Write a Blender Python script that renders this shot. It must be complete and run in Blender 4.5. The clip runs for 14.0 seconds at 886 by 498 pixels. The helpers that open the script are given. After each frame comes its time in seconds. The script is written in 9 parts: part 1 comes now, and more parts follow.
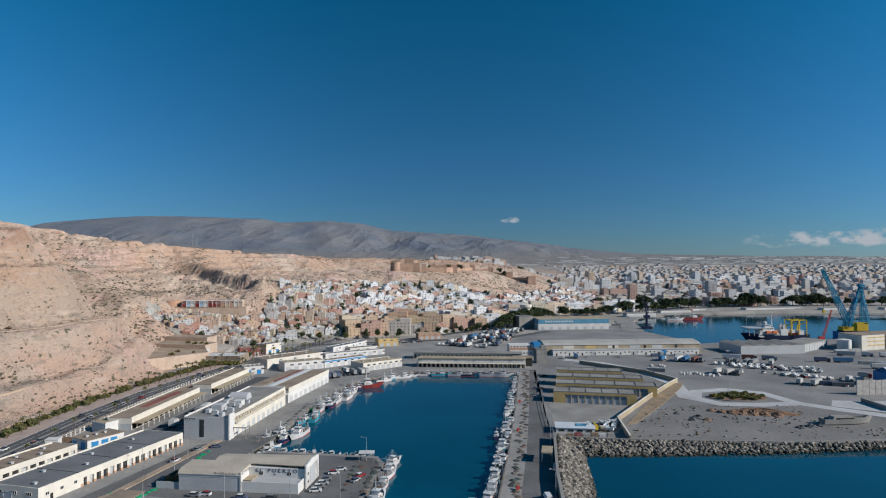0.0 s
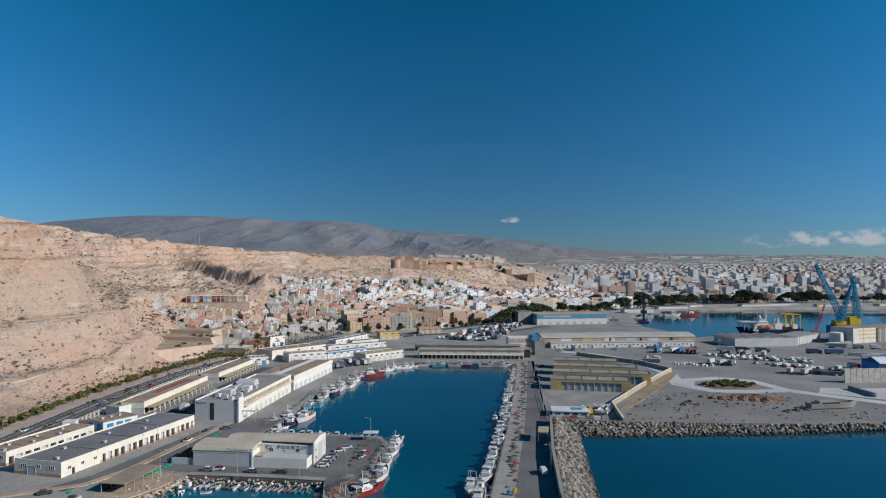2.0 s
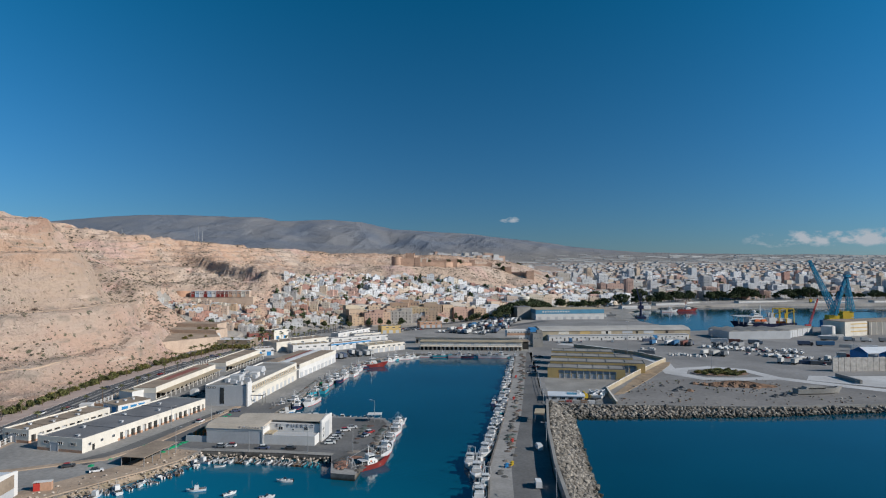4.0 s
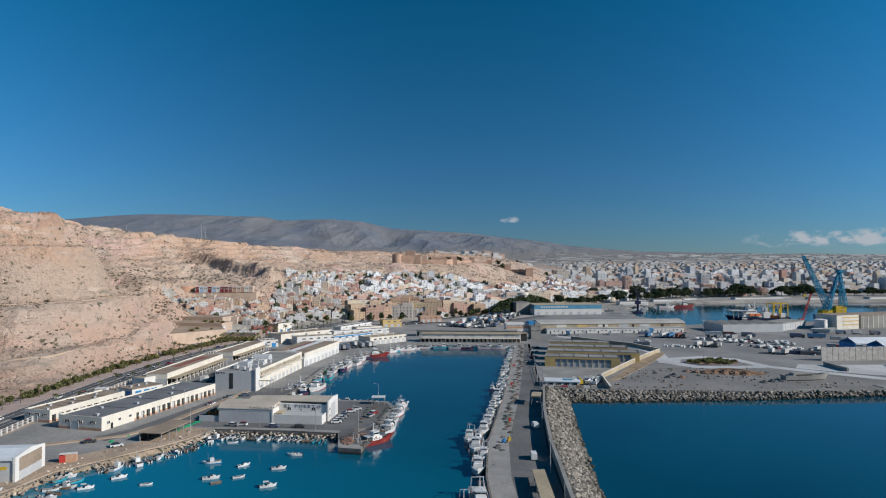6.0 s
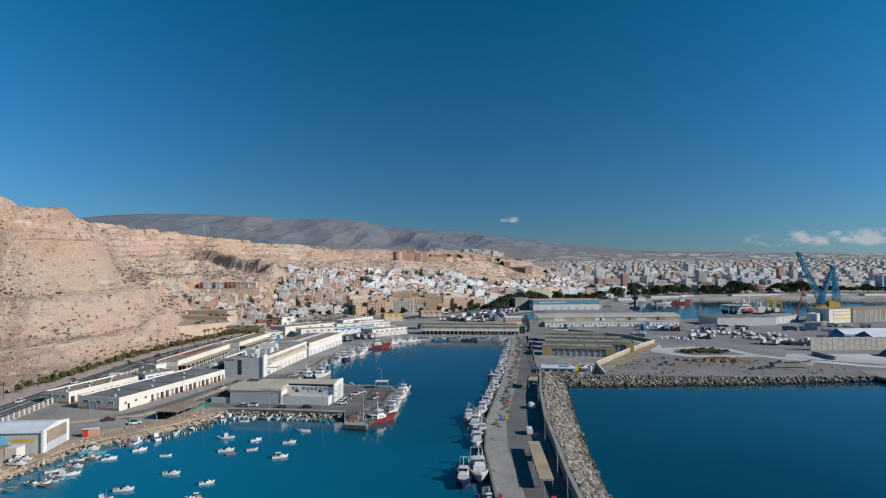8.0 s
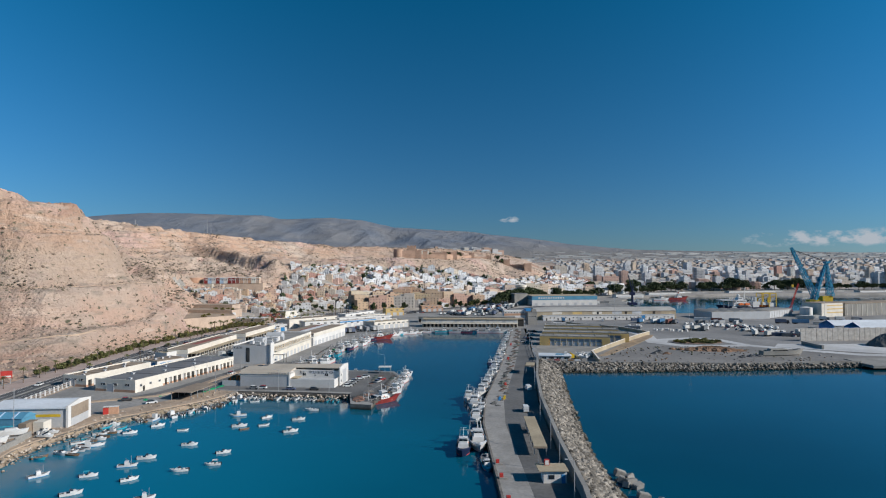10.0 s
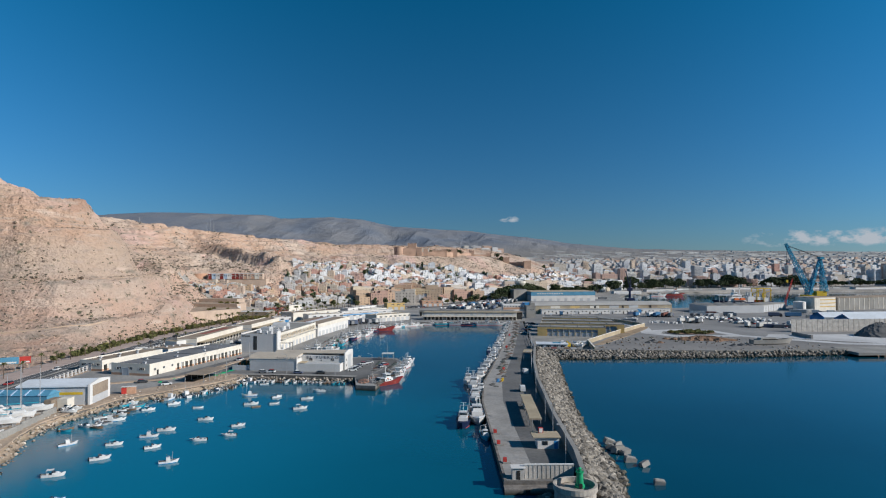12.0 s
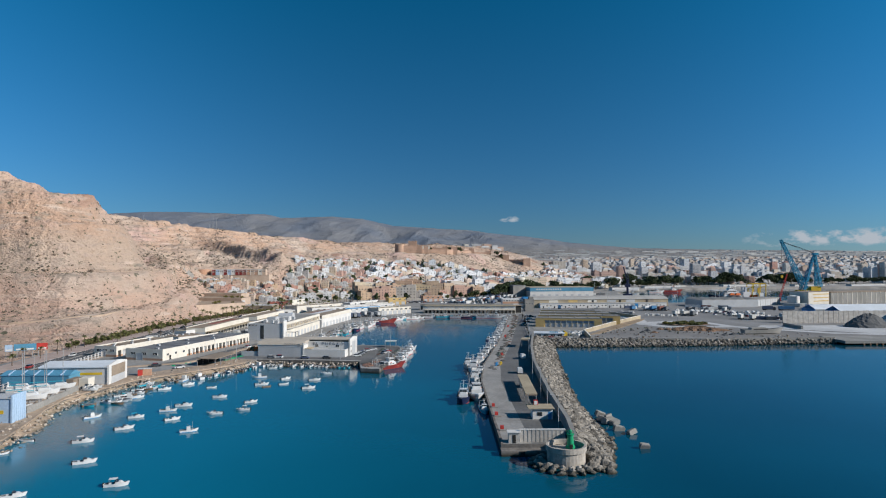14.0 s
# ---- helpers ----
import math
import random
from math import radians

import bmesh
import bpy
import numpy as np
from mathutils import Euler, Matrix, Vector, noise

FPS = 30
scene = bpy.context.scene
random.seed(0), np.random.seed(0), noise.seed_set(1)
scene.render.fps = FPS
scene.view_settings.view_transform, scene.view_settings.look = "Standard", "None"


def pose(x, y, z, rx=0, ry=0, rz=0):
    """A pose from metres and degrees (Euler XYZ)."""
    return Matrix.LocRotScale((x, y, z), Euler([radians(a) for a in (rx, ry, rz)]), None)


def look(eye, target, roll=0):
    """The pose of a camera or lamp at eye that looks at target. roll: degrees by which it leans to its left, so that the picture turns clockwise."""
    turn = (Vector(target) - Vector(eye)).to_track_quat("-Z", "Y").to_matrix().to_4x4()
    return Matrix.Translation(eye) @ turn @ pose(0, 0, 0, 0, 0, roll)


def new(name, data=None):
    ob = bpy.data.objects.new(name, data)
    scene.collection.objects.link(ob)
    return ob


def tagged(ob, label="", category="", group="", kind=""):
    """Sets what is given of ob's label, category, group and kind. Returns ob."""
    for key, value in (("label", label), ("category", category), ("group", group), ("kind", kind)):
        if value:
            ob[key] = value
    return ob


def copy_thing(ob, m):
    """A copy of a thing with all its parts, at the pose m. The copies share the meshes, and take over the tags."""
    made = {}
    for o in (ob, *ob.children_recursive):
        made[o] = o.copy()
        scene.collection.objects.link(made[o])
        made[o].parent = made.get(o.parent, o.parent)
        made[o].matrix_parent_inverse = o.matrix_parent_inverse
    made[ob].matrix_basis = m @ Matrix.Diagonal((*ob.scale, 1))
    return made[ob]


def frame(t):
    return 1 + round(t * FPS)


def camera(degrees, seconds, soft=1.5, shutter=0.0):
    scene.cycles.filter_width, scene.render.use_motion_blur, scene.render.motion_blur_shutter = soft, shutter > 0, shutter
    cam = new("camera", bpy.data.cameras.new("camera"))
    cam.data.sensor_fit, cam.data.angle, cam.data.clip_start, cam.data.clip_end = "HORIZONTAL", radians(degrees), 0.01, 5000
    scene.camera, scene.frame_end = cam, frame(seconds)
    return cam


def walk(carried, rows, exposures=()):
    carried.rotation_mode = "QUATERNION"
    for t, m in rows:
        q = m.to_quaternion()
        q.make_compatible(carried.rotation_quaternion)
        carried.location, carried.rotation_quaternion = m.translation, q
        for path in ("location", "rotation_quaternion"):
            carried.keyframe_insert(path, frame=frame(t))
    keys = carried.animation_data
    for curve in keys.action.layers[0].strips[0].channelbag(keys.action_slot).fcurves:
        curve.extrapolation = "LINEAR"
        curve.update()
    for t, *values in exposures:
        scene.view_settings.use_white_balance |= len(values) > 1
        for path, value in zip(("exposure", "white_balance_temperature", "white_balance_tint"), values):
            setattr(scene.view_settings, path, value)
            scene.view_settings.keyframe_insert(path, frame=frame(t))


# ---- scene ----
# camera: seconds, eye in metres, yaw, pitch and roll in degrees
cam = camera(70.0, 14.0, soft=1.1)
ROWS = [
    (0.0, 0.00, 0.00, 78.00, 0.000, 1.398, -0.200),
    (1.0, -0.24, -5.63, 75.66, -0.012, 1.393, -0.203),
    (2.0, -0.47, -11.38, 73.33, -0.022, 1.388, -0.207),
    (3.0, -0.69, -17.22, 70.99, -0.031, 1.384, -0.211),
    (4.0, -0.90, -23.14, 68.67, -0.039, 1.379, -0.214),
    (5.0, -1.10, -29.12, 66.34, -0.046, 1.374, -0.218),
    (6.0, -1.30, -35.15, 64.01, -0.051, 1.369, -0.221),
    (7.0, -1.49, -41.20, 61.68, -0.055, 1.365, -0.225),
    (8.0, -1.67, -47.27, 59.35, -0.058, 1.360, -0.228),
    (9.0, -1.86, -53.32, 57.02, -0.060, 1.355, -0.232),
    (10.0, -2.05, -59.35, 54.68, -0.060, 1.350, -0.236),
    (11.0, -2.23, -65.34, 52.34, -0.059, 1.345, -0.239),
    (12.0, -2.43, -71.27, 49.98, -0.057, 1.341, -0.243),
    (13.0, -2.63, -77.12, 47.62, -0.053, 1.336, -0.246),
    (14.0, -2.83, -82.87, 45.25, -0.049, 1.331, -0.250),
]
walk(cam, [(t, pose(x, y, z, 90 + pitch, 0, yaw) @ pose(0, 0, 0, 0, 0, roll)) for t, x, y, z, yaw, pitch, roll in ROWS], [(0, 0.0), (7, 0.05), (14, 0.12)])

# ---- sky, sun and exposure ----
SUN_ELEV, SUN_AZ = 28.0, 110.0          # degrees; azimuth clockwise from +y
world = bpy.data.worlds.new("sky")
scene.world = world
world.use_nodes = True
wn, wl = world.node_tree.nodes, world.node_tree.links
sky = wn.new("ShaderNodeTexSky")
sky.sky_type, sky.sun_disc = "NISHITA", False
sky.sun_elevation, sky.sun_rotation = radians(SUN_ELEV), radians(SUN_AZ)
sky.altitude, sky.air_density, sky.dust_density, sky.ozone_density = 0, 1.0, 0.0, 5.0
wn["Background"].inputs["Strength"].default_value = 0.066
# the clear air over the bay is a deep, saturated blue; a few small fair-weather clouds stand low over the plain
way = wn.new("ShaderNodeTexCoord")
sep = wn.new("ShaderNodeSeparateXYZ")
wl.new(way.outputs["Generated"], sep.inputs[0])
tint = wn.new("ShaderNodeValToRGB")
tint.color_ramp.elements[0].position, tint.color_ramp.elements[0].color = 0.0, (0.345, 0.525, 0.78, 1)
tint.color_ramp.elements[1].position, tint.color_ramp.elements[1].color = 0.42, (0.03, 0.765, 0.935, 1)
wl.new(sep.outputs["Z"], tint.inputs[0])
deep = wn.new("ShaderNodeMix")
deep.data_type, deep.blend_type = "RGBA", "MULTIPLY"
deep.inputs["Factor"].default_value = 1
wl.new(sky.outputs[0], deep.inputs["A"]), wl.new(tint.outputs[0], deep.inputs["B"])
# the sky is deepest straight inland and pales towards the sun and away from it
off = wn.new("ShaderNodeMath")
off.operation = "ADD"
off.inputs[1].default_value = 0.06
wl.new(sep.outputs["X"], off.inputs[0])
side = wn.new("ShaderNodeMath")
side.operation = "MULTIPLY"
wl.new(off.outputs[0], side.inputs[0]), wl.new(off.outputs[0], side.inputs[1])
pale = wn.new("ShaderNodeMapRange")
pale.inputs["From Min"].default_value, pale.inputs["From Max"].default_value = 0.0, 0.42
pale.inputs["To Min"].default_value, pale.inputs["To Max"].default_value = 0.95, 1.50
wl.new(side.outputs[0], pale.inputs["Value"])
wide = wn.new("ShaderNodeVectorMath")
wide.operation = "SCALE"
wl.new(deep.outputs["Result"], wide.inputs[0]), wl.new(pale.outputs[0], wide.inputs["Scale"])
puff = wn.new("ShaderNodeTexNoise")
puff.inputs["Scale"].default_value, puff.inputs["Detail"].default_value, puff.inputs["Roughness"].default_value = 30, 10, 0.6
flat = wn.new("ShaderNodeMapping")
flat.inputs["Scale"].default_value = (1, 1, 1.7)
wl.new(way.outputs["Generated"], flat.inputs[0]), wl.new(flat.outputs[0], puff.inputs["Vector"])


def band(value, lo, mid, hi):
    """One within lo to hi, fading to nought outside."""
    r = wn.new("ShaderNodeFloatCurve")
    c = r.mapping.curves[0]
    c.points[0].location, c.points[1].location = (0, 0), (1, 0)
    for p, q in ((lo, 0), (mid, 1), (hi, 0)):
        c.points.new(p, q)
    r.mapping.update()
    wl.new(value, r.inputs["Value"])
    return r.outputs[0]


def times(a, b):
    k = wn.new("ShaderNodeMath")
    k.operation = "MULTIPLY"
    wl.new(a, k.inputs[0]), wl.new(b, k.inputs[1])
    return k.outputs[0]


cover = times(band(sep.outputs["Z"], 0.014, 0.033, 0.054), band(sep.outputs["X"], 0.38, 0.52, 0.80))
small = times(band(sep.outputs["Z"], 0.062, 0.070, 0.077), band(sep.outputs["X"], 0.080, 0.102, 0.135))
more = wn.new("ShaderNodeMath")
more.operation = "MAXIMUM"
wl.new(cover, more.inputs[0]), wl.new(small, more.inputs[1])
cover = more.outputs[0]
thick = wn.new("ShaderNodeMapRange")
thick.inputs["From Min"].default_value, thick.inputs["From Max"].default_value = 0.26, 0.70
heaped = wn.new("ShaderNodeMapRange")
heaped.inputs["From Min"].default_value, heaped.inputs["From Max"].default_value = 0.36, 0.62
wl.new(puff.outputs["Fac"], heaped.inputs["Value"])
wl.new(times(heaped.outputs[0], cover), thick.inputs["Value"])
cloud = wn.new("ShaderNodeMix")
cloud.data_type = "RGBA"
cloud.inputs["B"].default_value = (5.9, 6.6, 7.4, 1)
wl.new(thick.outputs[0], cloud.inputs["Factor"]), wl.new(wide.outputs[0], cloud.inputs["A"])
wl.new(cloud.outputs["Result"], wn["Background"].inputs["Color"])
sun = new("sun", bpy.data.lights.new("sun", "SUN"))
sun.data.energy, sun.data.angle, sun.data.color = 5.0, radians(0.53), (1.0, 0.95, 0.88)
_e, _a = radians(SUN_ELEV), radians(SUN_AZ)
sun.matrix_world = look((0, 0, 0), (-math.sin(_a) * math.cos(_e), -math.cos(_a) * math.cos(_e), -math.sin(_e)))
scene.view_settings.exposure = 0.10


# ---- materials ----
def mat(name, color, rough=0.85, vary=0.25, scale=0.4, fine=4.0, bump=0.0, metal=0.0, by_object=0.0, second=None, by_island=0.0, spec=0.3):
    """Procedural surface: a base colour with broad stains and fine grain, varied per object or per piece."""
    m = bpy.data.materials.new(name)
    m.use_nodes = True
    n, l = m.node_tree.nodes, m.node_tree.links
    b = n["Principled BSDF"]
    b.inputs["Roughness"].default_value, b.inputs["Metallic"].default_value = rough, metal
    b.inputs["Specular IOR Level"].default_value = spec
    geo = n.new("ShaderNodeNewGeometry")
    big, small = n.new("ShaderNodeTexNoise"), n.new("ShaderNodeTexNoise")
    for node, s, d in ((big, scale, 4), (small, fine, 3)):
        node.inputs["Scale"].default_value, node.inputs["Detail"].default_value = s, d
        l.new(geo.outputs["Position"], node.inputs["Vector"])
    mix = n.new("ShaderNodeMix")
    mix.data_type = "RGBA"
    c2 = second or tuple(c * (1 - vary) for c in color)
    mix.inputs["A"].default_value, mix.inputs["B"].default_value = (*color, 1), (*c2, 1)
    ramp = n.new("ShaderNodeMapRange")
    ramp.inputs["From Min"].default_value, ramp.inputs["From Max"].default_value = 0.35, 0.68
    l.new(big.outputs["Fac"], ramp.inputs["Value"])
    l.new(ramp.outputs[0], mix.inputs["Factor"])
    hsv = n.new("ShaderNodeHueSaturation")
    l.new(mix.outputs["Result"], hsv.inputs["Color"])
    val = n.new("ShaderNodeMapRange")
    val.inputs["From Min"].default_value, val.inputs["From Max"].default_value = 0.3, 0.7
    val.inputs["To Min"].default_value, val.inputs["To Max"].default_value = 1 - vary * 0.5, 1 + vary * 0.3
    l.new(small.outputs["Fac"], val.inputs["Value"])
    out = val.outputs[0]
    if by_object or by_island:
        if by_object:
            info, amount = n.new("ShaderNodeObjectInfo").outputs["Random"], by_object
        else:
            info, amount = geo.outputs["Random Per Island"], by_island
        r = n.new("ShaderNodeMapRange")
        r.inputs["To Min"].default_value, r.inputs["To Max"].default_value = 1 - amount, 1 + amount * 0.6
        l.new(info, r.inputs["Value"])
        mul = n.new("ShaderNodeMath")
        mul.operation = "MULTIPLY"
        l.new(out, mul.inputs[0]), l.new(r.outputs[0], mul.inputs[1])
        out = mul.outputs[0]
    l.new(out, hsv.inputs["Value"])
    l.new(hsv.outputs[0], b.inputs["Base Color"])
    if bump:
        bp = n.new("ShaderNodeBump")
        bp.inputs["Strength"].default_value, bp.inputs["Distance"].default_value = min(1, bump), bump
        l.new(small.outputs["Fac"], bp.inputs["Height"])
        l.new(bp.outputs[0], b.inputs["Normal"])
    return m


def palette_mat(name, colors, rough=0.85, island=False, vary=0.2):
    """Paint picked from a palette at random, per object or per piece, with stains."""
    m = mat(name, (0.8, 0.8, 0.8), rough, vary, 0.25, 2.5)
    n, l = m.node_tree.nodes, m.node_tree.links
    rnd = n["Geometry"].outputs["Random Per Island"] if island else n.new("ShaderNodeObjectInfo").outputs["Random"]
    ramp = n.new("ShaderNodeValToRGB")
    ramp.color_ramp.interpolation = "CONSTANT"
    el = ramp.color_ramp.elements
    while len(el) < len(colors):
        el.new(0.5)
    for i, c in enumerate(colors):
        el[i].position, el[i].color = i / len(colors), (*c, 1)
    l.new(rnd, ramp.inputs[0])
    mul = n.new("ShaderNodeMix")
    mul.data_type, mul.blend_type = "RGBA", "MULTIPLY"
    mul.inputs["Factor"].default_value = 1
    hsv = next(k for k in n if k.type == "HUE_SAT")
    l.new(hsv.outputs[0], mul.inputs["A"]), l.new(ramp.outputs[0], mul.inputs["B"])
    l.new(mul.outputs["Result"], n["Principled BSDF"].inputs["Base Color"])
    return m


def water_mat():
    m = bpy.data.materials.new("sea_water")
    m.use_nodes = True
    n, l = m.node_tree.nodes, m.node_tree.links
    b = n["Principled BSDF"]
    b.inputs["Roughness"].default_value, b.inputs["IOR"].default_value = 0.06, 1.33
    geo = n.new("ShaderNodeNewGeometry")
    big = n.new("ShaderNodeTexNoise")
    big.inputs["Scale"].default_value, big.inputs["Detail"].default_value = 0.012, 9
    l.new(geo.outputs["Position"], big.inputs["Vector"])
    mix = n.new("ShaderNodeMix")
    mix.data_type = "RGBA"
    mix.inputs["A"].default_value, mix.inputs["B"].default_value = (0.0002, 0.020, 0.039, 1), (0.0016, 0.135, 0.215, 1)
    # the small-boat bay is shallower and paler than the open water
    sep = n.new("ShaderNodeSeparateXYZ")
    l.new(geo.outputs["Position"], sep.inputs[0])
    shoal = n.new("ShaderNodeMapRange")
    shoal.inputs["From Min"].default_value, shoal.inputs["From Max"].default_value = 50, -110
    shoal.inputs["To Min"].default_value, shoal.inputs["To Max"].default_value = 0.0, 1.0
    l.new(sep.outputs["X"], shoal.inputs["Value"])
    deep = n.new("ShaderNodeMapRange")
    deep.inputs["From Min"].default_value, deep.inputs["From Max"].default_value = 140, 240
    deep.inputs["To Min"].default_value, deep.inputs["To Max"].default_value = 1.0, 0.12
    l.new(sep.outputs["Y"], deep.inputs["Value"])
    shallow = n.new("ShaderNodeMath")
    shallow.operation = "MULTIPLY"
    l.new(shoal.outputs[0], shallow.inputs[0]), l.new(deep.outputs[0], shallow.inputs[1])
    blend = n.new("ShaderNodeMath")
    blend.operation = "MULTIPLY_ADD"
    blend.inputs[1].default_value = 0.5
    l.new(big.outputs["Fac"], blend.inputs[0]), l.new(shallow.outputs[0], blend.inputs[2])
    l.new(blend.outputs[0], mix.inputs["Factor"])
    l.new(mix.outputs["Result"], b.inputs["Base Color"])
    waves = n.new("ShaderNodeTexNoise")
    waves.inputs["Scale"].default_value, waves.inputs["Detail"].default_value = 0.9, 4
    l.new(geo.outputs["Position"], waves.inputs["Vector"])
    bp = n.new("ShaderNodeBump")
    bp.inputs["Strength"].default_value, bp.inputs["Distance"].default_value = 0.32, 0.08
    l.new(waves.outputs["Fac"], bp.inputs["Height"])
    l.new(bp.outputs[0], b.inputs["Normal"])
    return m


WATER = water_mat()
ASPHALT = mat("asphalt", (0.155, 0.154, 0.152), 0.9, 0.35, 0.05, 0.9)
CONCRETE = mat("concrete", (0.29, 0.28, 0.26), 0.9, 0.3, 0.08, 1.5)
QUAYWALL = mat("quay_wall_concrete", (0.22, 0.20, 0.18), 0.9, 0.5, 0.3, 2)
WHITE = mat("white_paint", (0.63, 0.615, 0.59), 0.8, 0.12, 0.15, 2)
CREAM = mat("cream_render", (0.66, 0.615, 0.535), 0.85, 0.15, 0.2, 2)
OCHRE = mat("ochre_render", (0.57, 0.40, 0.17), 0.85, 0.15, 0.2, 2)
TERRA = mat("salmon_plinth", (0.50, 0.30, 0.20), 0.85, 0.2, 0.3, 2)
GREYROOF = mat("grey_roofing", (0.175, 0.18, 0.19), 0.9, 0.3, 0.08, 1.2)
BROWNROOF = mat("brown_fibre_cement_roof", (0.31, 0.245, 0.185), 0.9, 0.3, 0.1, 1.2)
TANROOF = mat("tan_sheet_roof", (0.40, 0.33, 0.23), 0.85, 0.25, 0.1, 1.2)
REDROOF = mat("red_roof", (0.28, 0.10, 0.08), 0.85, 0.3, 0.1, 1.2)
GREYMETAL = mat("grey_sheet_metal", (0.46, 0.47, 0.48), 0.6, 0.15, 0.1, 1.5)
DARKGLASS = mat("dark_glass", (0.02, 0.028, 0.035), 0.25, 0.2, 0.5, 3, spec=0.6)
# near-black for dark doors and bands, and for shade painted inside openings
DARK = mat("dark_paint_and_shade", (0.03, 0.03, 0.03), 0.9, 0.3)
BLUEPAINT = mat("blue_paint", (0.03, 0.22, 0.48), 0.6, 0.2)
SALMONPAVE = mat("pink_paving", (0.42, 0.33, 0.29), 0.9, 0.2, 0.2, 1.5)
ROADGREY = mat("road_asphalt", (0.10, 0.103, 0.108), 0.9, 0.25, 0.05, 1.0)
DUST = mat("dusty_grey_yard", (0.22, 0.21, 0.20), 0.95, 0.3, 0.03, 0.5, second=(0.15, 0.145, 0.14))
PALEROAD = mat("pale_dusty_road", (0.50, 0.50, 0.50), 0.95, 0.25, 0.04, 0.6)
SHORE = mat("tan_shore_gravel", (0.41, 0.315, 0.235), 0.95, 0.35, 0.1, 1.0)
ROCK = mat("armour_rock", (0.31, 0.28, 0.24), 0.95, 0.5, 0.5, 3, bump=0.4, by_island=0.5)
STONE = mat("armour_stone", (0.31, 0.28, 0.24), 0.95, 0.5, 0.5, 3, bump=0.4, by_object=0.5)
BACKING = mat("dark_backing", (0.10, 0.09, 0.08), 0.95, 0.4, 0.6, 3)
GREEN = mat("green_paint", (0.01, 0.30, 0.13), 0.5, 0.15)
RED = mat("red_paint", (0.50, 0.05, 0.04), 0.6, 0.2)
DRYSOIL = mat("dry_brown_soil", (0.33, 0.25, 0.17), 0.95, 0.35, 0.2, 1.5)
PALEWALL = mat("pale_weathered_wall", (0.52, 0.49, 0.45), 0.9, 0.3, 0.5, 3)
PALESHEET = mat("pale_tan_sheet_roof", (0.48, 0.42, 0.345), 0.85, 0.2, 0.1, 1.2)
DARKBLUE = mat("navy_paint", (0.012, 0.02, 0.06), 0.5, 0.2)
BLACK = mat("black_rubber", (0.02, 0.02, 0.02), 0.85, 0.2)
STEEL = mat("galvanised_steel", (0.42, 0.42, 0.42), 0.5, 0.2, metal=0.3)
YELLOW = mat("yellow_paint", (0.60, 0.40, 0.03), 0.6, 0.2)
ORANGE = mat("orange_paint", (0.60, 0.14, 0.03), 0.6, 0.2)
CRANEBLUE = mat("bright_blue_steel", (0.02, 0.26, 0.42), 0.55, 0.2)
CYAN = mat("turquoise_paint", (0.03, 0.32, 0.42), 0.6, 0.2)
SHEDBLUE = mat("faded_blue_sheet", (0.09, 0.27, 0.40), 0.65, 0.2, 0.15, 1.5)
PALEBLUE = mat("pale_blue_sheet", (0.36, 0.48, 0.62), 0.65, 0.15, 0.15, 1.5)
BOATWHITE = mat("white_gelcoat", (0.64, 0.64, 0.63), 0.35, 0.1, 0.5, 4, by_object=0.12, spec=0.5)
DECK = mat("worn_deck", (0.32, 0.27, 0.21), 0.85, 0.35, 0.8, 4)
WOOD = mat("weathered_wood", (0.22, 0.14, 0.085), 0.85, 0.35, 0.8, 5)
CARPAINT = palette_mat("car_paint", ((0.75, 0.75, 0.75), (0.7, 0.7, 0.7), (0.06, 0.06, 0.065), (0.25, 0.26, 0.27), (0.42, 0.42, 0.43), (0.75, 0.75, 0.74), (0.10, 0.12, 0.2), (0.35, 0.04, 0.04), (0.03, 0.03, 0.03)), 0.35, vary=0.05)
NETS = palette_mat("fishing_nets", ((0.16, 0.13, 0.11), (0.20, 0.17, 0.14), (0.13, 0.13, 0.125), (0.10, 0.13, 0.12), (0.19, 0.12, 0.10), (0.25, 0.22, 0.19), (0.15, 0.14, 0.13)), 0.95, vary=0.4)
TARP = palette_mat("lorry_bodies", ((0.72, 0.72, 0.71), (0.7, 0.7, 0.7), (0.10, 0.13, 0.2), (0.3, 0.31, 0.32), (0.66, 0.66, 0.64), (0.06, 0.18, 0.34), (0.5, 0.5, 0.48), (0.24, 0.10, 0.08), (0.62, 0.62, 0.6), (0.16, 0.17, 0.18)), 0.6, vary=0.15)
LEAF = mat("green_foliage", (0.16, 0.165, 0.06), 0.9, 0.45, 0.5, 3, by_island=0.5)
LEAFDARK = mat("dark_green_foliage", (0.068, 0.092, 0.040), 0.9, 0.45, 0.3, 2, by_island=0.5)
LEAFDRY = mat("olive_yellow_foliage", (0.20, 0.175, 0.05), 0.9, 0.4, 0.4, 3, by_island=0.5)
SCRUB = mat("dry_scrub", (0.185, 0.155, 0.11), 0.95, 0.4, 0.3, 3, by_island=0.5)
BARK = mat("palm_bark", (0.15, 0.11, 0.08), 0.95, 0.35, 1, 5)
EARTHPILE = mat("brown_spoil", (0.24, 0.15, 0.10), 0.95, 0.3, 0.3, 2, bump=0.4)
GREYPILE = mat("grey_aggregate", (0.13, 0.13, 0.13), 0.95, 0.25, 0.3, 2, bump=0.3)
TEXTGREY = mat("dark_grey_lettering", (0.08, 0.09, 0.12), 0.7, 0.1)
DECKGREY = mat("grey_boat_deck", (0.22, 0.23, 0.24), 0.7, 0.4, 0.6, 4)
STREET = mat("town_street_dust", (0.34, 0.315, 0.285), 0.95, 0.3, 0.03, 0.4)
WESTGROUND = mat("worn_quay_asphalt", (0.29, 0.28, 0.265), 0.93, 0.35, 0.04, 0.8, second=(0.20, 0.197, 0.19))
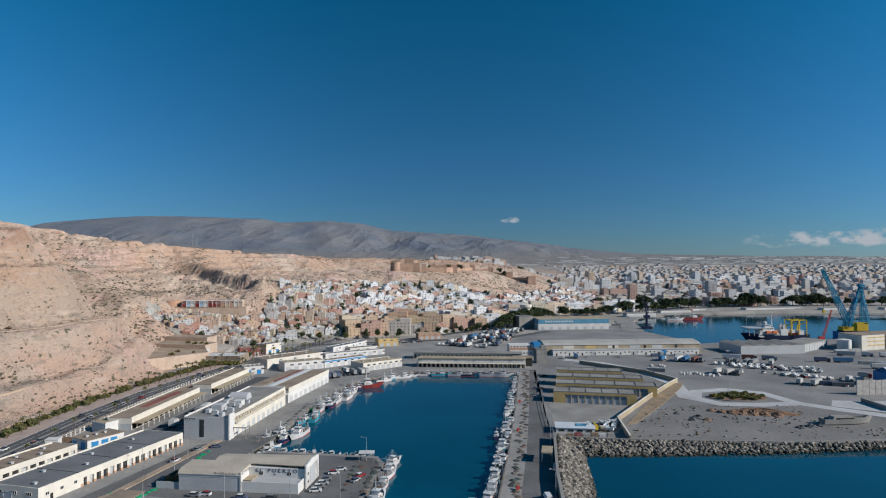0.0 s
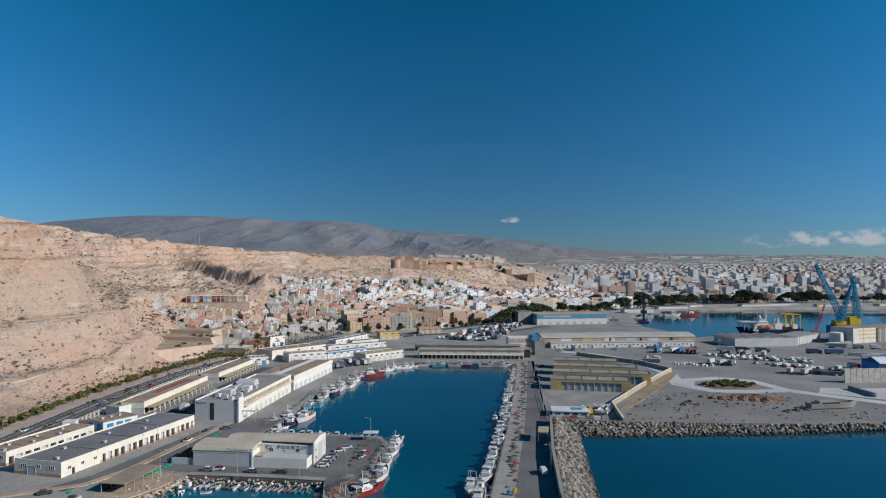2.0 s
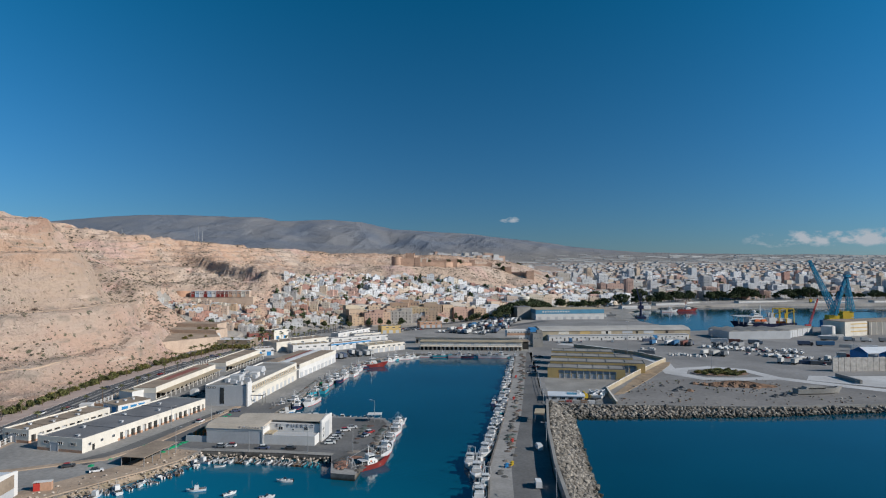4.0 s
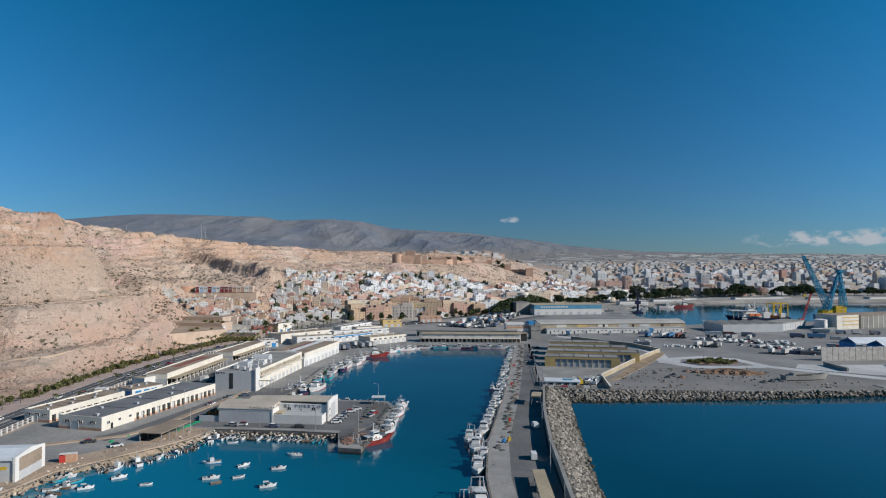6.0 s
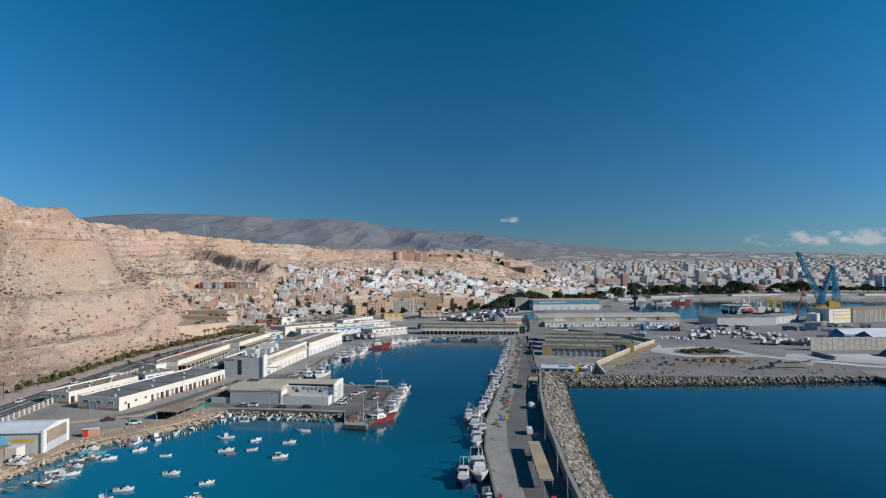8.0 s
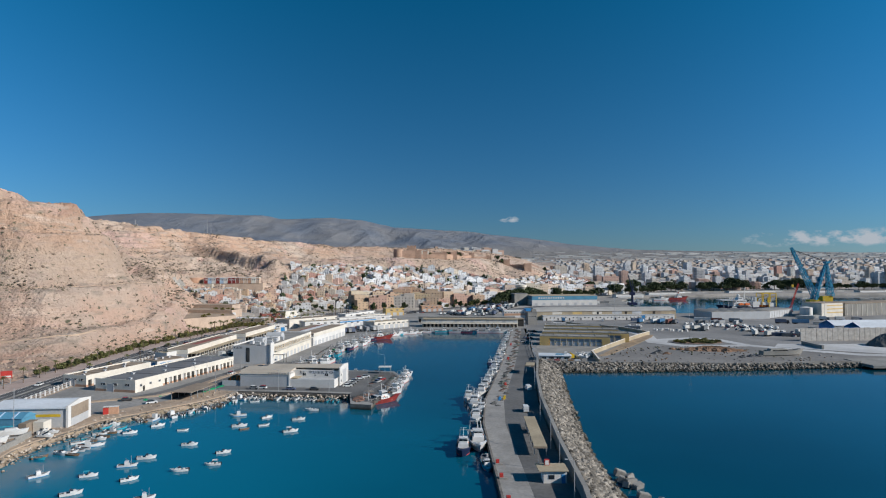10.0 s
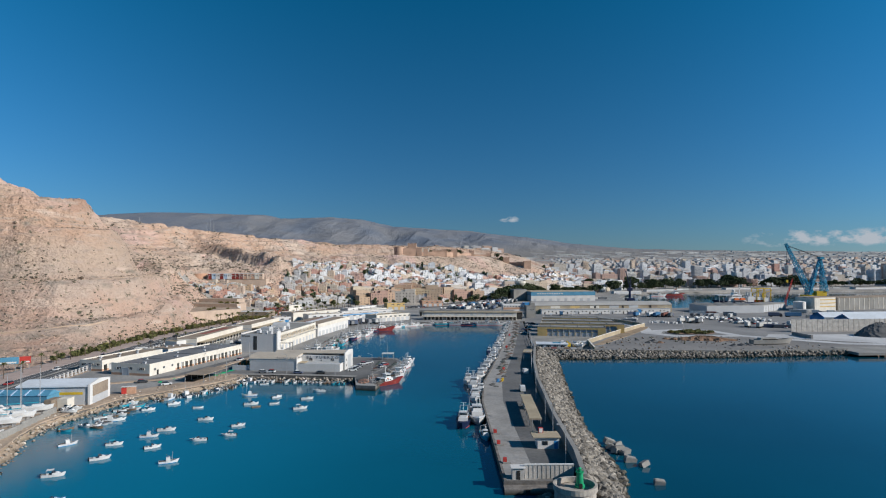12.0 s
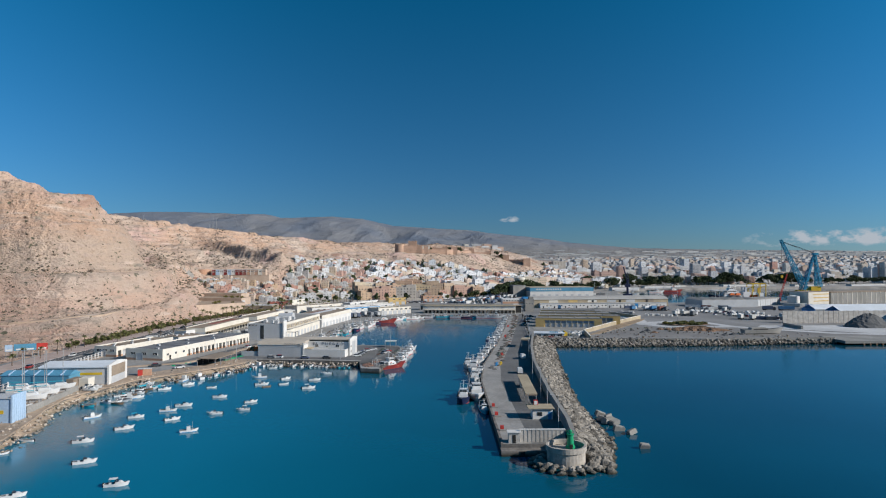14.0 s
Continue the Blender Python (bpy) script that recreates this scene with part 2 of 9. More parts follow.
PIERSTRIP = mat("grey_quay_paving", (0.30, 0.29, 0.275), 0.92, 0.3, 0.12, 1.2)


def wet_foot(m, top=1.1):
    """Dark, weed-covered stone in the band that the water reaches."""
    n, l = m.node_tree.nodes, m.node_tree.links
    sep = n.new("ShaderNodeSeparateXYZ")
    l.new(n["Geometry"].outputs["Position"], sep.inputs[0])
    r = n.new("ShaderNodeMapRange")
    r.inputs["From Min"].default_value, r.inputs["From Max"].default_value = top, top - 0.9
    l.new(sep.outputs["Z"], r.inputs["Value"])
    b = n["Principled BSDF"]
    old = b.inputs["Base Color"].links[0].from_socket
    x = n.new("ShaderNodeMix")
    x.data_type = "RGBA"
    x.inputs["B"].default_value = (0.035, 0.032, 0.022, 1)
    l.new(r.outputs[0], x.inputs["Factor"]), l.new(old, x.inputs["A"])
    l.new(x.outputs["Result"], b.inputs["Base Color"])


BEACH = mat("mud_and_gravel_bank", (0.42, 0.315, 0.235), 0.95, 0.4, 0.25, 1.5, bump=0.3, second=(0.27, 0.225, 0.15))
SHOREROCK = mat("tan_shore_rock", (0.52, 0.44, 0.36), 0.95, 0.4, 0.5, 3, bump=0.3, by_island=0.5)
WALLTAN = mat("tan_pink_wall", (0.52, 0.395, 0.305), 0.9, 0.2, 0.15, 1.0)
# the pale blue base colour paints a reflection on the unit windows
UNITGLASS = mat("painted_reflection_glass", (0.22, 0.29, 0.36), 0.3, 0.3, 0.5, 3, spec=0.6)
GREYSHEET = mat("weathered_grey_sheet_roof", (0.40, 0.385, 0.36), 0.9, 0.2, 0.08, 1.0)
ROOFSHEET = mat("pale_blue_white_sheet_roof", (0.60, 0.64, 0.68), 0.7, 0.15, 0.1, 1.0)
wet_foot(BEACH, 0.5), wet_foot(SHOREROCK, 0.6), wet_foot(ROCK), wet_foot(STONE), wet_foot(QUAYWALL)
HULLRED = mat("dull_red_hull", (0.24, 0.035, 0.03), 0.5, 0.3)
YARD = mat("worn_yard_asphalt", (0.25, 0.245, 0.24), 0.93, 0.3, 0.03, 0.6, second=(0.17, 0.167, 0.163))


# ---- building helpers ----
def box(bm, x0, x1, y0, y1, z0, z1):
    """An axis-parallel box, added to bm."""
    v = [bm.verts.new(p) for p in ((x0, y0, z0), (x1, y0, z0), (x1, y1, z0), (x0, y1, z0), (x0, y0, z1), (x1, y0, z1), (x1, y1, z1), (x0, y1, z1))]
    for f in ((3, 2, 1, 0), (4, 5, 6, 7), (0, 1, 5, 4), (1, 2, 6, 5), (2, 3, 7, 6), (3, 0, 4, 7)):
        bm.faces.new([v[i] for i in f])
    return v


def prism(bm, pts, z0, z1):
    """A polygon (counter-clockwise) raised from z0 to z1."""
    lo, hi = [bm.verts.new((x, y, z0)) for x, y in pts], [bm.verts.new((x, y, z1)) for x, y in pts]
    bm.faces.new(hi), bm.faces.new(lo[::-1])
    for i in range(len(pts)):
        j = (i + 1) % len(pts)
        bm.faces.new((lo[i], lo[j], hi[j], hi[i]))


def tube(bm, r0, r1, z0, z1, x=0.0, y=0.0, n=12):
    """An upright cone frustum."""
    a = [(math.cos(2 * math.pi * i / n), math.sin(2 * math.pi * i / n)) for i in range(n)]
    lo, hi = [bm.verts.new((x + r0 * c, y + r0 * s, z0)) for c, s in a], [bm.verts.new((x + r1 * c, y + r1 * s, z1)) for c, s in a]
    bm.faces.new(hi), bm.faces.new(lo[::-1])
    for i in range(n):
        j = (i + 1) % n
        bm.faces.new((lo[i], lo[j], hi[j], hi[i]))


def bar(bm, p, q, w):
    """A square bar from p to q."""
    p, q = Vector(p), Vector(q)
    d = (q - p).normalized()
    s = d.cross(Vector((0, 0, 1)) if abs(d.z) < 0.95 else Vector((1, 0, 0))).normalized() * w / 2
    u = d.cross(s).normalized() * w / 2
    v = [bm.verts.new(k + a * s + b * u) for k in (p, q) for a, b in ((-1, -1), (1, -1), (1, 1), (-1, 1))]
    for f in ((0, 1, 2, 3), (7, 6, 5, 4), (0, 4, 5, 1), (1, 5, 6, 2), (2, 6, 7, 3), (3, 7, 4, 0)):
        bm.faces.new([v[i] for i in f])


def done(name, bm, *materials):
    bmesh.ops.recalc_face_normals(bm, faces=bm.faces)
    me = bpy.data.meshes.new(name)
    bm.to_mesh(me)
    bm.free()
    for m in materials:
        me.materials.append(m)
    return me


def part(name, bm, material, parent, label="", at=None):
    """Links a bmesh (or a shared mesh) as one mesh object under a thing or a part."""
    me = bm if isinstance(bm, bpy.types.Mesh) else done(name, bm, material)
    ob = new(name, me)
    ob.parent = parent
    if at is not None:
        ob.matrix_basis = at
    return tagged(ob, label)


def solid(name, bm, material, label="", category="", group="", kind="", at=None):
    """A thing of one mesh."""
    me = bm if isinstance(bm, bpy.types.Mesh) else done(name, bm, material)
    ob = new(name, me)
    if at is not None:
        ob.matrix_basis = at
    return tagged(ob, label, category, group, kind)


def thing(name, m, label, category, group=""):
    """An Empty at the base of a thing of several parts."""
    ob = new(name)
    ob.matrix_basis = m
    return tagged(ob, label, category, group)


def boxes(*dims):
    bm = bmesh.new()
    for d in dims:
        box(bm, *d)
    return bm


def along(p, q, z=2.0):
    """The pose with its origin at p and its x axis towards q, and their distance."""
    d = Vector((q[0] - p[0], q[1] - p[1]))
    return pose(p[0], p[1], z, 0, 0, math.degrees(math.atan2(d.y, d.x))), d.length


# ---- ground, water and quays ----
QZ = 2.0                                # quay level above the water
# lines of known height on the hills and in the town: x, y, z
SHORE_FOOT = ((-420, 262, 3), (-330, 276, 3), (-262, 284, 3), (-203, 296, 3), (-198, 350, 3), (-196, 400, 3), (-197, 438, 3), (-216, 490, 5), (-228, 535, 8))
LOW_BENCH = ((-320, 312, 14), (-236, 314, 12), (-218, 360, 15), (-213, 405, 17), (-220, 440, 18), (-240, 490, 20), (-254, 535, 24))
TRACK_BENCH = ((-345, 345, 42), (-282, 346, 40), (-252, 366, 40), (-238, 400, 41), (-234, 440, 41), (-246, 480, 39))
BLUFF_MID = ((-460, 330, 92), (-370, 366, 84), (-306, 384, 77), (-280, 404, 76), (-272, 426, 76), (-290, 462, 80))
BLUFF_LIP = ((-520, 360, 130), (-430, 392, 124), (-372, 402, 117), (-326, 412, 110), (-300, 428, 105), (-297, 440, 104), (-310, 462, 103), (-350, 500, 103))
BLUFF_BACK = ((-560, 420, 138), (-440, 430, 128), (-372, 440, 120), (-400, 520, 108), (-480, 600, 112))
GULLY = ((-254, 500, 36), (-276, 545, 45), (-318, 590, 58), (-390, 640, 74), (-480, 690, 96))
BENCH = ((-284, 560, 42), (-314, 630, 45), (-322, 690, 43), (-306, 745, 43), (-268, 780, 43), (-232, 775, 42))
MIDSLOPE = ((-470, 740, 84), (-420, 770, 76), (-372, 800, 68), (-338, 836, 62), (-300, 808, 52), (-246, 766, 46))
SPUR = ((-398, 930, 92), (-332, 858, 79), (-280, 815, 70), (-240, 785, 64), (-219, 771, 60), (-206, 776, 44))
HILL_CREST = ((-660, 820, 150), (-540, 850, 126), (-443, 850, 109), (-414, 930, 106), (-397, 1007, 103), (-366, 1070, 98), (-330, 1140, 95), (-240, 1260, 92), (-100, 1350, 90), (20, 1390, 88), (140, 1450, 76), (260, 1530, 52))
VALLEY = ((-300, 960, 66), (-240, 890, 51), (-190, 850, 42), (-150, 900, 44), (-190, 970, 50), (-200, 1060, 62), (-150, 1120, 62))
FORT_TOP = ((-100, 1112, 64), (-60, 1126, 66), (20, 1160, 63), (60, 1230, 62), (110, 1250, 54), (150, 1240, 44), (176, 1220, 40))
FORT_FOOT = ((-150, 1010, 48), (-90, 1030, 46), (0, 1050, 43), (80, 1085, 36), (150, 1130, 26), (205, 1190, 18))
TOWN_FRONT = ((-216, 520, 4), (-182, 548, 4), (-110, 650, 3), (-10, 690, 3), (88, 800, 3), (240, 962, 3), (330, 1010, 3))
TOWN_LOW = ((-216, 560, 8), (-190, 600, 8), (-120, 705, 9), (0, 790, 9), (120, 900, 8), (240, 1010, 6))
TOWN_MID = ((-262, 590, 19), (-290, 640, 24), (-286, 672, 23), (-215, 678, 20), (-150, 760, 22), (-40, 850, 20), (80, 950, 15), (200, 1060, 9))
TOWN_TOP = ((-200, 760, 38), (-140, 850, 36), (-60, 930, 34), (60, 1010, 27), (160, 1090, 16), (260, 1180, 10))
HILL_LINES = (SHORE_FOOT, LOW_BENCH, TRACK_BENCH, BLUFF_MID, BLUFF_LIP, BLUFF_BACK, GULLY, BENCH, MIDSLOPE, SPUR, HILL_CREST, VALLEY, FORT_TOP, FORT_FOOT, TOWN_FRONT, TOWN_LOW, TOWN_MID, TOWN_TOP)
TOWN = ((-110, 560), (-182, 545), (-206, 545), (-246, 566), (-282, 600), (-302, 640), (-306, 668), (-214, 690), (-198, 740), (-196, 800), (-222, 850), (-232, 900), (-190, 972), (-128, 1000), (-60, 1018), (60, 1042), (140, 1092), (196, 1190), (230, 1280), (300, 1500), (330, 1700), (80, 1700), (0, 2000), (0, 2700), (4000, 2700), (4000, 600), (-100, 600))
RIDGE_X = (-4600, -3000, -2760, -2600, -2322, -2004, -1726, -1527, -1249, -1129, -940, -771, -573, -334, -16, 262, 580, 859, 1257, 2052, 2847, 5200)
RIDGE_Z = (240, 310, 342, 384, 410, 421, 417, 409, 398, 370, 374, 381, 366, 312, 288, 270, 226, 190, 147, 126, 119, 95)


def hash2(ix, iy, seed):
    h = (ix.astype(np.int64) * 374761393 + iy.astype(np.int64) * 668265263 + seed * 974634777) & 0xFFFFFFFF
    h = ((h ^ (h >> 13)) * 1274126177) & 0xFFFFFFFF
    return ((h ^ (h >> 16)) & 0xFFFF) / 65535.0


def vnoise(x, y, seed=0):
    ix, iy = np.floor(x), np.floor(y)
    fx, fy = x - ix, y - iy
    fx, fy = fx * fx * (3 - 2 * fx), fy * fy * (3 - 2 * fy)
    a, b, c, d = hash2(ix, iy, seed), hash2(ix + 1, iy, seed), hash2(ix, iy + 1, seed), hash2(ix + 1, iy + 1, seed)
    return (a * (1 - fx) + b * fx) * (1 - fy) + (c * (1 - fx) + d * fx) * fy - 0.5


def fbm(x, y, size, octaves=4, seed=0):
    return sum(vnoise(x * 2 ** k / size, y * 2 ** k / size, seed + k) * 0.5 ** k for k in range(octaves))


def ridged(x, y, size, octaves=4, seed=0):
    return sum((0.5 - 2 * np.abs(vnoise(x * 2 ** k / size, y * 2 ** k / size, seed + k))) * 0.5 ** k for k in range(octaves))


def polyline(x, y, pts):
    """Distance to a polyline, the side (positive on its left) and its own height there."""
    best, side, height = np.full(x.shape, 1e9), np.zeros(x.shape), np.zeros(x.shape)
    for p, q in zip(pts, pts[1:]):
        ax, ay, bx, by = p[0], p[1], q[0] - p[0], q[1] - p[1]
        u = np.clip(((x - ax) * bx + (y - ay) * by) / (bx * bx + by * by), 0, 1)
        d = np.hypot(x - ax - u * bx, y - ay - u * by)
        near = d < best - 1e-6
        best = np.where(near, d, best)
        side = np.where(near, np.sign(bx * (y - ay) - by * (x - ax)), side)
        if len(p) > 2:
            height = np.where(near, p[2] + u * (q[2] - p[2]), height)
    return best, side, height


def smooth(a, b, v):
    t = np.clip((v - a) / float(b - a), 0, 1)
    return t * t * (3 - 2 * t)


def ground_z(x, y):
    """Height of the natural ground."""
    x, y = np.asarray(x, float), np.asarray(y, float)
    plain = np.interp(y, (600, 900, 1100, 1600, 2200, 3000, 4500), (1.6, 2.5, 5, 15, 32, 78, 118))
    total, weight = np.zeros(x.shape), np.zeros(x.shape)
    for pts in HILL_LINES:
        d, _, h = polyline(x, y, pts)
        w = 1 / (d + 2.5) ** 3
        total, weight = total + w * h, weight + w
    land = total / weight
    d, side, _ = polyline(x, y, SHORE_FOOT[:-1] + TOWN_FRONT)
    land = np.where(side < 0, np.minimum(land, 1.6), land)
    wild = 1 - in_poly(x, y, TOWN)
    rough = wild * smooth(5, 20, land) * (0.12 + 0.88 * smooth(2, 11, polyline(x, y, TRACK_BENCH)[0]))
    land = land + rough * (ridged(x, y, 52, 4, 7) * 5.5 + fbm(x, y, 15, 3, 11) * 3.0 + fbm(x, y, 6, 2, 13) * 1.3)
    lift = land + fbm(x, y, 60, 3, 17) * 7
    step = lift / 8 - np.floor(lift / 8)
    ledge = np.floor(lift / 8) * 8 + 8 * smooth(0.30, 0.70, step) - lift
    land = land + rough * ledge * (0.30 + 0.35 * smooth(60, 90, land)) * (y < 1120)
    inland = smooth(1180, 1700, y + np.abs(np.clip(x, 0, None)) * 0.6)
    behind = np.maximum(plain, 84 - smooth(60, 420, x) * 80 + fbm(x, y, 180, 4, 19) * 12 + np.clip(-x - 300, 0, 1500) * 0.03)
    behind = behind + (plain + 8 - behind) * smooth(1900, 2900, y) * (x < 420)
    east = smooth(210, 330, x - np.clip(y - 1000, 0, 300) * 0.12)
    z = land * (1 - inland) + behind * inland
    z = z * (1 - east) + plain * east
    ridge = np.interp(x, RIDGE_X, RIDGE_Z) + fbm(x, y, 300, 4, 21) * 9 + fbm(x, y, 110, 3, 23) * 6
    m = smooth(2700, 4450, y)
    crag = (ridged(x + y * 0.3, y * 0.30, 560, 3, 31) * 34 + ridged(x - y * 0.2, y * 0.45, 210, 4, 35) * 17) * m * (1 - m) * 4 * smooth(110, 300, ridge)
    return z + np.clip(ridge - z, 0, None) * m ** 1.4 + crag * smooth(2900, 3600, y)


def in_poly(x, y, pts):
    inside = np.zeros(x.shape, bool)
    for (x0, y0), (x1, y1) in zip(pts, (*pts[1:], pts[0])):
        if y0 != y1:
            inside ^= ((y0 > y) != (y1 > y)) & (x < (x1 - x0) * (y - y0) / (y1 - y0) + x0)
    return inside


WEST = [(-197, 20), (-111, 20), (-113, 76), (-119, 97), (-123, 109), (-126, 123), (-125, 133), (-121.5, 145), (-119, 157), (-113, 165), (-105, 176), (-97, 186), (-92, 195), (-88, 206), (-60, 203), (-40, 199.5), (-37, 181), (-29, 179), (-23, 243), (-26, 253), (-72, 261), (-83, 250), (-74, 283), (-71, 345), (-67, 378), (-58, 412), (-47, 429), (-34, 442), (-21, 452), (50, 446), (64, 454), (64, 620), (-190, 620), (-197, 500)]
PIER = [(11, 70), (26, 69), (29, 80), (30, 121), (34, 180), (39, 224), (47, 276), (66, 455), (54, 455), (37, 332), (26, 258), (14, 187), (11, 150)]
EAST = [(47, 277), (76, 271), (142, 266), (216, 271), (560, 280), (560, 672), (420, 640), (300, 622), (245, 603), (226, 715), (240, 800), (140, 800), (64, 620), (64, 455)]
BASIN = [(245, 603), (300, 622), (420, 640), (560, 672), (900, 720), (1100, 960), (700, 985), (480, 985), (300, 925), (250, 840), (226, 715)]


def slab(name, pts, label, z1=QZ, material=ASPHALT):
    bm = bmesh.new()
    prism(bm, pts, -6, z1)
    ob = solid(name, bm, material, label, "ground", kind="structure")
    ob.data.materials.append(QUAYWALL)
    for f in ob.data.polygons:
        f.material_index = 0 if f.normal.z > 0.5 else 1
    return ob


def build_ground():
    xs = np.concatenate([np.arange(-4800, -3000, 60), np.arange(-3000, -760, 30), np.arange(-760, -560, 10), np.arange(-560, -336, 3.6), np.arange(-336, -176, 2.4), np.arange(-176, 260, 9), np.arange(260, 1400, 28), np.arange(1400, 5300, 100)])
    ys = np.concatenate([np.arange(20, 120, 8), np.arange(120, 500, 2.8), np.arange(500, 620, 4.0), np.arange(620, 1100, 4.2), np.arange(1100, 1400, 8), np.arange(1400, 2500, 28), np.arange(2500, 5000, 42)])
    X, Y = np.meshgrid(xs, ys)
    Z = ground_z(X, Y)
    sea = ((X > -186) & (Y < 612) & (X < 64)) | ((X >= 64) & (Y < 640)) | in_poly(X, Y, BASIN)
    Z = np.where(sea, -5.0, Z)
    nx, ny = len(xs), len(ys)
    verts = np.stack([X, Y, Z], -1).reshape(-1, 3).tolist()
    faces = [(j * nx + i, j * nx + i + 1, (j + 1) * nx + i + 1, (j + 1) * nx + i) for j in range(ny - 1) for i in range(nx - 1)]
    me = bpy.data.meshes.new("ground")
    me.from_pydata(verts, [], faces)
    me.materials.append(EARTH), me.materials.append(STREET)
    cx, cy = (X[1:, 1:] + X[:-1, :-1]) / 2, (Y[1:, 1:] + Y[:-1, :-1]) / 2
    street = in_poly(cx, cy, TOWN) & (cy < 2300)
    me.polygons.foreach_set("material_index", street.astype(np.int32).ravel())
    ob = new("ground", me)
    return tagged(ob, "dry tan rocky hills, town slopes and far mountains tinted by haze", "ground", kind="structure")


def earth_mat():
    """Tan and pink rock with pale scree, grey scrub and bedding bands; haze is painted in blue-grey over the far range.
    """
    m = mat("dry_earth_rock_and_haze", (0.585, 0.41, 0.315), 0.95, 0.35, 0.035, 0.6, second=(0.49, 0.34, 0.26))
    n, l = m.node_tree.nodes, m.node_tree.links
    geo = n["Geometry"]
    hsv = next(k for k in n if k.type == "HUE_SAT")
    last = hsv.outputs[0]

    def layer(color, size, lo, hi, stretch=(1, 1, 1), detail=5):
        nonlocal last
        mp = n.new("ShaderNodeMapping")
        mp.inputs["Scale"].default_value = stretch
        l.new(geo.outputs["Position"], mp.inputs[0])
        t = n.new("ShaderNodeTexNoise")
        t.inputs["Scale"].default_value, t.inputs["Detail"].default_value = 1 / size, detail
        l.new(mp.outputs[0], t.inputs["Vector"])
        r = n.new("ShaderNodeMapRange")
        r.inputs["From Min"].default_value, r.inputs["From Max"].default_value = lo, hi
        l.new(t.outputs["Fac"], r.inputs["Value"])
        x = n.new("ShaderNodeMix")
        x.data_type = "RGBA"
        x.inputs["B"].default_value = (*color, 1)
        l.new(r.outputs[0], x.inputs["Factor"]), l.new(last, x.inputs["A"])
        last = x.outputs["Result"]

    layer((0.56, 0.41, 0.315), 30, 0.52, 0.70)
    layer((0.46, 0.27, 0.205), 45, 0.58, 0.72)
    # beds of the hill from foot to rim: pink marl, grey scree, brown cliff, pale cap rock
    zsep, bend, add, bed = n.new("ShaderNodeSeparateXYZ"), n.new("ShaderNodeTexNoise"), n.new("ShaderNodeMath"), n.new("ShaderNodeValToRGB")
    l.new(geo.outputs["Position"], zsep.inputs[0]), l.new(geo.outputs["Position"], bend.inputs["Vector"])
    bend.inputs["Scale"].default_value, bend.inputs["Detail"].default_value = 0.018, 6
    add.operation = "MULTIPLY_ADD"
    add.inputs[1].default_value = 45
    l.new(bend.outputs["Fac"], add.inputs[0]), l.new(zsep.outputs["Z"], add.inputs[2])
    span = n.new("ShaderNodeMapRange")
    span.inputs["From Max"].default_value = 150
    l.new(add.outputs[0], span.inputs["Value"]), l.new(span.outputs[0], bed.inputs[0])
    stops = ((0.15, (0.48, 0.325, 0.245)), (0.36, (0.52, 0.36, 0.275)), (0.44, (0.45, 0.36, 0.28)), (0.58, (0.46, 0.365, 0.28)), (0.66, (0.47, 0.305, 0.205)), (0.80, (0.48, 0.315, 0.215)), (0.92, (0.58, 0.43, 0.325)))
    while len(bed.color_ramp.elements) < len(stops):
        bed.color_ramp.elements.new(0.5)
    for e, (p, q) in zip(bed.color_ramp.elements, stops):
        e.position, e.color = p, (*q, 1)
    both = n.new("ShaderNodeMix")
    both.data_type = "RGBA"
    both.inputs["Factor"].default_value = 0.6
    l.new(last, both.inputs["A"]), l.new(bed.outputs[0], both.inputs["B"])
    last = both.outputs["Result"]
    layer((0.50, 0.40, 0.325), 80, 0.52, 0.66, (1, 1, 2.0), 10)
    layer((0.58, 0.40, 0.335), 70, 0.55, 0.66, (1, 1, 1.6), 7)
    layer((0.40, 0.25, 0.18), 60, 0.60, 0.68, (1, 1, 1.4), 7)
    layer((0.60, 0.465, 0.375), 14, 0.60, 0.72, (0.35, 0.35, 3.0))
    layer((0.46, 0.35, 0.28), 9, 0.54, 0.66, (0.5, 0.5, 2.6), 8)
    layer((0.36, 0.27, 0.215), 2.6, 0.59, 0.70, (0.45, 0.45, 2.2), 6)
    layer((0.30, 0.25, 0.20), 12, 0.60, 0.72, (0.6, 0.6, 2.0))
    layer((0.12, 0.115, 0.075), 4.5, 0.62, 0.70)
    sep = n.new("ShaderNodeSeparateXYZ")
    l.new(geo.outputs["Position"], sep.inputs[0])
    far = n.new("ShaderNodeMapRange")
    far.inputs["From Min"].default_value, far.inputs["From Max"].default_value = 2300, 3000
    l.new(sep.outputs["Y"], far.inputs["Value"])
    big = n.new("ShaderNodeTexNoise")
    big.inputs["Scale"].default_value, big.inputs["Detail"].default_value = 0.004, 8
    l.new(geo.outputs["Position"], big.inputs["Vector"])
    # distance haze painted as a blue-grey base colour on the far mountains
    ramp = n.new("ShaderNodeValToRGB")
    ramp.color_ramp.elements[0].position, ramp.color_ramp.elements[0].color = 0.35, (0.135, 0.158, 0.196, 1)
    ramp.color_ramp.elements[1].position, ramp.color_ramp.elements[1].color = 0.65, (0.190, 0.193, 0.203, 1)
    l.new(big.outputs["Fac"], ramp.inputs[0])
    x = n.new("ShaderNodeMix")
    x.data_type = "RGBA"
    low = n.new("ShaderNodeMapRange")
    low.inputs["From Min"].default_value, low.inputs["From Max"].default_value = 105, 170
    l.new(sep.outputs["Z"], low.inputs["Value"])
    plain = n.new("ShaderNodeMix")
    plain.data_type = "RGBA"
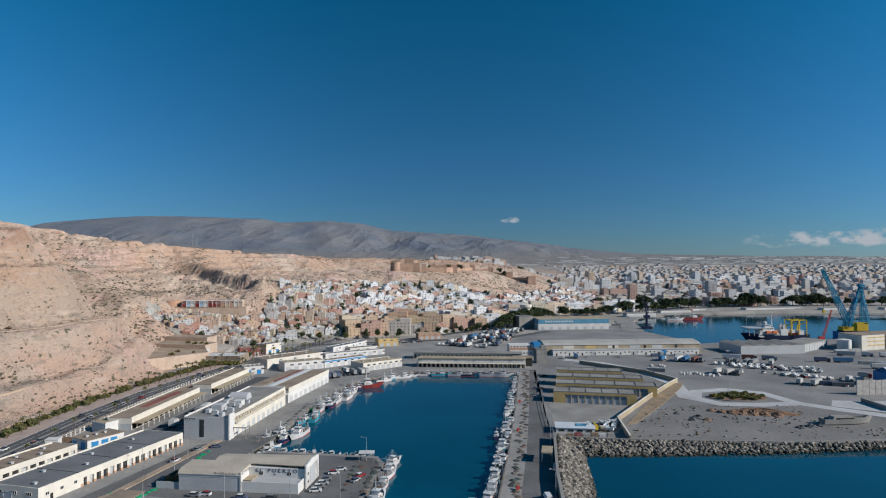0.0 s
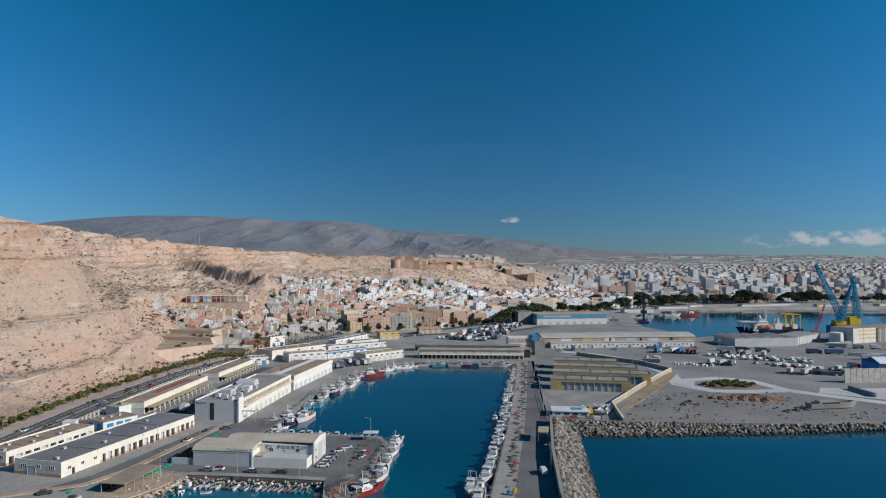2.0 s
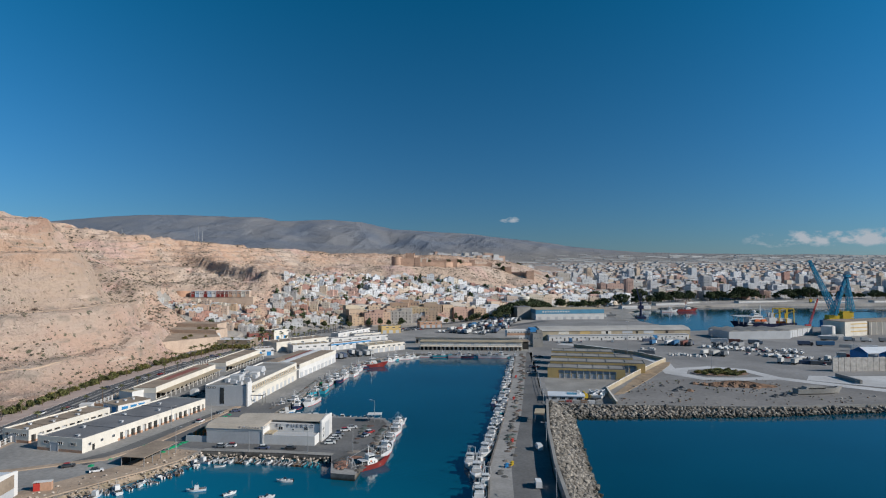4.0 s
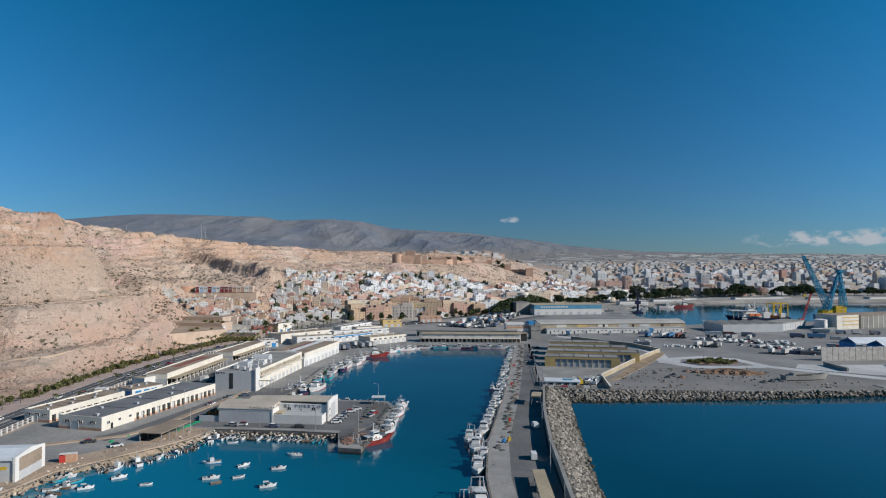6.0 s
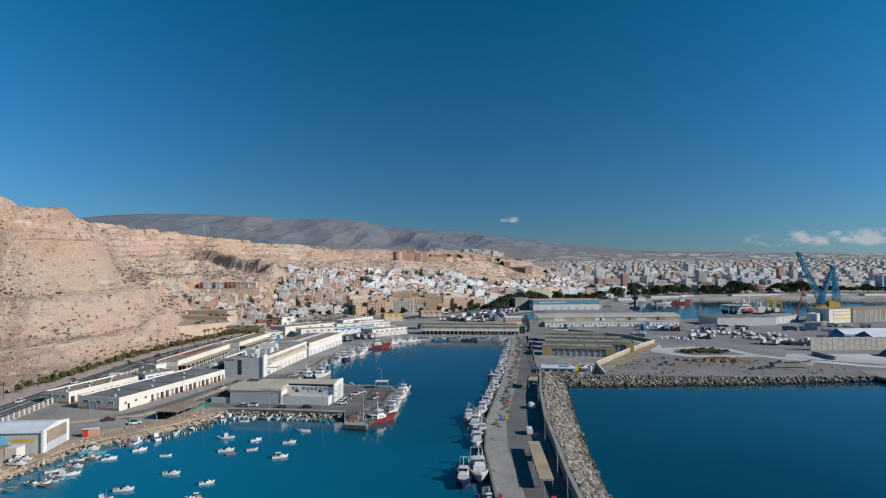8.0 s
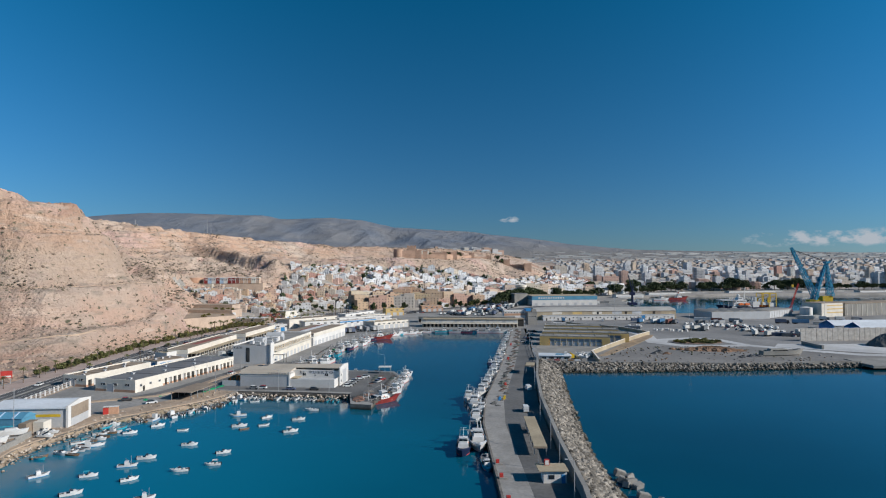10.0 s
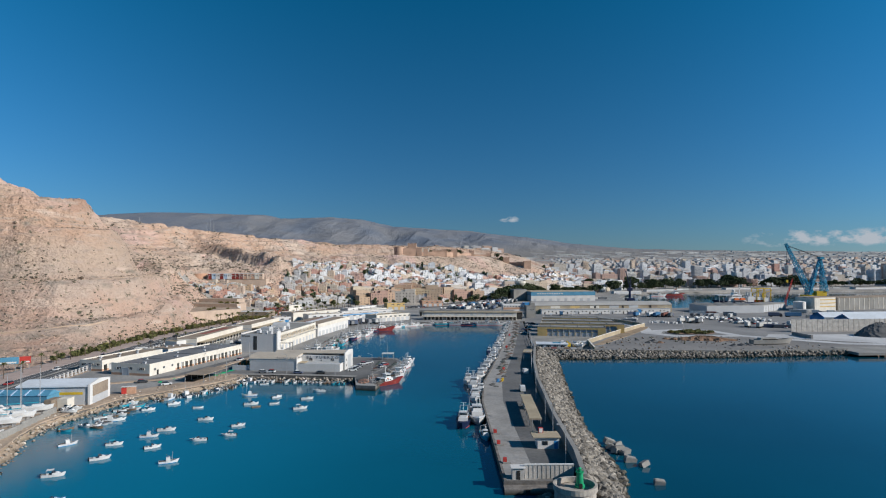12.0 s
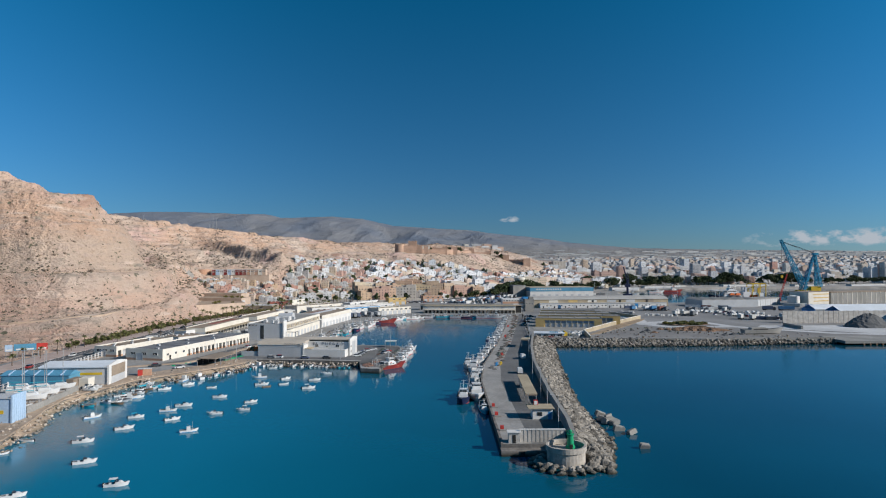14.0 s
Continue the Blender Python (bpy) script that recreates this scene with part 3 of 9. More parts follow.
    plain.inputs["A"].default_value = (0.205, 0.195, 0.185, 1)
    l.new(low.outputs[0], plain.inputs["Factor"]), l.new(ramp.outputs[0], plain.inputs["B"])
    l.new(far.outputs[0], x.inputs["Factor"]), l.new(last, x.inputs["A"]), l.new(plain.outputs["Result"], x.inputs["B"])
    crag = n.new("ShaderNodeTexNoise")
    crag.inputs["Scale"].default_value, crag.inputs["Detail"].default_value, crag.inputs["Roughness"].default_value = 0.10, 10, 0.62
    l.new(geo.outputs["Position"], crag.inputs["Vector"])
    relief = n.new("ShaderNodeBump")
    relief.inputs["Strength"].default_value, relief.inputs["Distance"].default_value = 1.0, 4.0
    l.new(crag.outputs["Fac"], relief.inputs["Height"])
    spur = n.new("ShaderNodeTexNoise")
    spur.inputs["Scale"].default_value, spur.inputs["Detail"].default_value, spur.inputs["Roughness"].default_value = 0.009, 9, 0.6
    l.new(geo.outputs["Position"], spur.inputs["Vector"])
    gully = n.new("ShaderNodeBump")
    gully.inputs["Distance"].default_value = 13
    l.new(spur.outputs["Fac"], gully.inputs["Height"]), l.new(far.outputs[0], gully.inputs["Strength"]), l.new(gully.outputs[0], relief.inputs["Normal"])
    grit = n.new("ShaderNodeTexNoise")
    grit.inputs["Scale"].default_value, grit.inputs["Detail"].default_value, grit.inputs["Roughness"].default_value = 0.55, 8, 0.65
    l.new(geo.outputs["Position"], grit.inputs["Vector"])
    stone = n.new("ShaderNodeBump")
    stone.inputs["Strength"].default_value, stone.inputs["Distance"].default_value = 1.0, 2.0
    l.new(grit.outputs["Fac"], stone.inputs["Height"]), l.new(relief.outputs[0], stone.inputs["Normal"])
    l.new(stone.outputs[0], n["Principled BSDF"].inputs["Normal"])
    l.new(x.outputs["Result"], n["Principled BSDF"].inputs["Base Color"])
    return m


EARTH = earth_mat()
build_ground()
bm = bmesh.new()
box(bm, -3000, 3000, -2500, 1000, -9, 0)
solid("water", bm, WATER, "calm deep blue harbour water", "water", kind="structure")
slab("quay_west", WEST, "asphalt harbour quay and shore along the fishing port", material=WESTGROUND)
slab("pier", PIER, "long asphalt fishing pier with concrete edge")
slab("quay_east", EAST, "wide grey asphalt port yard", material=YARD)


# ---- roads and paving ----
def ribbon(name, pts, w0, w1, z, material, label, step=None):
    """A strip that follows pts, from w0 to w1 metres off their line (positive to the right)."""
    bm = bmesh.new()
    rows = []
    for i, p in enumerate(pts):
        a, b = pts[max(0, i - 1)], pts[min(len(pts) - 1, i + 1)]
        d = Vector((b[0] - a[0], b[1] - a[1])).normalized()
        n = Vector((d.y, -d.x))
        zz = z if len(p) < 3 else p[2]
        rows.append([bm.verts.new((p[0] + n.x * w, p[1] + n.y * w, zz + h)) for w, h in ((w0, 0), (w1, 0), (w1, -0.4), (w0, -0.4))])
    for r, s in zip(rows, rows[1:]):
        for i in range(4):
            j = (i + 1) % 4
            bm.faces.new((r[i], r[j], s[j], s[i]))
    bm.faces.new(rows[0]), bm.faces.new(rows[-1][::-1])
    return solid(name, bm, material, label, "road", kind="structure")


def spots(pts, gap, off=0.0, jitter=0.0, rng=random):
    """Points every gap metres along a polyline, off metres to its right, with the heading there."""
    out, rest = [], 0.0
    for p, q in zip(pts, pts[1:]):
        d = Vector((q[0] - p[0], q[1] - p[1]))
        n, u = d.length, d.normalized()
        s = rest
        while s < n:
            j = rng.uniform(-jitter, jitter)
            out.append((p[0] + u.x * (s + j) + u.y * off, p[1] + u.y * (s + j) - u.x * off, math.degrees(math.atan2(u.y, u.x))))
            s += gap
        rest = s - n
    return out


COAST = [(-168, 20), (-172, 150), (-177, 240), (-179, 320), (-176, 380), (-168, 430), (-156, 482), (-141, 535), (-126, 600), (-106, 672)]
ribbon("road", COAST, -7.5, 7.0, QZ + 0.03, ROADGREY, "dark asphalt dual carriageway along the hill foot")
ribbon("road_median", COAST, -0.6, 0.6, QZ + 0.16, CONCRETE, "pale concrete median strip of the coast road")
for _k in (-7.2, -3.9, 3.4, 6.6):
    ribbon("lane_line", COAST, _k - 0.08, _k + 0.08, QZ + 0.036, WHITE, "white painted lane line on the coast road")
ribbon("pavement", COAST[:8], -19, -7.7, QZ + 0.12, SALMONPAVE, "pinkish paved walk beside the coast road")
ribbon("verge", COAST[:7], 7.2, 13.0, QZ + 0.05, SHORE, "dry tan verge between road and fence")
PLEFT = [(11, 70), (11, 150), (14, 187), (26, 258), (37, 332), (54, 455)]
ribbon("quay_strip", PLEFT, 0.6, 7.5, QZ + 0.02, PIERSTRIP, "pale concrete working strip of the fishing pier")
ribbon("pier_kerb", PLEFT, 0.0, 0.6, QZ + 0.2, QUAYWALL, "worn concrete quay edge with low kerb")
SHOREPTS = [(-111, 40), (-113, 76), (-119, 97), (-123, 109), (-126, 123), (-125, 133), (-121.5, 145), (-119, 157), (-113, 165), (-105, 176), (-97, 186), (-92, 195), (-89, 206)]
ribbon("shore_strip", SHOREPTS, -11, 0.4, QZ + 0.02, SHORE, "tan gravel and earth shore of the boat bay")


def beach():
    """The uneven bank of mud, gravel and weed that runs down into the bay."""
    bm = bmesh.new()
    prev = None
    for k, (x, y, a) in enumerate(spots(SHOREPTS, 0.8)):
        nx, ny = math.sin(radians(a)), -math.cos(radians(a))
        reach = float(np.clip(1.0 + 2.2 * fbm(np.array(x), np.array(y), 16, 3, 51), 0.35, 1.9))
        row = []
        for i in range(9):
            f = i / 8
            w = -1.5 + f * (1.5 + 3.4 * reach)
            px, py = x + nx * w, y + ny * w
            row.append(bm.verts.new((px, py, 2.06 - 2.75 * f ** 0.8 + float(fbm(np.array(px), np.array(py), 2.6, 3, 53)) * 0.55 * (0 < i < 8))))
        if prev:
            for i in range(8):
                bm.faces.new((prev[i], row[i], row[i + 1], prev[i + 1]))
        prev = row
    solid("shore_bank", bm, BEACH, "uneven tan mud and gravel bank with weed patches", "ground", kind="structure")


beach()
ribbon("yard_kerb", [(-150, 181), (-141, 184), (-117, 196), (-110, 211), (-106, 232), (-97, 276)], -1.6, 1.2, QZ + 0.35, SHORE, "tan earth strip with low kerb before the warehouse")
ribbon("quay_edge", [(-88, 206), (-60, 203), (-40, 199.5)], -3.0, 0.0, QZ + 0.03, CONCRETE, "pale concrete quay edge below the workshop")
ribbon("lane", [(-124, 192), (-116, 205), (-100, 268), (-92, 272)], -4, 4, QZ + 0.025, ASPHALT, "grey asphalt lane between the warehouses")
bm = bmesh.new()
prism(bm, [(-86, 207.5), (-60, 206), (-41, 203), (-36.5, 186), (-30, 184), (-24.5, 243), (-27, 250.5), (-71, 258.5), (-80, 250), (-74, 284), (-92, 285), (-97, 268), (-110, 214)], QZ - 0.4, QZ + 0.012)
solid("quay_apron", bm, ASPHALT, "dark asphalt apron round the boat workshop", "ground", kind="structure")
bm = bmesh.new()
prism(bm, [(-136, 284), (-121, 280), (-108, 330), (-106, 372), (-108, 432), (-127, 432), (-132, 372)], QZ - 0.4, QZ + 0.014)
solid("loading_apron", bm, ROADGREY, "dark asphalt loading yard between the halls", "ground", kind="structure")
bm = bmesh.new()
prism(bm, [(78, 275), (142, 270), (216, 274), (300, 285), (300, 345), (235, 318), (190, 338), (150, 344), (120, 340), (92, 300)], QZ - 0.4, QZ + 0.03)
solid("yard_dirt", bm, DUST, "dusty grey waste ground behind the sea wall", "ground", kind="structure")
ribbon("yard_road", [(96, 505), (120, 488), (140, 455), (146, 400), (138, 362), (150, 344), (170, 342), (192, 345), (206, 330), (235, 303), (300, 285)], -4.5, 4.5, QZ + 0.06, PALEROAD, "pale dusty port road")
ribbon("yard_road", [(150, 344), (142, 360), (150, 378), (170, 384), (186, 374), (192, 345)], -4.0, 4.0, QZ + 0.065, PALEROAD, "pale dusty lane round the traffic island")
bm = bmesh.new()
prism(bm, [(206, 338), (232, 318), (262, 300), (420, 296), (420, 350), (232, 350), (215, 352)], QZ - 0.4, QZ + 0.05)
solid("loading_yard", bm, PALEROAD, "pale dusty loading yard before the shed", "ground", kind="structure")
bm = bmesh.new()
prism(bm, [(52, 300), (82, 300), (100, 340), (58, 348)], QZ - 0.4, QZ + 0.035)
solid("fenced_yard", bm, CONCRETE, "worn concrete yard before the ochre units", "ground", kind="structure")
for _p, _q in (((-40, 640), (60, 760)), ((20, 600), (120, 720)), ((-130, 600), (60, 660)), ((60, 640), (130, 900))):
    ribbon("city_road", [_p, _q], -5, 5, QZ + 0.08, ROADGREY, "grey access road into the port")

# ---- sea wall and armour rock ----
WALL = [(27.6, 64), (29.5, 82), (31, 121), (35, 180), (40, 224), (48, 276)]
TOE = [(57, 258), (75, 257), (140, 260), (216, 270)]
CREST = [(49, 277), (76, 272), (142, 267), (216, 271.5)]


def sea_wall(name, pts, w, z1, label):
    bm = bmesh.new()
    n = len(pts)
    left, right = [], []
    for i, p in enumerate(pts):
        a, b = pts[max(0, i - 1)], pts[min(n - 1, i + 1)]
        d = Vector((b[0] - a[0], b[1] - a[1])).normalized()
        left.append((p[0] - d.y * w / 2, p[1] + d.x * w / 2)), right.append((p[0] + d.y * w / 2, p[1] - d.x * w / 2))
    prism(bm, right + left[::-1], 0.0, z1)
    return solid(name, bm, CONCRETE, label, "wall", kind="structure")


sea_wall("sea_wall", WALL, 1.1, 5.2, "tall concrete sea wall along the fishing pier")
sea_wall("yard_sea_wall", CREST, 0.7, 3.4, "low concrete sea wall above the armour rock")


def at_len(pts, s):
    """The point at the fraction s of a polyline."""
    seg = [math.dist(a[:2], b[:2]) for a, b in zip(pts, pts[1:])]
    left = s * sum(seg)
    for (a, b), n in zip(zip(pts, pts[1:]), seg):
        if left <= n or b is pts[-1]:
            f = min(1, left / n)
            return a[0] + (b[0] - a[0]) * f, a[1] + (b[1] - a[1]) * f
        left -= n


def skirt(name, inner, outer, z0, z1, label, steps=40):
    bm = bmesh.new()
    a = [bm.verts.new((*at_len(inner, i / steps), z0)) for i in range(steps + 1)]
    b = [bm.verts.new((*at_len(outer, i / steps), z1)) for i in range(steps + 1)]
    c = [bm.verts.new((v.co.x, v.co.y, -6)) for v in a]
    for i in range(steps):
        bm.faces.new((a[i], a[i + 1], b[i + 1], b[i])), bm.faces.new((b[i], b[i + 1], c[i + 1], c[i])), bm.faces.new((c[i], c[i + 1], a[i + 1], a[i]))
    return solid(name, bm, BACKING, label, "ground", kind="structure")


WALL_IN = [(22, 64), (27.6, 66), (29.5, 82), (31, 121), (35, 180), (40, 224), (49, 276)]
OUT_IN = [(18, 58), (34, 54), (40, 79), (39.8, 110), (41.5, 135), (48.5, 194), (57, 258)]
# dark slopes added under the stones so nothing shows through the gaps
skirt("breakwater_core", WALL_IN, OUT_IN, 3.6, -1.2, "dark backing slope added under the armour rock")
skirt("revetment_core", CREST, TOE, 2.6, -1.2, "dark backing slope added under the yard revetment")

ICO_V = [Vector(v).normalized() for v in ((0, -1, -1.618), (0, 1, -1.618), (0, -1, 1.618), (0, 1, 1.618), (-1, -1.618, 0), (1, -1.618, 0), (-1, 1.618, 0), (1, 1.618, 0), (-1.618, 0, -1), (-1.618, 0, 1), (1.618, 0, -1), (1.618, 0, 1))]
ICO_F = [(a, b, c) for a in range(12) for b in range(a + 1, 12) for c in range(b + 1, 12) if all(abs((ICO_V[i] - ICO_V[j]).length - 1.0515) < 0.01 for i, j in ((a, b), (b, c), (a, c)))]


def boulder(rng, size):
    """The corners and faces of one angular boulder."""
    s = Vector((rng.uniform(0.7, 1.25), rng.uniform(0.7, 1.25), rng.uniform(0.5, 0.85))) * size * 0.5
    turn = Euler((rng.uniform(-0.7, 0.7), rng.uniform(-0.7, 0.7), rng.uniform(0, 6.3))).to_matrix()
    out = []
    for v in ICO_V:
        # flattened sides make the block angular
        k = 1.0 / max(abs(v.x), abs(v.y), abs(v.z)) * 0.8
        w = Vector((v.x * s.x, v.y * s.y, v.z * s.z)) * (0.45 + 0.55 * k) * rng.uniform(0.82, 1.15)
        out.append(turn @ w)
    return out


def boulder_mesh(rng, size, material):
    vs = boulder(rng, size)
    bm = bmesh.new()
    b = [bm.verts.new(v) for v in vs]
    for f in ICO_F:
        bm.faces.new([b[i] for i in f])
    return done("stone", bm, material)


def rocks_between(inner, outer, z0, z1, gap, rng, size):
    """Places of rocks on the slope between two lines."""
    n = int(sum(math.dist(a, b) for a, b in zip(outer, outer[1:])) / gap)
    out = []
    for i in range(n):
        s = (i + 0.5) / n
        (ax, ay), (bx, by) = at_len(inner, s), at_len(outer, s)
        k = max(2, int(math.dist((ax, ay), (bx, by)) / gap * 1.15))
        for j in range(k):
            t = (j + rng.uniform(0.1, 0.9)) / k
            out.append((ax + (bx - ax) * t + rng.uniform(-.5, .5), ay + (by - ay) * t + rng.uniform(-.6, .6), z0 + (z1 - z0) * t + rng.uniform(-.15, .35), size * rng.uniform(0.75, 1.45)))
    return out


rng = random.Random(5)
_all = rocks_between([(22, 63), (28.6, 66), (30.5, 82), (32, 121), (36, 180), (41, 224), (50, 276)], OUT_IN, 4.0, -0.4, 1.25, rng, 2.0)
_all += [(24.8 + 5.6 * math.cos(a) * k, 60.5 + 5.6 * math.sin(a) * k, 1.0 - 1.8 * (k - 1), 1.7 * rng.uniform(0.8, 1.3)) for k in (1.02, 1.2, 1.4) for a in np.linspace(2.6, 6.2, 13)]
_all = [r for r in _all if math.hypot(r[0] - 24.8, r[1] - 60.5) > 4.9 + r[3] * 0.3]
_all.sort(key=lambda r: r[1])
_near, _far = _all[:300], _all[300:] + rocks_between(CREST, TOE, 2.7, -0.4, 1.5, rng, 1.8)
breakwater = thing("breakwater", pose(0, 0, 0), "breakwater of grey angular armour stones round the pier head", "breakwater")
_shapes = [boulder_mesh(rng, 1.0, STONE) for _ in range(14)]
for x, y, z, s in _near:
    part("stone", rng.choice(_shapes), None, breakwater, at=pose(x, y, z, rng.uniform(-20, 20), rng.uniform(-20, 20), rng.uniform(0, 360)) @ Matrix.Diagonal((s, s, s, 1)))


def rock_field(name, places, material, label, parent=None):
    verts, faces = [], []
    for x, y, z, s in places:
        b = len(verts)
        verts += [(x + v.x, y + v.y, z + v.z) for v in boulder(rng, s)]
        faces += [tuple(b + i for i in f) for f in ICO_F]
    me = bpy.data.meshes.new(name)
    me.from_pydata(verts, [], faces)
    me.materials.append(material)
    ob = new(name, me)
    ob.parent = parent
    return tagged(ob, label, "" if parent else "rocks", kind="stuff")


rock_field("armour_stone", _far, ROCK, "grey angular armour stones along the breakwater", breakwater)
for x, y, s, r in ((43.6, 105, 3.4, 10), (44.9, 102, 3.0, 40), (42.6, 100.5, 3.2, 70), (44.4, 98.6, 3.2, 20), (45.2, 95.5, 3.2, 35), (42.8, 96.5, 3.0, 60), (44.6, 89, 3.2, 5), (47.0, 85.5, 2.8, 30), (46.3, 72.5, 2.6, 0)):
    solid("concrete_block", done("concrete_block", boxes((-.5, .5, -.45, .45, -.35, .35), (-.42, .42, -.38, .38, .35, .42)), CONCRETE), CONCRETE, "large fallen armour block in the water", "rock", "fallen armour blocks", at=pose(x, y, 0.5, rng.uniform(-16, 16), rng.uniform(-22, 22), r) @ Matrix.Diagonal((s * .9, s * .55, s * .6, 1)))
_sh = []
for x, y, a in spots(SHOREPTS, 0.8, 0.0, 0.5, rng):
    for k in range(5):
        w = rng.uniform(-1.5, 6.5) if k else rng.uniform(-7, 0)
        _sh.append((x + w * math.sin(radians(a)), y - w * math.cos(radians(a)), min(2.0, 1.9 - 0.34 * (w + 1.5)) + rng.uniform(-.2, .25), rng.choice((0.4, 0.5, 0.7, 0.9, 1.3))))
for x, y, a in spots([(-92, 205), (-60, 202), (-40, 198.5)], 0.8, 0.0, 0.4, rng):
    for k in range(3):
        _sh.append((x, y - rng.uniform(-0.5, 3.0), rng.uniform(-0.2, 1.5), rng.uniform(0.6, 1.4)))
rock_field("shore_stones", _sh, SHOREROCK, "tan boulders along the shore of the bay")


# ---- pier head: light, walls, huts ----
def lathe(bm, prof, n=24, x=0.0, y=0.0):
    """A surface of revolution; prof: radius, height."""
    rings = [[bm.verts.new((x + r * math.cos(2 * math.pi * i / n), y + r * math.sin(2 * math.pi * i / n), z)) for i in range(n)] for r, z in prof]
    for a, b in zip(rings, rings[1:]):
        for i in range(n):
            j = (i + 1) % n
            bm.faces.new((a[i], a[j], b[j], b[i]))
    return rings


DRUM = mat("stained_pale_concrete", (0.42, 0.375, 0.32), 0.9, 0.35, 0.4, 2, second=(0.27, 0.25, 0.23))


def harbour_light():
    t = thing("harbour_light", pose(24.8, 60.5, 0), "green harbour light tower inside a round concrete drum", "lighthouse")
    bm = bmesh.new()
    r = lathe(bm, [(4.3, -3), (4.25, 3.2), (4.55, 3.4), (4.55, 4.5), (4.0, 4.5), (4.0, 3.3)], 32)
    bm.faces.new(r[-1])
    part("drum", bm, DRUM, t, "weathered round concrete parapet drum")
    bm = bmesh.new()
    r = lathe(bm, [(1.25, 3.95), (1.22, 4.6), (0.95, 4.8), (0.78, 7.4), (1.0, 7.55), (1.0, 7.8), (0.7, 7.8), (0.7, 7.82)], 20)
    bm.faces.new(r[-1])
    tower = part("tower", bm, GREEN, t, "tapered bright green tower", at=pose(1.2, 1.2, 0.0) @ Matrix.Diagonal((.85, .85, .84, 1)))
    bm = bmesh.new()
    r = lathe(bm, [(0.38, 7.8), (0.36, 8.5), (0.5, 8.55), (0.1, 8.95)], 12)
    part("lantern", bm, GREEN, tower)
    bm = bmesh.new()
    for i in range(8):
        a = i * math.pi / 4
        bar(bm, (0.93 * math.cos(a), 0.93 * math.sin(a), 7.8), (0.93 * math.cos(a), 0.93 * math.sin(a), 8.45), 0.05)
        b = a + math.pi / 4
        bar(bm, (0.93 * math.cos(a), 0.93 * math.sin(a), 8.42), (0.93 * math.cos(b), 0.93 * math.sin(b), 8.42), 0.05)
    part("railing", bm, GREEN, tower)
    part("door", boxes((-0.4, 0.4, -1.28, -1.1, 4.0, 5.2)), DARK, tower)


harbour_light()


def tip_wall():
    t = thing("pier_end_wall", pose(0, 0, QZ), "pale panelled concrete wall closing the pier head", "wall")
    bm = bmesh.new()
    for i in range(11):
        box(bm, 15.8 + i * 0.98, 16.77 + i * 0.98, 71.0, 71.35, 0, 3.0)
    part("panel_row", bm, PALEWALL, t)
    part("coping", boxes((15.6, 26.7, 70.9, 71.45, 3.0, 3.2)), WHITE, t)
    for i in range(12):
        part("rib", boxes((15.7 + i * 0.98, 15.86 + i * 0.98, 70.93, 71.0, 0, 3.0)), PALEWALL, t)
    h = thing("hut", pose(14.2, 71.2, QZ), "small pale concrete hut at the pier end", "hut")
    part("wall", boxes((-1.3, 1.3, -1.0, 1.0, 0, 2.5)), PALEWALL, h)
    part("roof", boxes((-1.6, 1.6, -1.25, 1.25, 2.5, 2.7)), WHITE, h)
    part("door", boxes((-0.4, 0.4, -1.05, -0.98, 0, 2.0)), DARK, h)
    q = thing("landing_step", pose(0, 0, 0), "low concrete landing below the pier end", "quay step")
    part("step", boxes((10.8, 24.5, 66.4, 69.3, -3, 1.25)), QUAYWALL, q)
    part("fender", boxes((15.3, 16.3, 66.2, 66.4, 0.0, 1.2)), BLACK, q)


tip_wall()


def kiosk():
    t = thing("kiosk", pose(22, 93.5, QZ), "white single-storey pier office with flat tan roof", "kiosk")
    part("wall", boxes((0, 5.6, 0, 4.2, 0, 2.9)), WHITE, t)
    part("roof", boxes((-1.2, 6.0, -0.5, 5.4, 2.9, 3.15)), TANROOF, t)
    part("door", boxes((4.3, 5.2, -0.06, 0.02, 0, 2.1)), BLUEPAINT, t, "blue door")
    part("window", boxes((1.2, 2.6, -0.06, 0.02, 1.0, 2.0)), DARKGLASS, t)
    part("sign_box", boxes((0.8, 2.0, 3.6, 4.4, 3.15, 4.5)), RED, t, "red and white roof sign box")
    part("sign_panel", boxes((0.95, 1.85, 3.55, 3.6, 3.3, 4.35)), WHITE, t)
    part("aerial", boxes((-0.6, -0.5, 4.9, 5.0, 3.15, 6.5)), STEEL, t)


kiosk()


def shelter(x, y, w, d, h, turn, n, label):
    t = thing("pier_shelter", pose(x, y, QZ, 0, 0, turn), label, "shelter")
    part("roof", boxes((-w / 2, w / 2, 0, d, h, h + 0.25)), TANROOF, t)
    bm = bmesh.new()
    box(bm, -w / 2, w / 2, -0.02, 0.12, h - 0.35, h)
    box(bm, -w / 2, w / 2, d - 0.12, d + 0.02, h - 0.35, h)
    part("fascia", bm, BROWNROOF, t)
    for i in range(n):
        for s in (-1, 1):
            part("post", boxes((s * (w / 2 - 0.2) - .1, s * (w / 2 - 0.2) + .1, d * (i + 0.2) / n, d * (i + 0.2) / n + 0.2, 0, h)), STEEL, t)


shelter(24.6, 114.5, 3.6, 34, 2.6, -2.5, 6, "long tan-roofed open shelter along the pier wall")
shelter(39.3, 243, 4.2, 9, 4.0, -11, 2, "square tan-roofed open shelter on the pier")


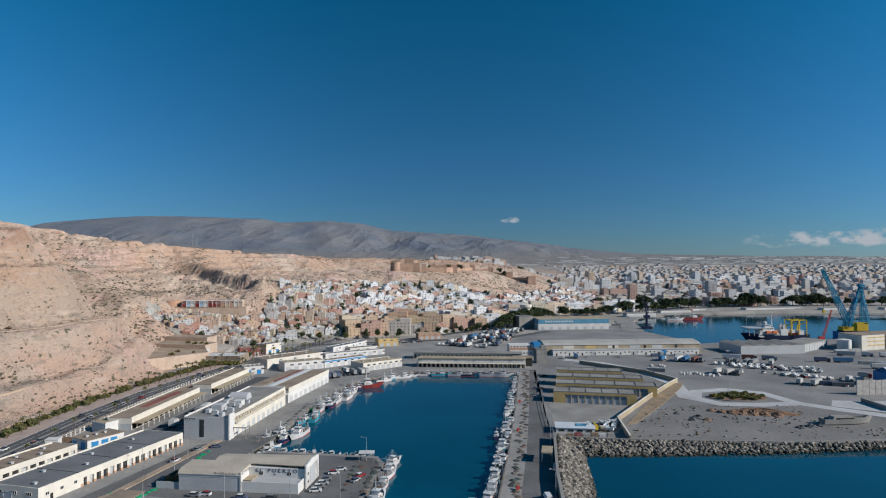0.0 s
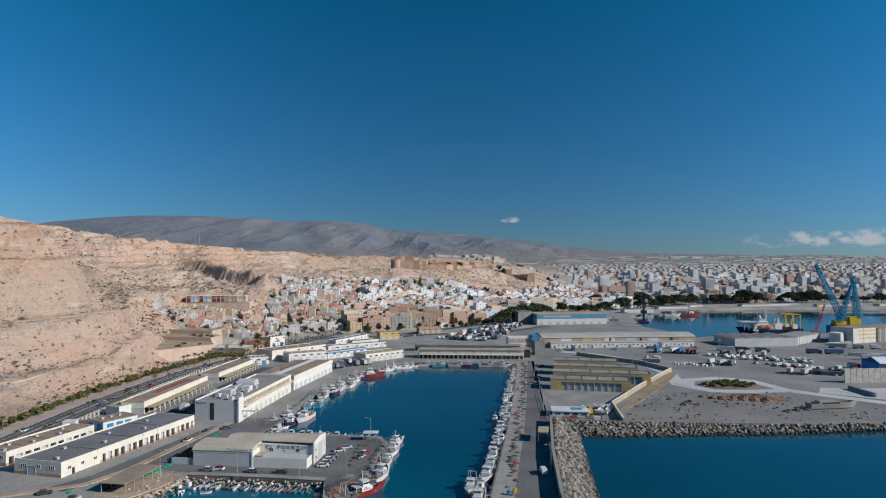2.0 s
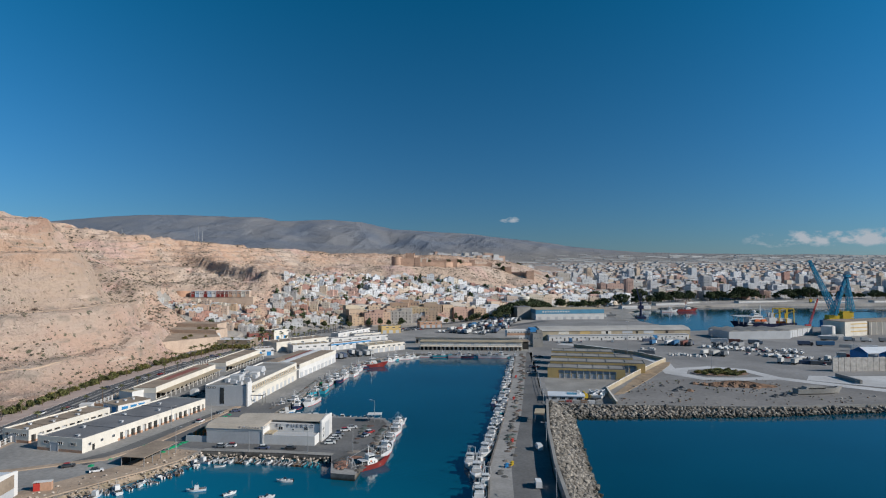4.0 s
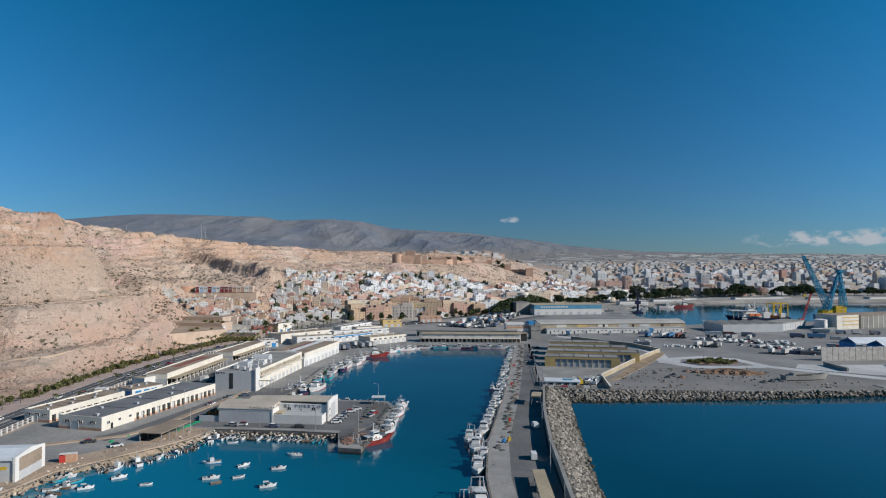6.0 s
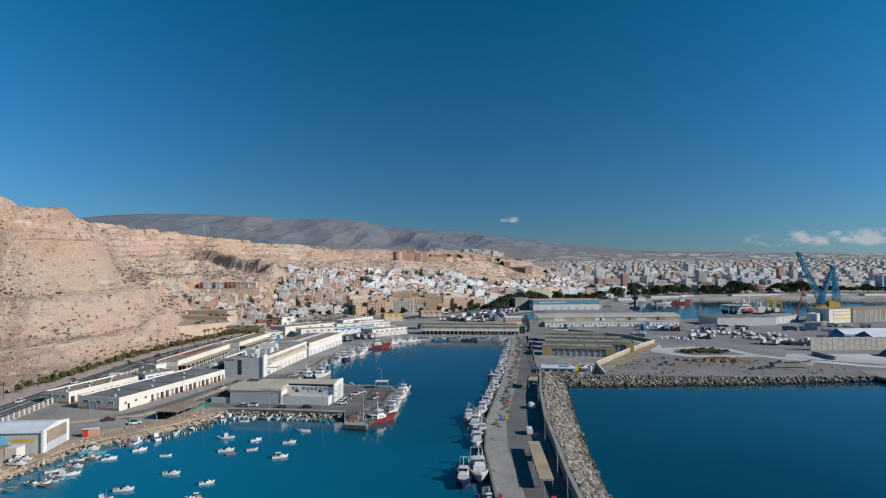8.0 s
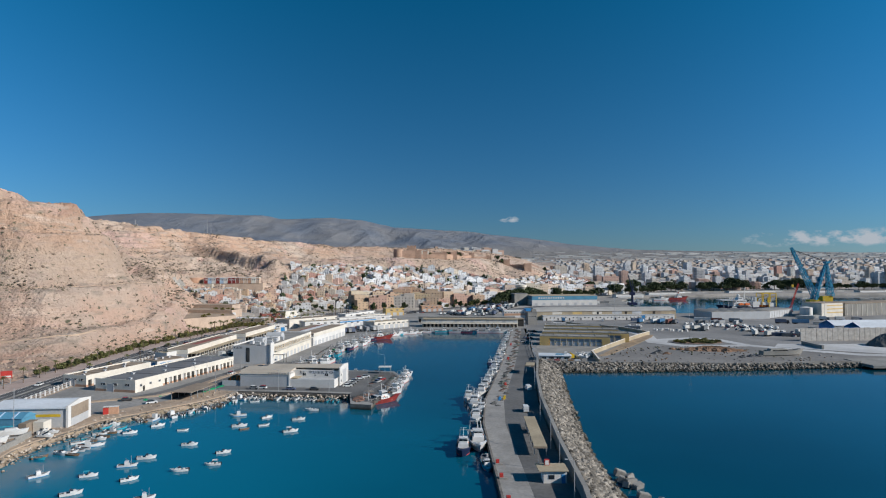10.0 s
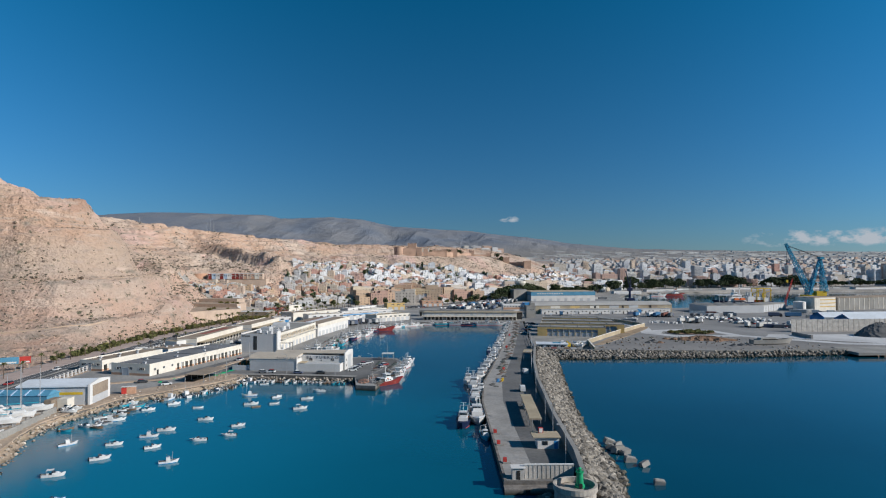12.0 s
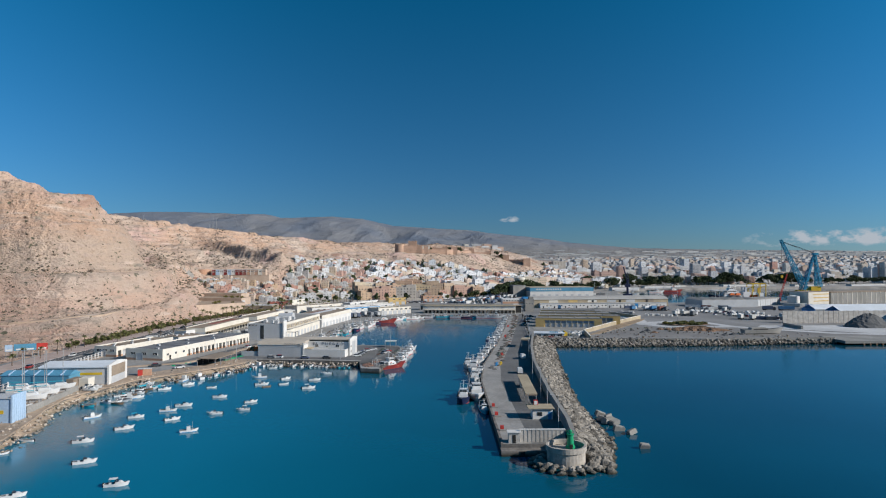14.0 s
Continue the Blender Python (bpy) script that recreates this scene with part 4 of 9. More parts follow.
def lamp_post(h=9.0, arm=1.6, name="street_lamp", label="slim grey street lamp with one arm"):
    t = thing(name, pose(0, -4000, 0), label, "street lamp", "street lamps")
    bm = bmesh.new()
    tube(bm, 0.12, 0.07, 0, h, n=8)
    part("pole", bm, STEEL, t)
    if arm:
        bm = bmesh.new()
        bar(bm, (0, 0, h - 0.05), (arm, 0, h + 0.25), 0.08)
        part("arm", bm, STEEL, t)
    part("lamp_head", boxes((arm - 0.15, arm + 0.5, -0.15, 0.15, h + 0.18, h + 0.34)), GREYMETAL, t)
    return t


LAMP = lamp_post()
TALL = lamp_post(26, 0, "light_mast", "tall grey floodlight mast in the port yard")
for i in range(3):
    part("floodlight", boxes((-0.9 + i * .65, -0.4 + i * .65, -0.5, 0.5, 26, 26.4)), GREYMETAL, TALL)


def place(proto, first, *args):
    """The first one placed is the prototype itself, the rest are copies."""
    m = pose(*args)
    if first:
        proto.matrix_basis = m
        return proto
    return copy_thing(proto, m)


for i, (x, y) in enumerate([(27.0, 82), (27.6, 103), (28.6, 122), (30.5, 154), (36.5, 208), (45, 268), (48.5, 300), (52, 335), (58, 395), (62, 440), (-96, 203.5), (-70, 203.5), (-49, 203), (-33, 203), (-30, 247), (-100, 249), (-98, 232), (-112, 237)]):
    place(LAMP, i == 0, x, y, QZ, 0, 0, rng.choice((0, 180, 90)))
for i, (x, y) in enumerate([(162, 362), (159, 592), (213, 733), (302, 445), (128, 420), (330, 690)]):
    place(TALL, i == 0, x, y, QZ)


# ---- boats ----
def hull_bm(L, B, H, deck=0.35, stern=0.8, rake=0.12, n=12):
    """A boat's hull with bow, sheer and sunk deck, bow towards +x, afloat at z = 0."""
    bm = bmesh.new()
    prof = ((0.0, -0.5), (0.55, -0.45), (0.88, 0.05), (1.0, 1.0))
    rows = []
    for i in range(n + 1):
        s = -1 + 2 * i / n
        w = B / 2 * (stern + (1 - stern) * min(1, (s + 1) / 0.8)) * (1 - max(0, (s - 0.1) / 0.9) ** 2.3) + 0.03
        h = H * (1 + 0.45 * max(0, s) ** 2 + 0.12 * min(0, s) ** 2)
        row = []
        for side in (-1, 1):
            for k, (a, b) in enumerate(prof):
                z = b * H * 0.6 if b < 0.9 else h
                row.append(bm.verts.new((s * L / 2 + rake * L * max(0, s) * (z / H) * 0.5, side * a * w, z)))
            row.append(bm.verts.new((s * L / 2 * 0.985, side * w * 0.88, h)))
            row.append(bm.verts.new((s * L / 2 * 0.985, side * w * 0.85, h * (1 - deck))))
        rows.append(row)
    for r, q in zip(rows, rows[1:]):
        for side in (0, 6):
            for k in range(5):
                f = bm.faces.new((r[side + k], r[side + k + 1], q[side + k + 1], q[side + k]))
                f.material_index = 1 if k == 4 else 0
        bm.faces.new((r[5], r[11], q[11], q[5])).material_index = 1
    for r in (rows[0], rows[-1]):
        bm.faces.new([r[i] for i in (0, 1, 2, 3, 9, 8, 7)])
        bm.faces.new([r[i] for i in (3, 4, 10, 9)])
        bm.faces.new([r[i] for i in (4, 5, 11, 10)])
    return bm


def wedge(bm, x0, x1, y, z0, z1, f=0.3, b=0.0, tap=0.9):
    """A cabin with raked front and back."""
    v = [bm.verts.new(p) for p in ((x0, -y, z0), (x1, -y, z0), (x1, y, z0), (x0, y, z0), (x0 + b, -y * tap, z1), (x1 - f, -y * tap, z1), (x1 - f, y * tap, z1), (x0 + b, y * tap, z1))]
    for k in ((3, 2, 1, 0), (4, 5, 6, 7), (0, 1, 5, 4), (1, 2, 6, 5), (2, 3, 7, 6), (3, 0, 4, 7)):
        bm.faces.new([v[i] for i in k])


def waterline(t, L, B, material):
    bm = bmesh.new()
    rows = []
    for i in range(9):
        s = -1 + 2 * i / 8
        w = B / 2 * 0.92 * (1 - max(0, (s - 0.1) / 0.9) ** 2.3) + 0.05
        rows.append([bm.verts.new((s * L / 2 * 0.99, a * w, z)) for a, z in ((-1, -0.12), (-1, 0.14), (1, 0.14), (1, -0.12))])
    for r, q in zip(rows, rows[1:]):
        for k in range(4):
            bm.faces.new((r[k], r[(k + 1) % 4], q[(k + 1) % 4], q[k]))
    part("boot_stripe", bm, material, t)


def cruiser(canopy):
    t = thing("motorboat", pose(0, -4000, 0), "small white motorboat with low cabin moored in the bay", "boat", "moored boats")
    part("hull", done("hull", hull_bm(5.8, 2.1, 0.75), BOATWHITE, DECKGREY), None, t)
    bm = bmesh.new()
    wedge(bm, -0.2, 2.2, 0.72, 0.5, 1.25, 1.0, 0.15)
    part("cabin", bm, BOATWHITE, t)
    bm = bmesh.new()
    wedge(bm, -0.35, 0.75, 0.74, 1.22, 1.6, 0.45, 0.3, 0.85)
    part("windscreen", bm, DARKGLASS, t)
    part("seat", boxes((-1.7, -1.1, -0.6, 0.6, 0.45, 0.85)), WHITE, t)
    if canopy:
        part("canopy", boxes((-1.6, 0.3, -0.8, 0.8, 1.95, 2.02)), CYAN if canopy > 1 else WHITE, t, "sun canopy")
        bm = bmesh.new()
        for x in (-1.5, 0.2):
            for y in (-0.72, 0.72):
                bar(bm, (x, y, 0.7), (x, y, 1.97), 0.05)
        part("canopy_frame", bm, STEEL, t)
    part("outboard_motor", boxes((-3.25, -2.85, -0.18, 0.18, 0.0, 1.05)), BLACK, t)
    return t


def dinghy(color):
    t = thing("rowing_boat", pose(0, -4000, 0), "small open boat with thwarts moored in the bay", "boat", "moored boats")
    part("hull", done("hull", hull_bm(4.6, 1.7, 0.55, 0.6), color, DECKGREY), None, t)
    for x in (-1.0, 0.7):
        part("thwart", boxes((x - 0.15, x + 0.15, -0.68, 0.68, 0.36, 0.42)), WOOD, t)
    part("outboard_motor", boxes((-2.6, -2.3, -0.15, 0.15, 0.0, 0.9)), BLACK, t)
    return t


def llaut():
    t = thing("small_fishing_boat", pose(0, -4000, 0), "small white fishing boat with wheelhouse and mast", "boat", "moored boats")
    part("hull", done("hull", hull_bm(7.0, 2.5, 0.85), BOATWHITE, DECKGREY), None, t)
    waterline(t, 7.0, 2.5, BLUEPAINT)
    bm = bmesh.new()
    wedge(bm, -0.8, 0.9, 0.75, 0.5, 2.2, 0.2, 0.05, 0.92)
    h = part("wheelhouse", bm, BOATWHITE, t)
    part("window", boxes((0.62, 0.8, -0.6, 0.6, 1.5, 1.95)), DARKGLASS, h)
    bm = bmesh.new()
    bar(bm, (1.6, 0, 0.7), (1.6, 0, 4.2), 0.09)
    bar(bm, (1.6, 0, 1.6), (-0.8, 0, 3.4), 0.06)
    part("mast", bm, STEEL, t)
    part("fishing_net", boxes((-2.8, -1.4, -0.7, 0.7, 0.55, 1.0)), NETS, t)
    return t


SMALL = [cruiser(0), cruiser(0), dinghy(BOATWHITE), llaut(), cruiser(1), dinghy(CYAN), dinghy(WOOD), cruiser(2)]
_used = set()


def boat(kind, x, y, turn, s=1.0, z=0.0):
    p = SMALL[kind]
    if kind not in _used:
        _used.add(kind)
        p.matrix_basis = pose(x, y, z, 0, 0, turn)
        ob = p
    else:
        ob = copy_thing(p, pose(x, y, z, 0, 0, turn))
    ob.scale = (s, s, s)
    return ob


BAY = [(-87, 42, 1), (-70, 48, 4), (-85, 63, 0), (-95, 80, 4), (-107, 106, 3), (-91, 93, 0), (-94, 106, 7), (-72, 90, 3), (-82, 103, 0), (-88, 114, 3), (-86, 121, 0), (-72, 110, 1), (-65, 115, 4), (-66, 126, 0), (-79, 134, 1), (-88, 151, 2), (-99, 157, 0), (-104, 148, 4), (-76, 171, 3), (-71, 156, 0), (-68, 152, 6), (-63, 157, 2), (-65, 168, 0), (-52, 149, 4), (-53, 165, 0), (-51, 179, 1), (-77, 194, 2), (-110, 81, 2), (-109, 70, 2)]
for x, y, k in BAY:
    boat(k, x, y, rng.choice((25, 20, 30, 15, 35, 190)) + rng.uniform(-12, 12), rng.uniform(0.74, 0.95) * (0.82 if k == 3 else 0.88))
for x, y, a in spots([(-94, 203.5), (-60, 199.5), (-42, 196)], 1.95, 2.0, 0.25, rng):
    boat(rng.choice((2, 2, 5, 0, 2, 6, 1, 2)), x, y, rng.uniform(78, 102), rng.uniform(0.75, 0.95))
for x, y, a in spots([(-109, 164), (-102, 172), (-94, 182), (-89, 192), (-87, 200)], 2.1, 2.2, 0.5, rng):
    boat(rng.choice((2, 0, 2, 5, 3, 6)), x + rng.uniform(-1, 1), y + rng.uniform(-2.5, 1), rng.uniform(80, 160), rng.uniform(0.75, 1.0))
for x, y, a in spots([(-117, 121), (-112, 128), (-114, 142), (-115, 158)], 1.9, 1.0, 1.0, rng):
    boat(rng.choice((2, 0, 6, 3, 6, 2, 5)), x + rng.uniform(-2, 5), y, rng.uniform(-30, 60), rng.uniform(0.75, 1.0))
for x, y, a in spots([(-74, 263.5), (-30, 256)], 2.6, -2.0, 0.4, rng):
    boat(rng.choice((0, 2, 3, 1, 4)), x, y, rng.uniform(75, 105), rng.uniform(0.85, 1.1))
for x, y, a in spots([(-82, 254), (-76, 276)], 3.0, 3.0, 0.5, rng):
    boat(rng.choice((0, 2, 3)), x, y, rng.uniform(0, 40), rng.uniform(0.9, 1.1))


def trawler(L, hull_paint, label, house=BOATWHITE, stripe=None):
    B = L * 0.32
    H = L * 0.115
    t = thing("fishing_trawler", pose(0, -4000, 0), label, "fishing boat", "fishing boats at the quays")
    part("hull", done("hull", hull_bm(L, B, H, 0.4, 0.85, 0.2, 14), hull_paint, DECKGREY), None, t)
    waterline(t, L, B, stripe or RED)
    part("deck", boxes((-L * 0.46, L * 0.3, -B * 0.40, B * 0.40, H * 0.45, H * 0.66)), DECK, t)
    bm = bmesh.new()
    wedge(bm, -L * 0.02, L * 0.24, B * 0.33, H * 0.6, H * 0.6 + L * 0.115, 0.25, 0.0, 0.97)
    w = part("wheelhouse", bm, house, t)
    bm = bmesh.new()
    wedge(bm, L * 0.02, L * 0.19, B * 0.25, H * 0.6 + L * 0.115, H * 0.6 + L * 0.215, 0.35, 0.1, 0.95)
    b = part("bridge", bm, house, t)
    part("window_band", boxes((L * 0.03, L * 0.178, -B * 0.253, B * 0.253, H * 0.6 + L * 0.16, H * 0.6 + L * 0.195)), DARKGLASS, b)
    part("bridge_roof", boxes((L * 0.01, L * 0.185, -B * 0.28, B * 0.28, H * 0.6 + L * 0.215, H * 0.6 + L * 0.225)), house, b)
    part("porthole_row", boxes(*[(L * (0.02 + k * 0.06), L * (0.045 + k * 0.06), -B * 0.335, B * 0.335, H * 0.6 + L * 0.055, H * 0.6 + L * 0.085) for k in range(3)]), DARKGLASS, w)
    part("awning", boxes((-L * 0.16, -L * 0.01, -B * 0.34, B * 0.34, H * 0.6 + L * 0.125, H * 0.6 + L * 0.135), (-L * 0.155, -L * 0.145, -B * 0.32, -B * 0.29, H * 0.6, H * 0.6 + L * 0.125), (-L * 0.155, -L * 0.145, B * 0.29, B * 0.32, H * 0.6, H * 0.6 + L * 0.125)), GREYMETAL, t)
    r = random.Random(int(L * 10))
    part("fish_box", boxes(*[(x, x + L * 0.05, y, y + B * 0.12, H * 0.66, H * 0.66 + L * r.uniform(0.02, 0.05)) for x, y in ((-L * 0.36, -B * 0.3), (-L * 0.30, B * 0.1), (-L * 0.43, B * 0.05), (-L * 0.27, -B * 0.2), (L * 0.27, -B * 0.1))]), WOOD, t)
    part("life_ring", boxes((L * 0.05, L * 0.09, -B * 0.34, B * 0.34, H * 0.6 + L * 0.09, H * 0.6 + L * 0.115)), ORANGE, t)
    bm = bmesh.new()
    bar(bm, (L * 0.06, 0, H + L * 0.15), (L * 0.06, 0, H + L * 0.37), L * 0.012)
    bar(bm, (L * 0.06, -B * 0.2, H + L * 0.36), (L * 0.06, B * 0.2, H + L * 0.36), L * 0.007)
    bar(bm, (L * 0.06, 0, H + L * 0.36), (L * 0.48, 0, H * 1.4), L * 0.003)
    part("mast", bm, house, t)
    bm = bmesh.new()
    for s in (-1, 1):
        bar(bm, (-L * 0.42, s * B * 0.36, H * 0.6), (-L * 0.40, s * B * 0.30, H + L * 0.20), L * 0.014)
        bar(bm, (-L * 0.30, s * B * 0.38, H * 0.6), (-L * 0.38, s * B * 0.30, H + L * 0.20), L * 0.010)
    bar(bm, (-L * 0.40, -B * 0.32, H + L * 0.20), (-L * 0.40, B * 0.32, H + L * 0.20), L * 0.014)
    bar(bm, (-L * 0.40, 0, H + L * 0.20), (L * 0.06, 0, H + L * 0.34), L * 0.004)
    part("stern_gantry", bm, STEEL, t)
    bm = bmesh.new()
    lathe(bm, [(B * 0.02, 0.0), (B * 0.24, 0.05), (B * 0.2, L * 0.04), (B * 0.05, L * 0.06)], 10)
    part("fishing_net", bm, NETS, t, at=pose(-L * 0.2, 0, H * 0.66))
    bm = bmesh.new()
    tube(bm, L * 0.02, L * 0.02, -B * 0.2, B * 0.2, n=10)
    part("winch_drum", bm, GREYMETAL, t, at=pose(-L * 0.08, 0, H * 0.66 + L * 0.03, 90))
    bm = bmesh.new()
    for s in (-1, 1):
        for k in range(6):
            x = L * (-0.44 + k * 0.055)
            bar(bm, (x, s * B * 0.42, H), (x, s * B * 0.42, H + L * 0.045), L * 0.004)
        bar(bm, (-L * 0.44, s * B * 0.42, H + L * 0.045), (-L * 0.165, s * B * 0.42, H + L * 0.045), L * 0.004)
    part("rail", bm, STEEL, t)
    bm = bmesh.new()
    lathe(bm, [(L * 0.001, L * 0.02), (L * 0.014, L * 0.012), (L * 0.014, 0.0)], 10)
    part("radar_dome", bm, WHITE, t, at=pose(L * 0.12, B * 0.1, H * 0.6 + L * 0.225))
    return t


TRAWL = dict(white=trawler(17, BOATWHITE, "white steel fishing trawler moored at the quay"), red=trawler(18, HULLRED, "red and white fishing trawler moored at the quay", stripe=DARKBLUE), navy=trawler(13, DARKBLUE, "dark navy fishing boat with white wheelhouse"), cyan=trawler(12, CYAN, "turquoise hulled wooden fishing boat", house=BOATWHITE), green=trawler(15, GREEN, "green hulled fishing boat with white wheelhouse"))
_first = {k: True for k in TRAWL}


def moor(kind, x, y, turn, s=1.0):
    if _first[kind]:
        _first[kind] = False
        ob = TRAWL[kind]
        ob.matrix_basis = pose(x, y, 0, 0, 0, turn)
    else:
        ob = copy_thing(TRAWL[kind], pose(x, y, 0, 0, 0, turn))
    ob.scale = (s, s, s)


for k, x, y, a, s in (("navy", 4.0, 128, 265, 1.2), ("white", 8.3, 134, 272, 1.1), ("cyan", 9.6, 112, 275, 0.75), ("white", 10.2, 186, 262, 0.95), ("white", 8.4, 197, 262, 0.85), ("white", 14.5, 208, 255, 0.95), ("white", 19, 232, 252, 0.85), ("white", 21.5, 249, 250, 0.75), ("white", 25, 270, 252, 0.95), ("navy", 24, 287, 250, 0.8), ("white", 29.5, 300, 252, 0.9), ("white", 33, 330, 255, 0.8), ("white", 37.5, 352, 255, 0.9), ("cyan", 41, 380, 255, 0.9), ("white", 44.5, 400, 258, 0.8), ("white", 48, 424, 258, 0.75), ("red", 52, 440, 262, 0.7),
        ("red", -27.0, 191.5, 40, 0.95), ("white", -22.6, 208, 74, 0.95), ("white", -21.5, 224, 80, 0.7), ("white", -20.5, 236, 76, 0.85), ("white", -20.5, 248, 60, 0.75),
        ("navy", -79, 282, 55, 0.9), ("white", -74.5, 288, 55, 1.0), ("cyan", -69.5, 316, 62, 1.1), ("green", -69, 345, 58, 0.95), ("white", -65, 350, 60, 1.05), ("white", -63, 368, 62, 0.85), ("white", -60, 384, 60, 0.8), ("red", -50, 402, 20, 1.25), ("navy", -54, 398, 25, 0.9), ("white", -40, 424, 35, 0.8), ("cyan", -36, 428, 30, 0.7), ("white", -28, 436, 20, 0.75), ("white", -23, 442, 15, 0.6),
        ("white", -12, 447, 5, 0.75), ("cyan", -2, 446, 5, 1.2), ("white", 10, 445, 355, 0.9), ("navy", 17, 444, 355, 1.0), ("cyan", 24, 444, 352, 1.0), ("white", 32, 443, 355, 0.9), ("white", 40, 442, 352, 1.0)):
    moor(k, x, y, a, s * (0.92 if -30 < x < -15 and y < 250 else 0.90))
for k, x, y, a, s in (("navy", -70.5, 283, 262, 1.05), ("white", -66.0, 291, 258, 1.0), ("white", -66.5, 343, 86, 1.0), ("navy", -62.0, 350, 264, 1.0), ("white", -61.0, 362, 83, 1.0), ("white", -56.0, 372, 80, 0.95), ("white", -55.5, 386, 76, 0.9), ("cyan", -65.0, 321, 88, 1.2), ("white", -36, 432, 30, 0.9), ("cyan", -27, 440, 22, 1.0),
        ("white", 9.6, 164, 266, 0.9), ("white", 12.3, 176, 262, 0.8), ("white", 16.8, 219, 255, 0.9), ("white", 23.5, 250, 252, 0.85), ("cyan", 26.5, 268, 254, 0.9), ("white", 29.5, 288, 256, 0.85), ("white", 33, 310, 257, 0.85), ("white", 36.5, 338, 258, 0.85), ("cyan", 39.5, 362, 258, 0.9), ("white", 43, 385, 258, 0.85), ("white", 46.5, 410, 258, 0.8)):
    moor(k, x, y, a, s * 0.9)
for x, y, a in spots([(13, 170), (16, 200), (27, 265), (38, 340), (53, 448)], 8.0, -4.0, 3.0, rng):
    boat(rng.choice((0, 3, 4, 2, 5)), x, y, 255 + rng.uniform(-20, 20), rng.uniform(0.85, 1.15))


# ---- port buildings, west side ----
def window_mesh(w, h, glass=DARKGLASS, frame=WHITE, bars=1):
    """A framed window in the plane y = 0, facing -y, its sill at z = 0."""
    bm = bmesh.new()
    f = 0.09
    for d in ((-w / 2, w / 2, -0.08, 0.0, 0, f), (-w / 2, w / 2, -0.08, 0.0, h - f, h), (-w / 2, -w / 2 + f, -0.08, 0.0, f, h - f), (w / 2 - f, w / 2, -0.08, 0.0, f, h - f)):
        box(bm, *d)
    for i in range(bars):
        x = -w / 2 + w * (i + 1) / (bars + 1)
        box(bm, x - 0.04, x + 0.04, -0.07, 0.0, f, h - f)
    k = len(bm.faces)
    box(bm, -w / 2 + f, w / 2 - f, -0.025, 0.0, f, h - f)
    me = done("window", bm, frame, glass)
    for p in me.polygons[k:]:
        p.material_index = 1
    return me


WIN = window_mesh(1.4, 1.1)
WIN_TALL = window_mesh(1.1, 1.7)
WIN_WIDE = window_mesh(2.6, 1.2, bars=2)
DOOR = done("door", boxes((-0.55, 0.55, -0.06, 0.0, 0, 2.1)), DARK)
GATE = done("roller_door", boxes((-1.7, 1.7, -0.05, 0.0, 0, 3.0), (-1.8, -1.7, -0.12, 0, 0, 3.1), (1.7, 1.8, -0.12, 0, 0, 3.1), (-1.8, 1.8, -0.12, 0, 3.0, 3.15)), GREYMETAL)
BLUEGATE = done("roller_door", boxes((-1.5, 1.5, -0.06, 0.0, 0, 2.8), (-1.6, 1.6, -0.12, 0, 2.8, 2.95)), BLUEPAINT)
VENT = done("roof_vent", boxes((-0.5, 0.5, -0.5, 0.5, 0, 0.6), (-0.65, 0.65, -0.65, 0.65, 0.6, 0.72)), GREYMETAL)
HVAC = done("air_unit", boxes((-1.4, 1.4, -0.9, 0.9, 0, 1.5), (-1.5, 1.5, -1.0, 1.0, 1.5, 1.6), (-0.5, 0.5, -0.5, 0.5, 1.6, 1.8)), GREYMETAL)


def on_wall(x, y, z, side):
    """A pose on a wall: side s faces -y, n +y, e +x, w -x."""
    return pose(x, y, z, 0, 0, {"s": 0, "n": 180, "e": 90, "w": -90}[side])


def flat_roof(t, L, W, h, roof, parapet, pw=0.3, ph=0.6, deck_name="roof"):
    part(deck_name, boxes((pw, L - pw, pw, W - pw, h - 0.2, h + 0.05)), roof, t)
    bm = boxes((0, L, 0, pw, h - 0.2, h + ph), (0, L, W - pw, W, h - 0.2, h + ph), (0, pw, pw, W - pw, h - 0.2, h + ph), (L - pw, L, pw, W - pw, h - 0.2, h + ph))
    part("parapet", bm, parapet, t)


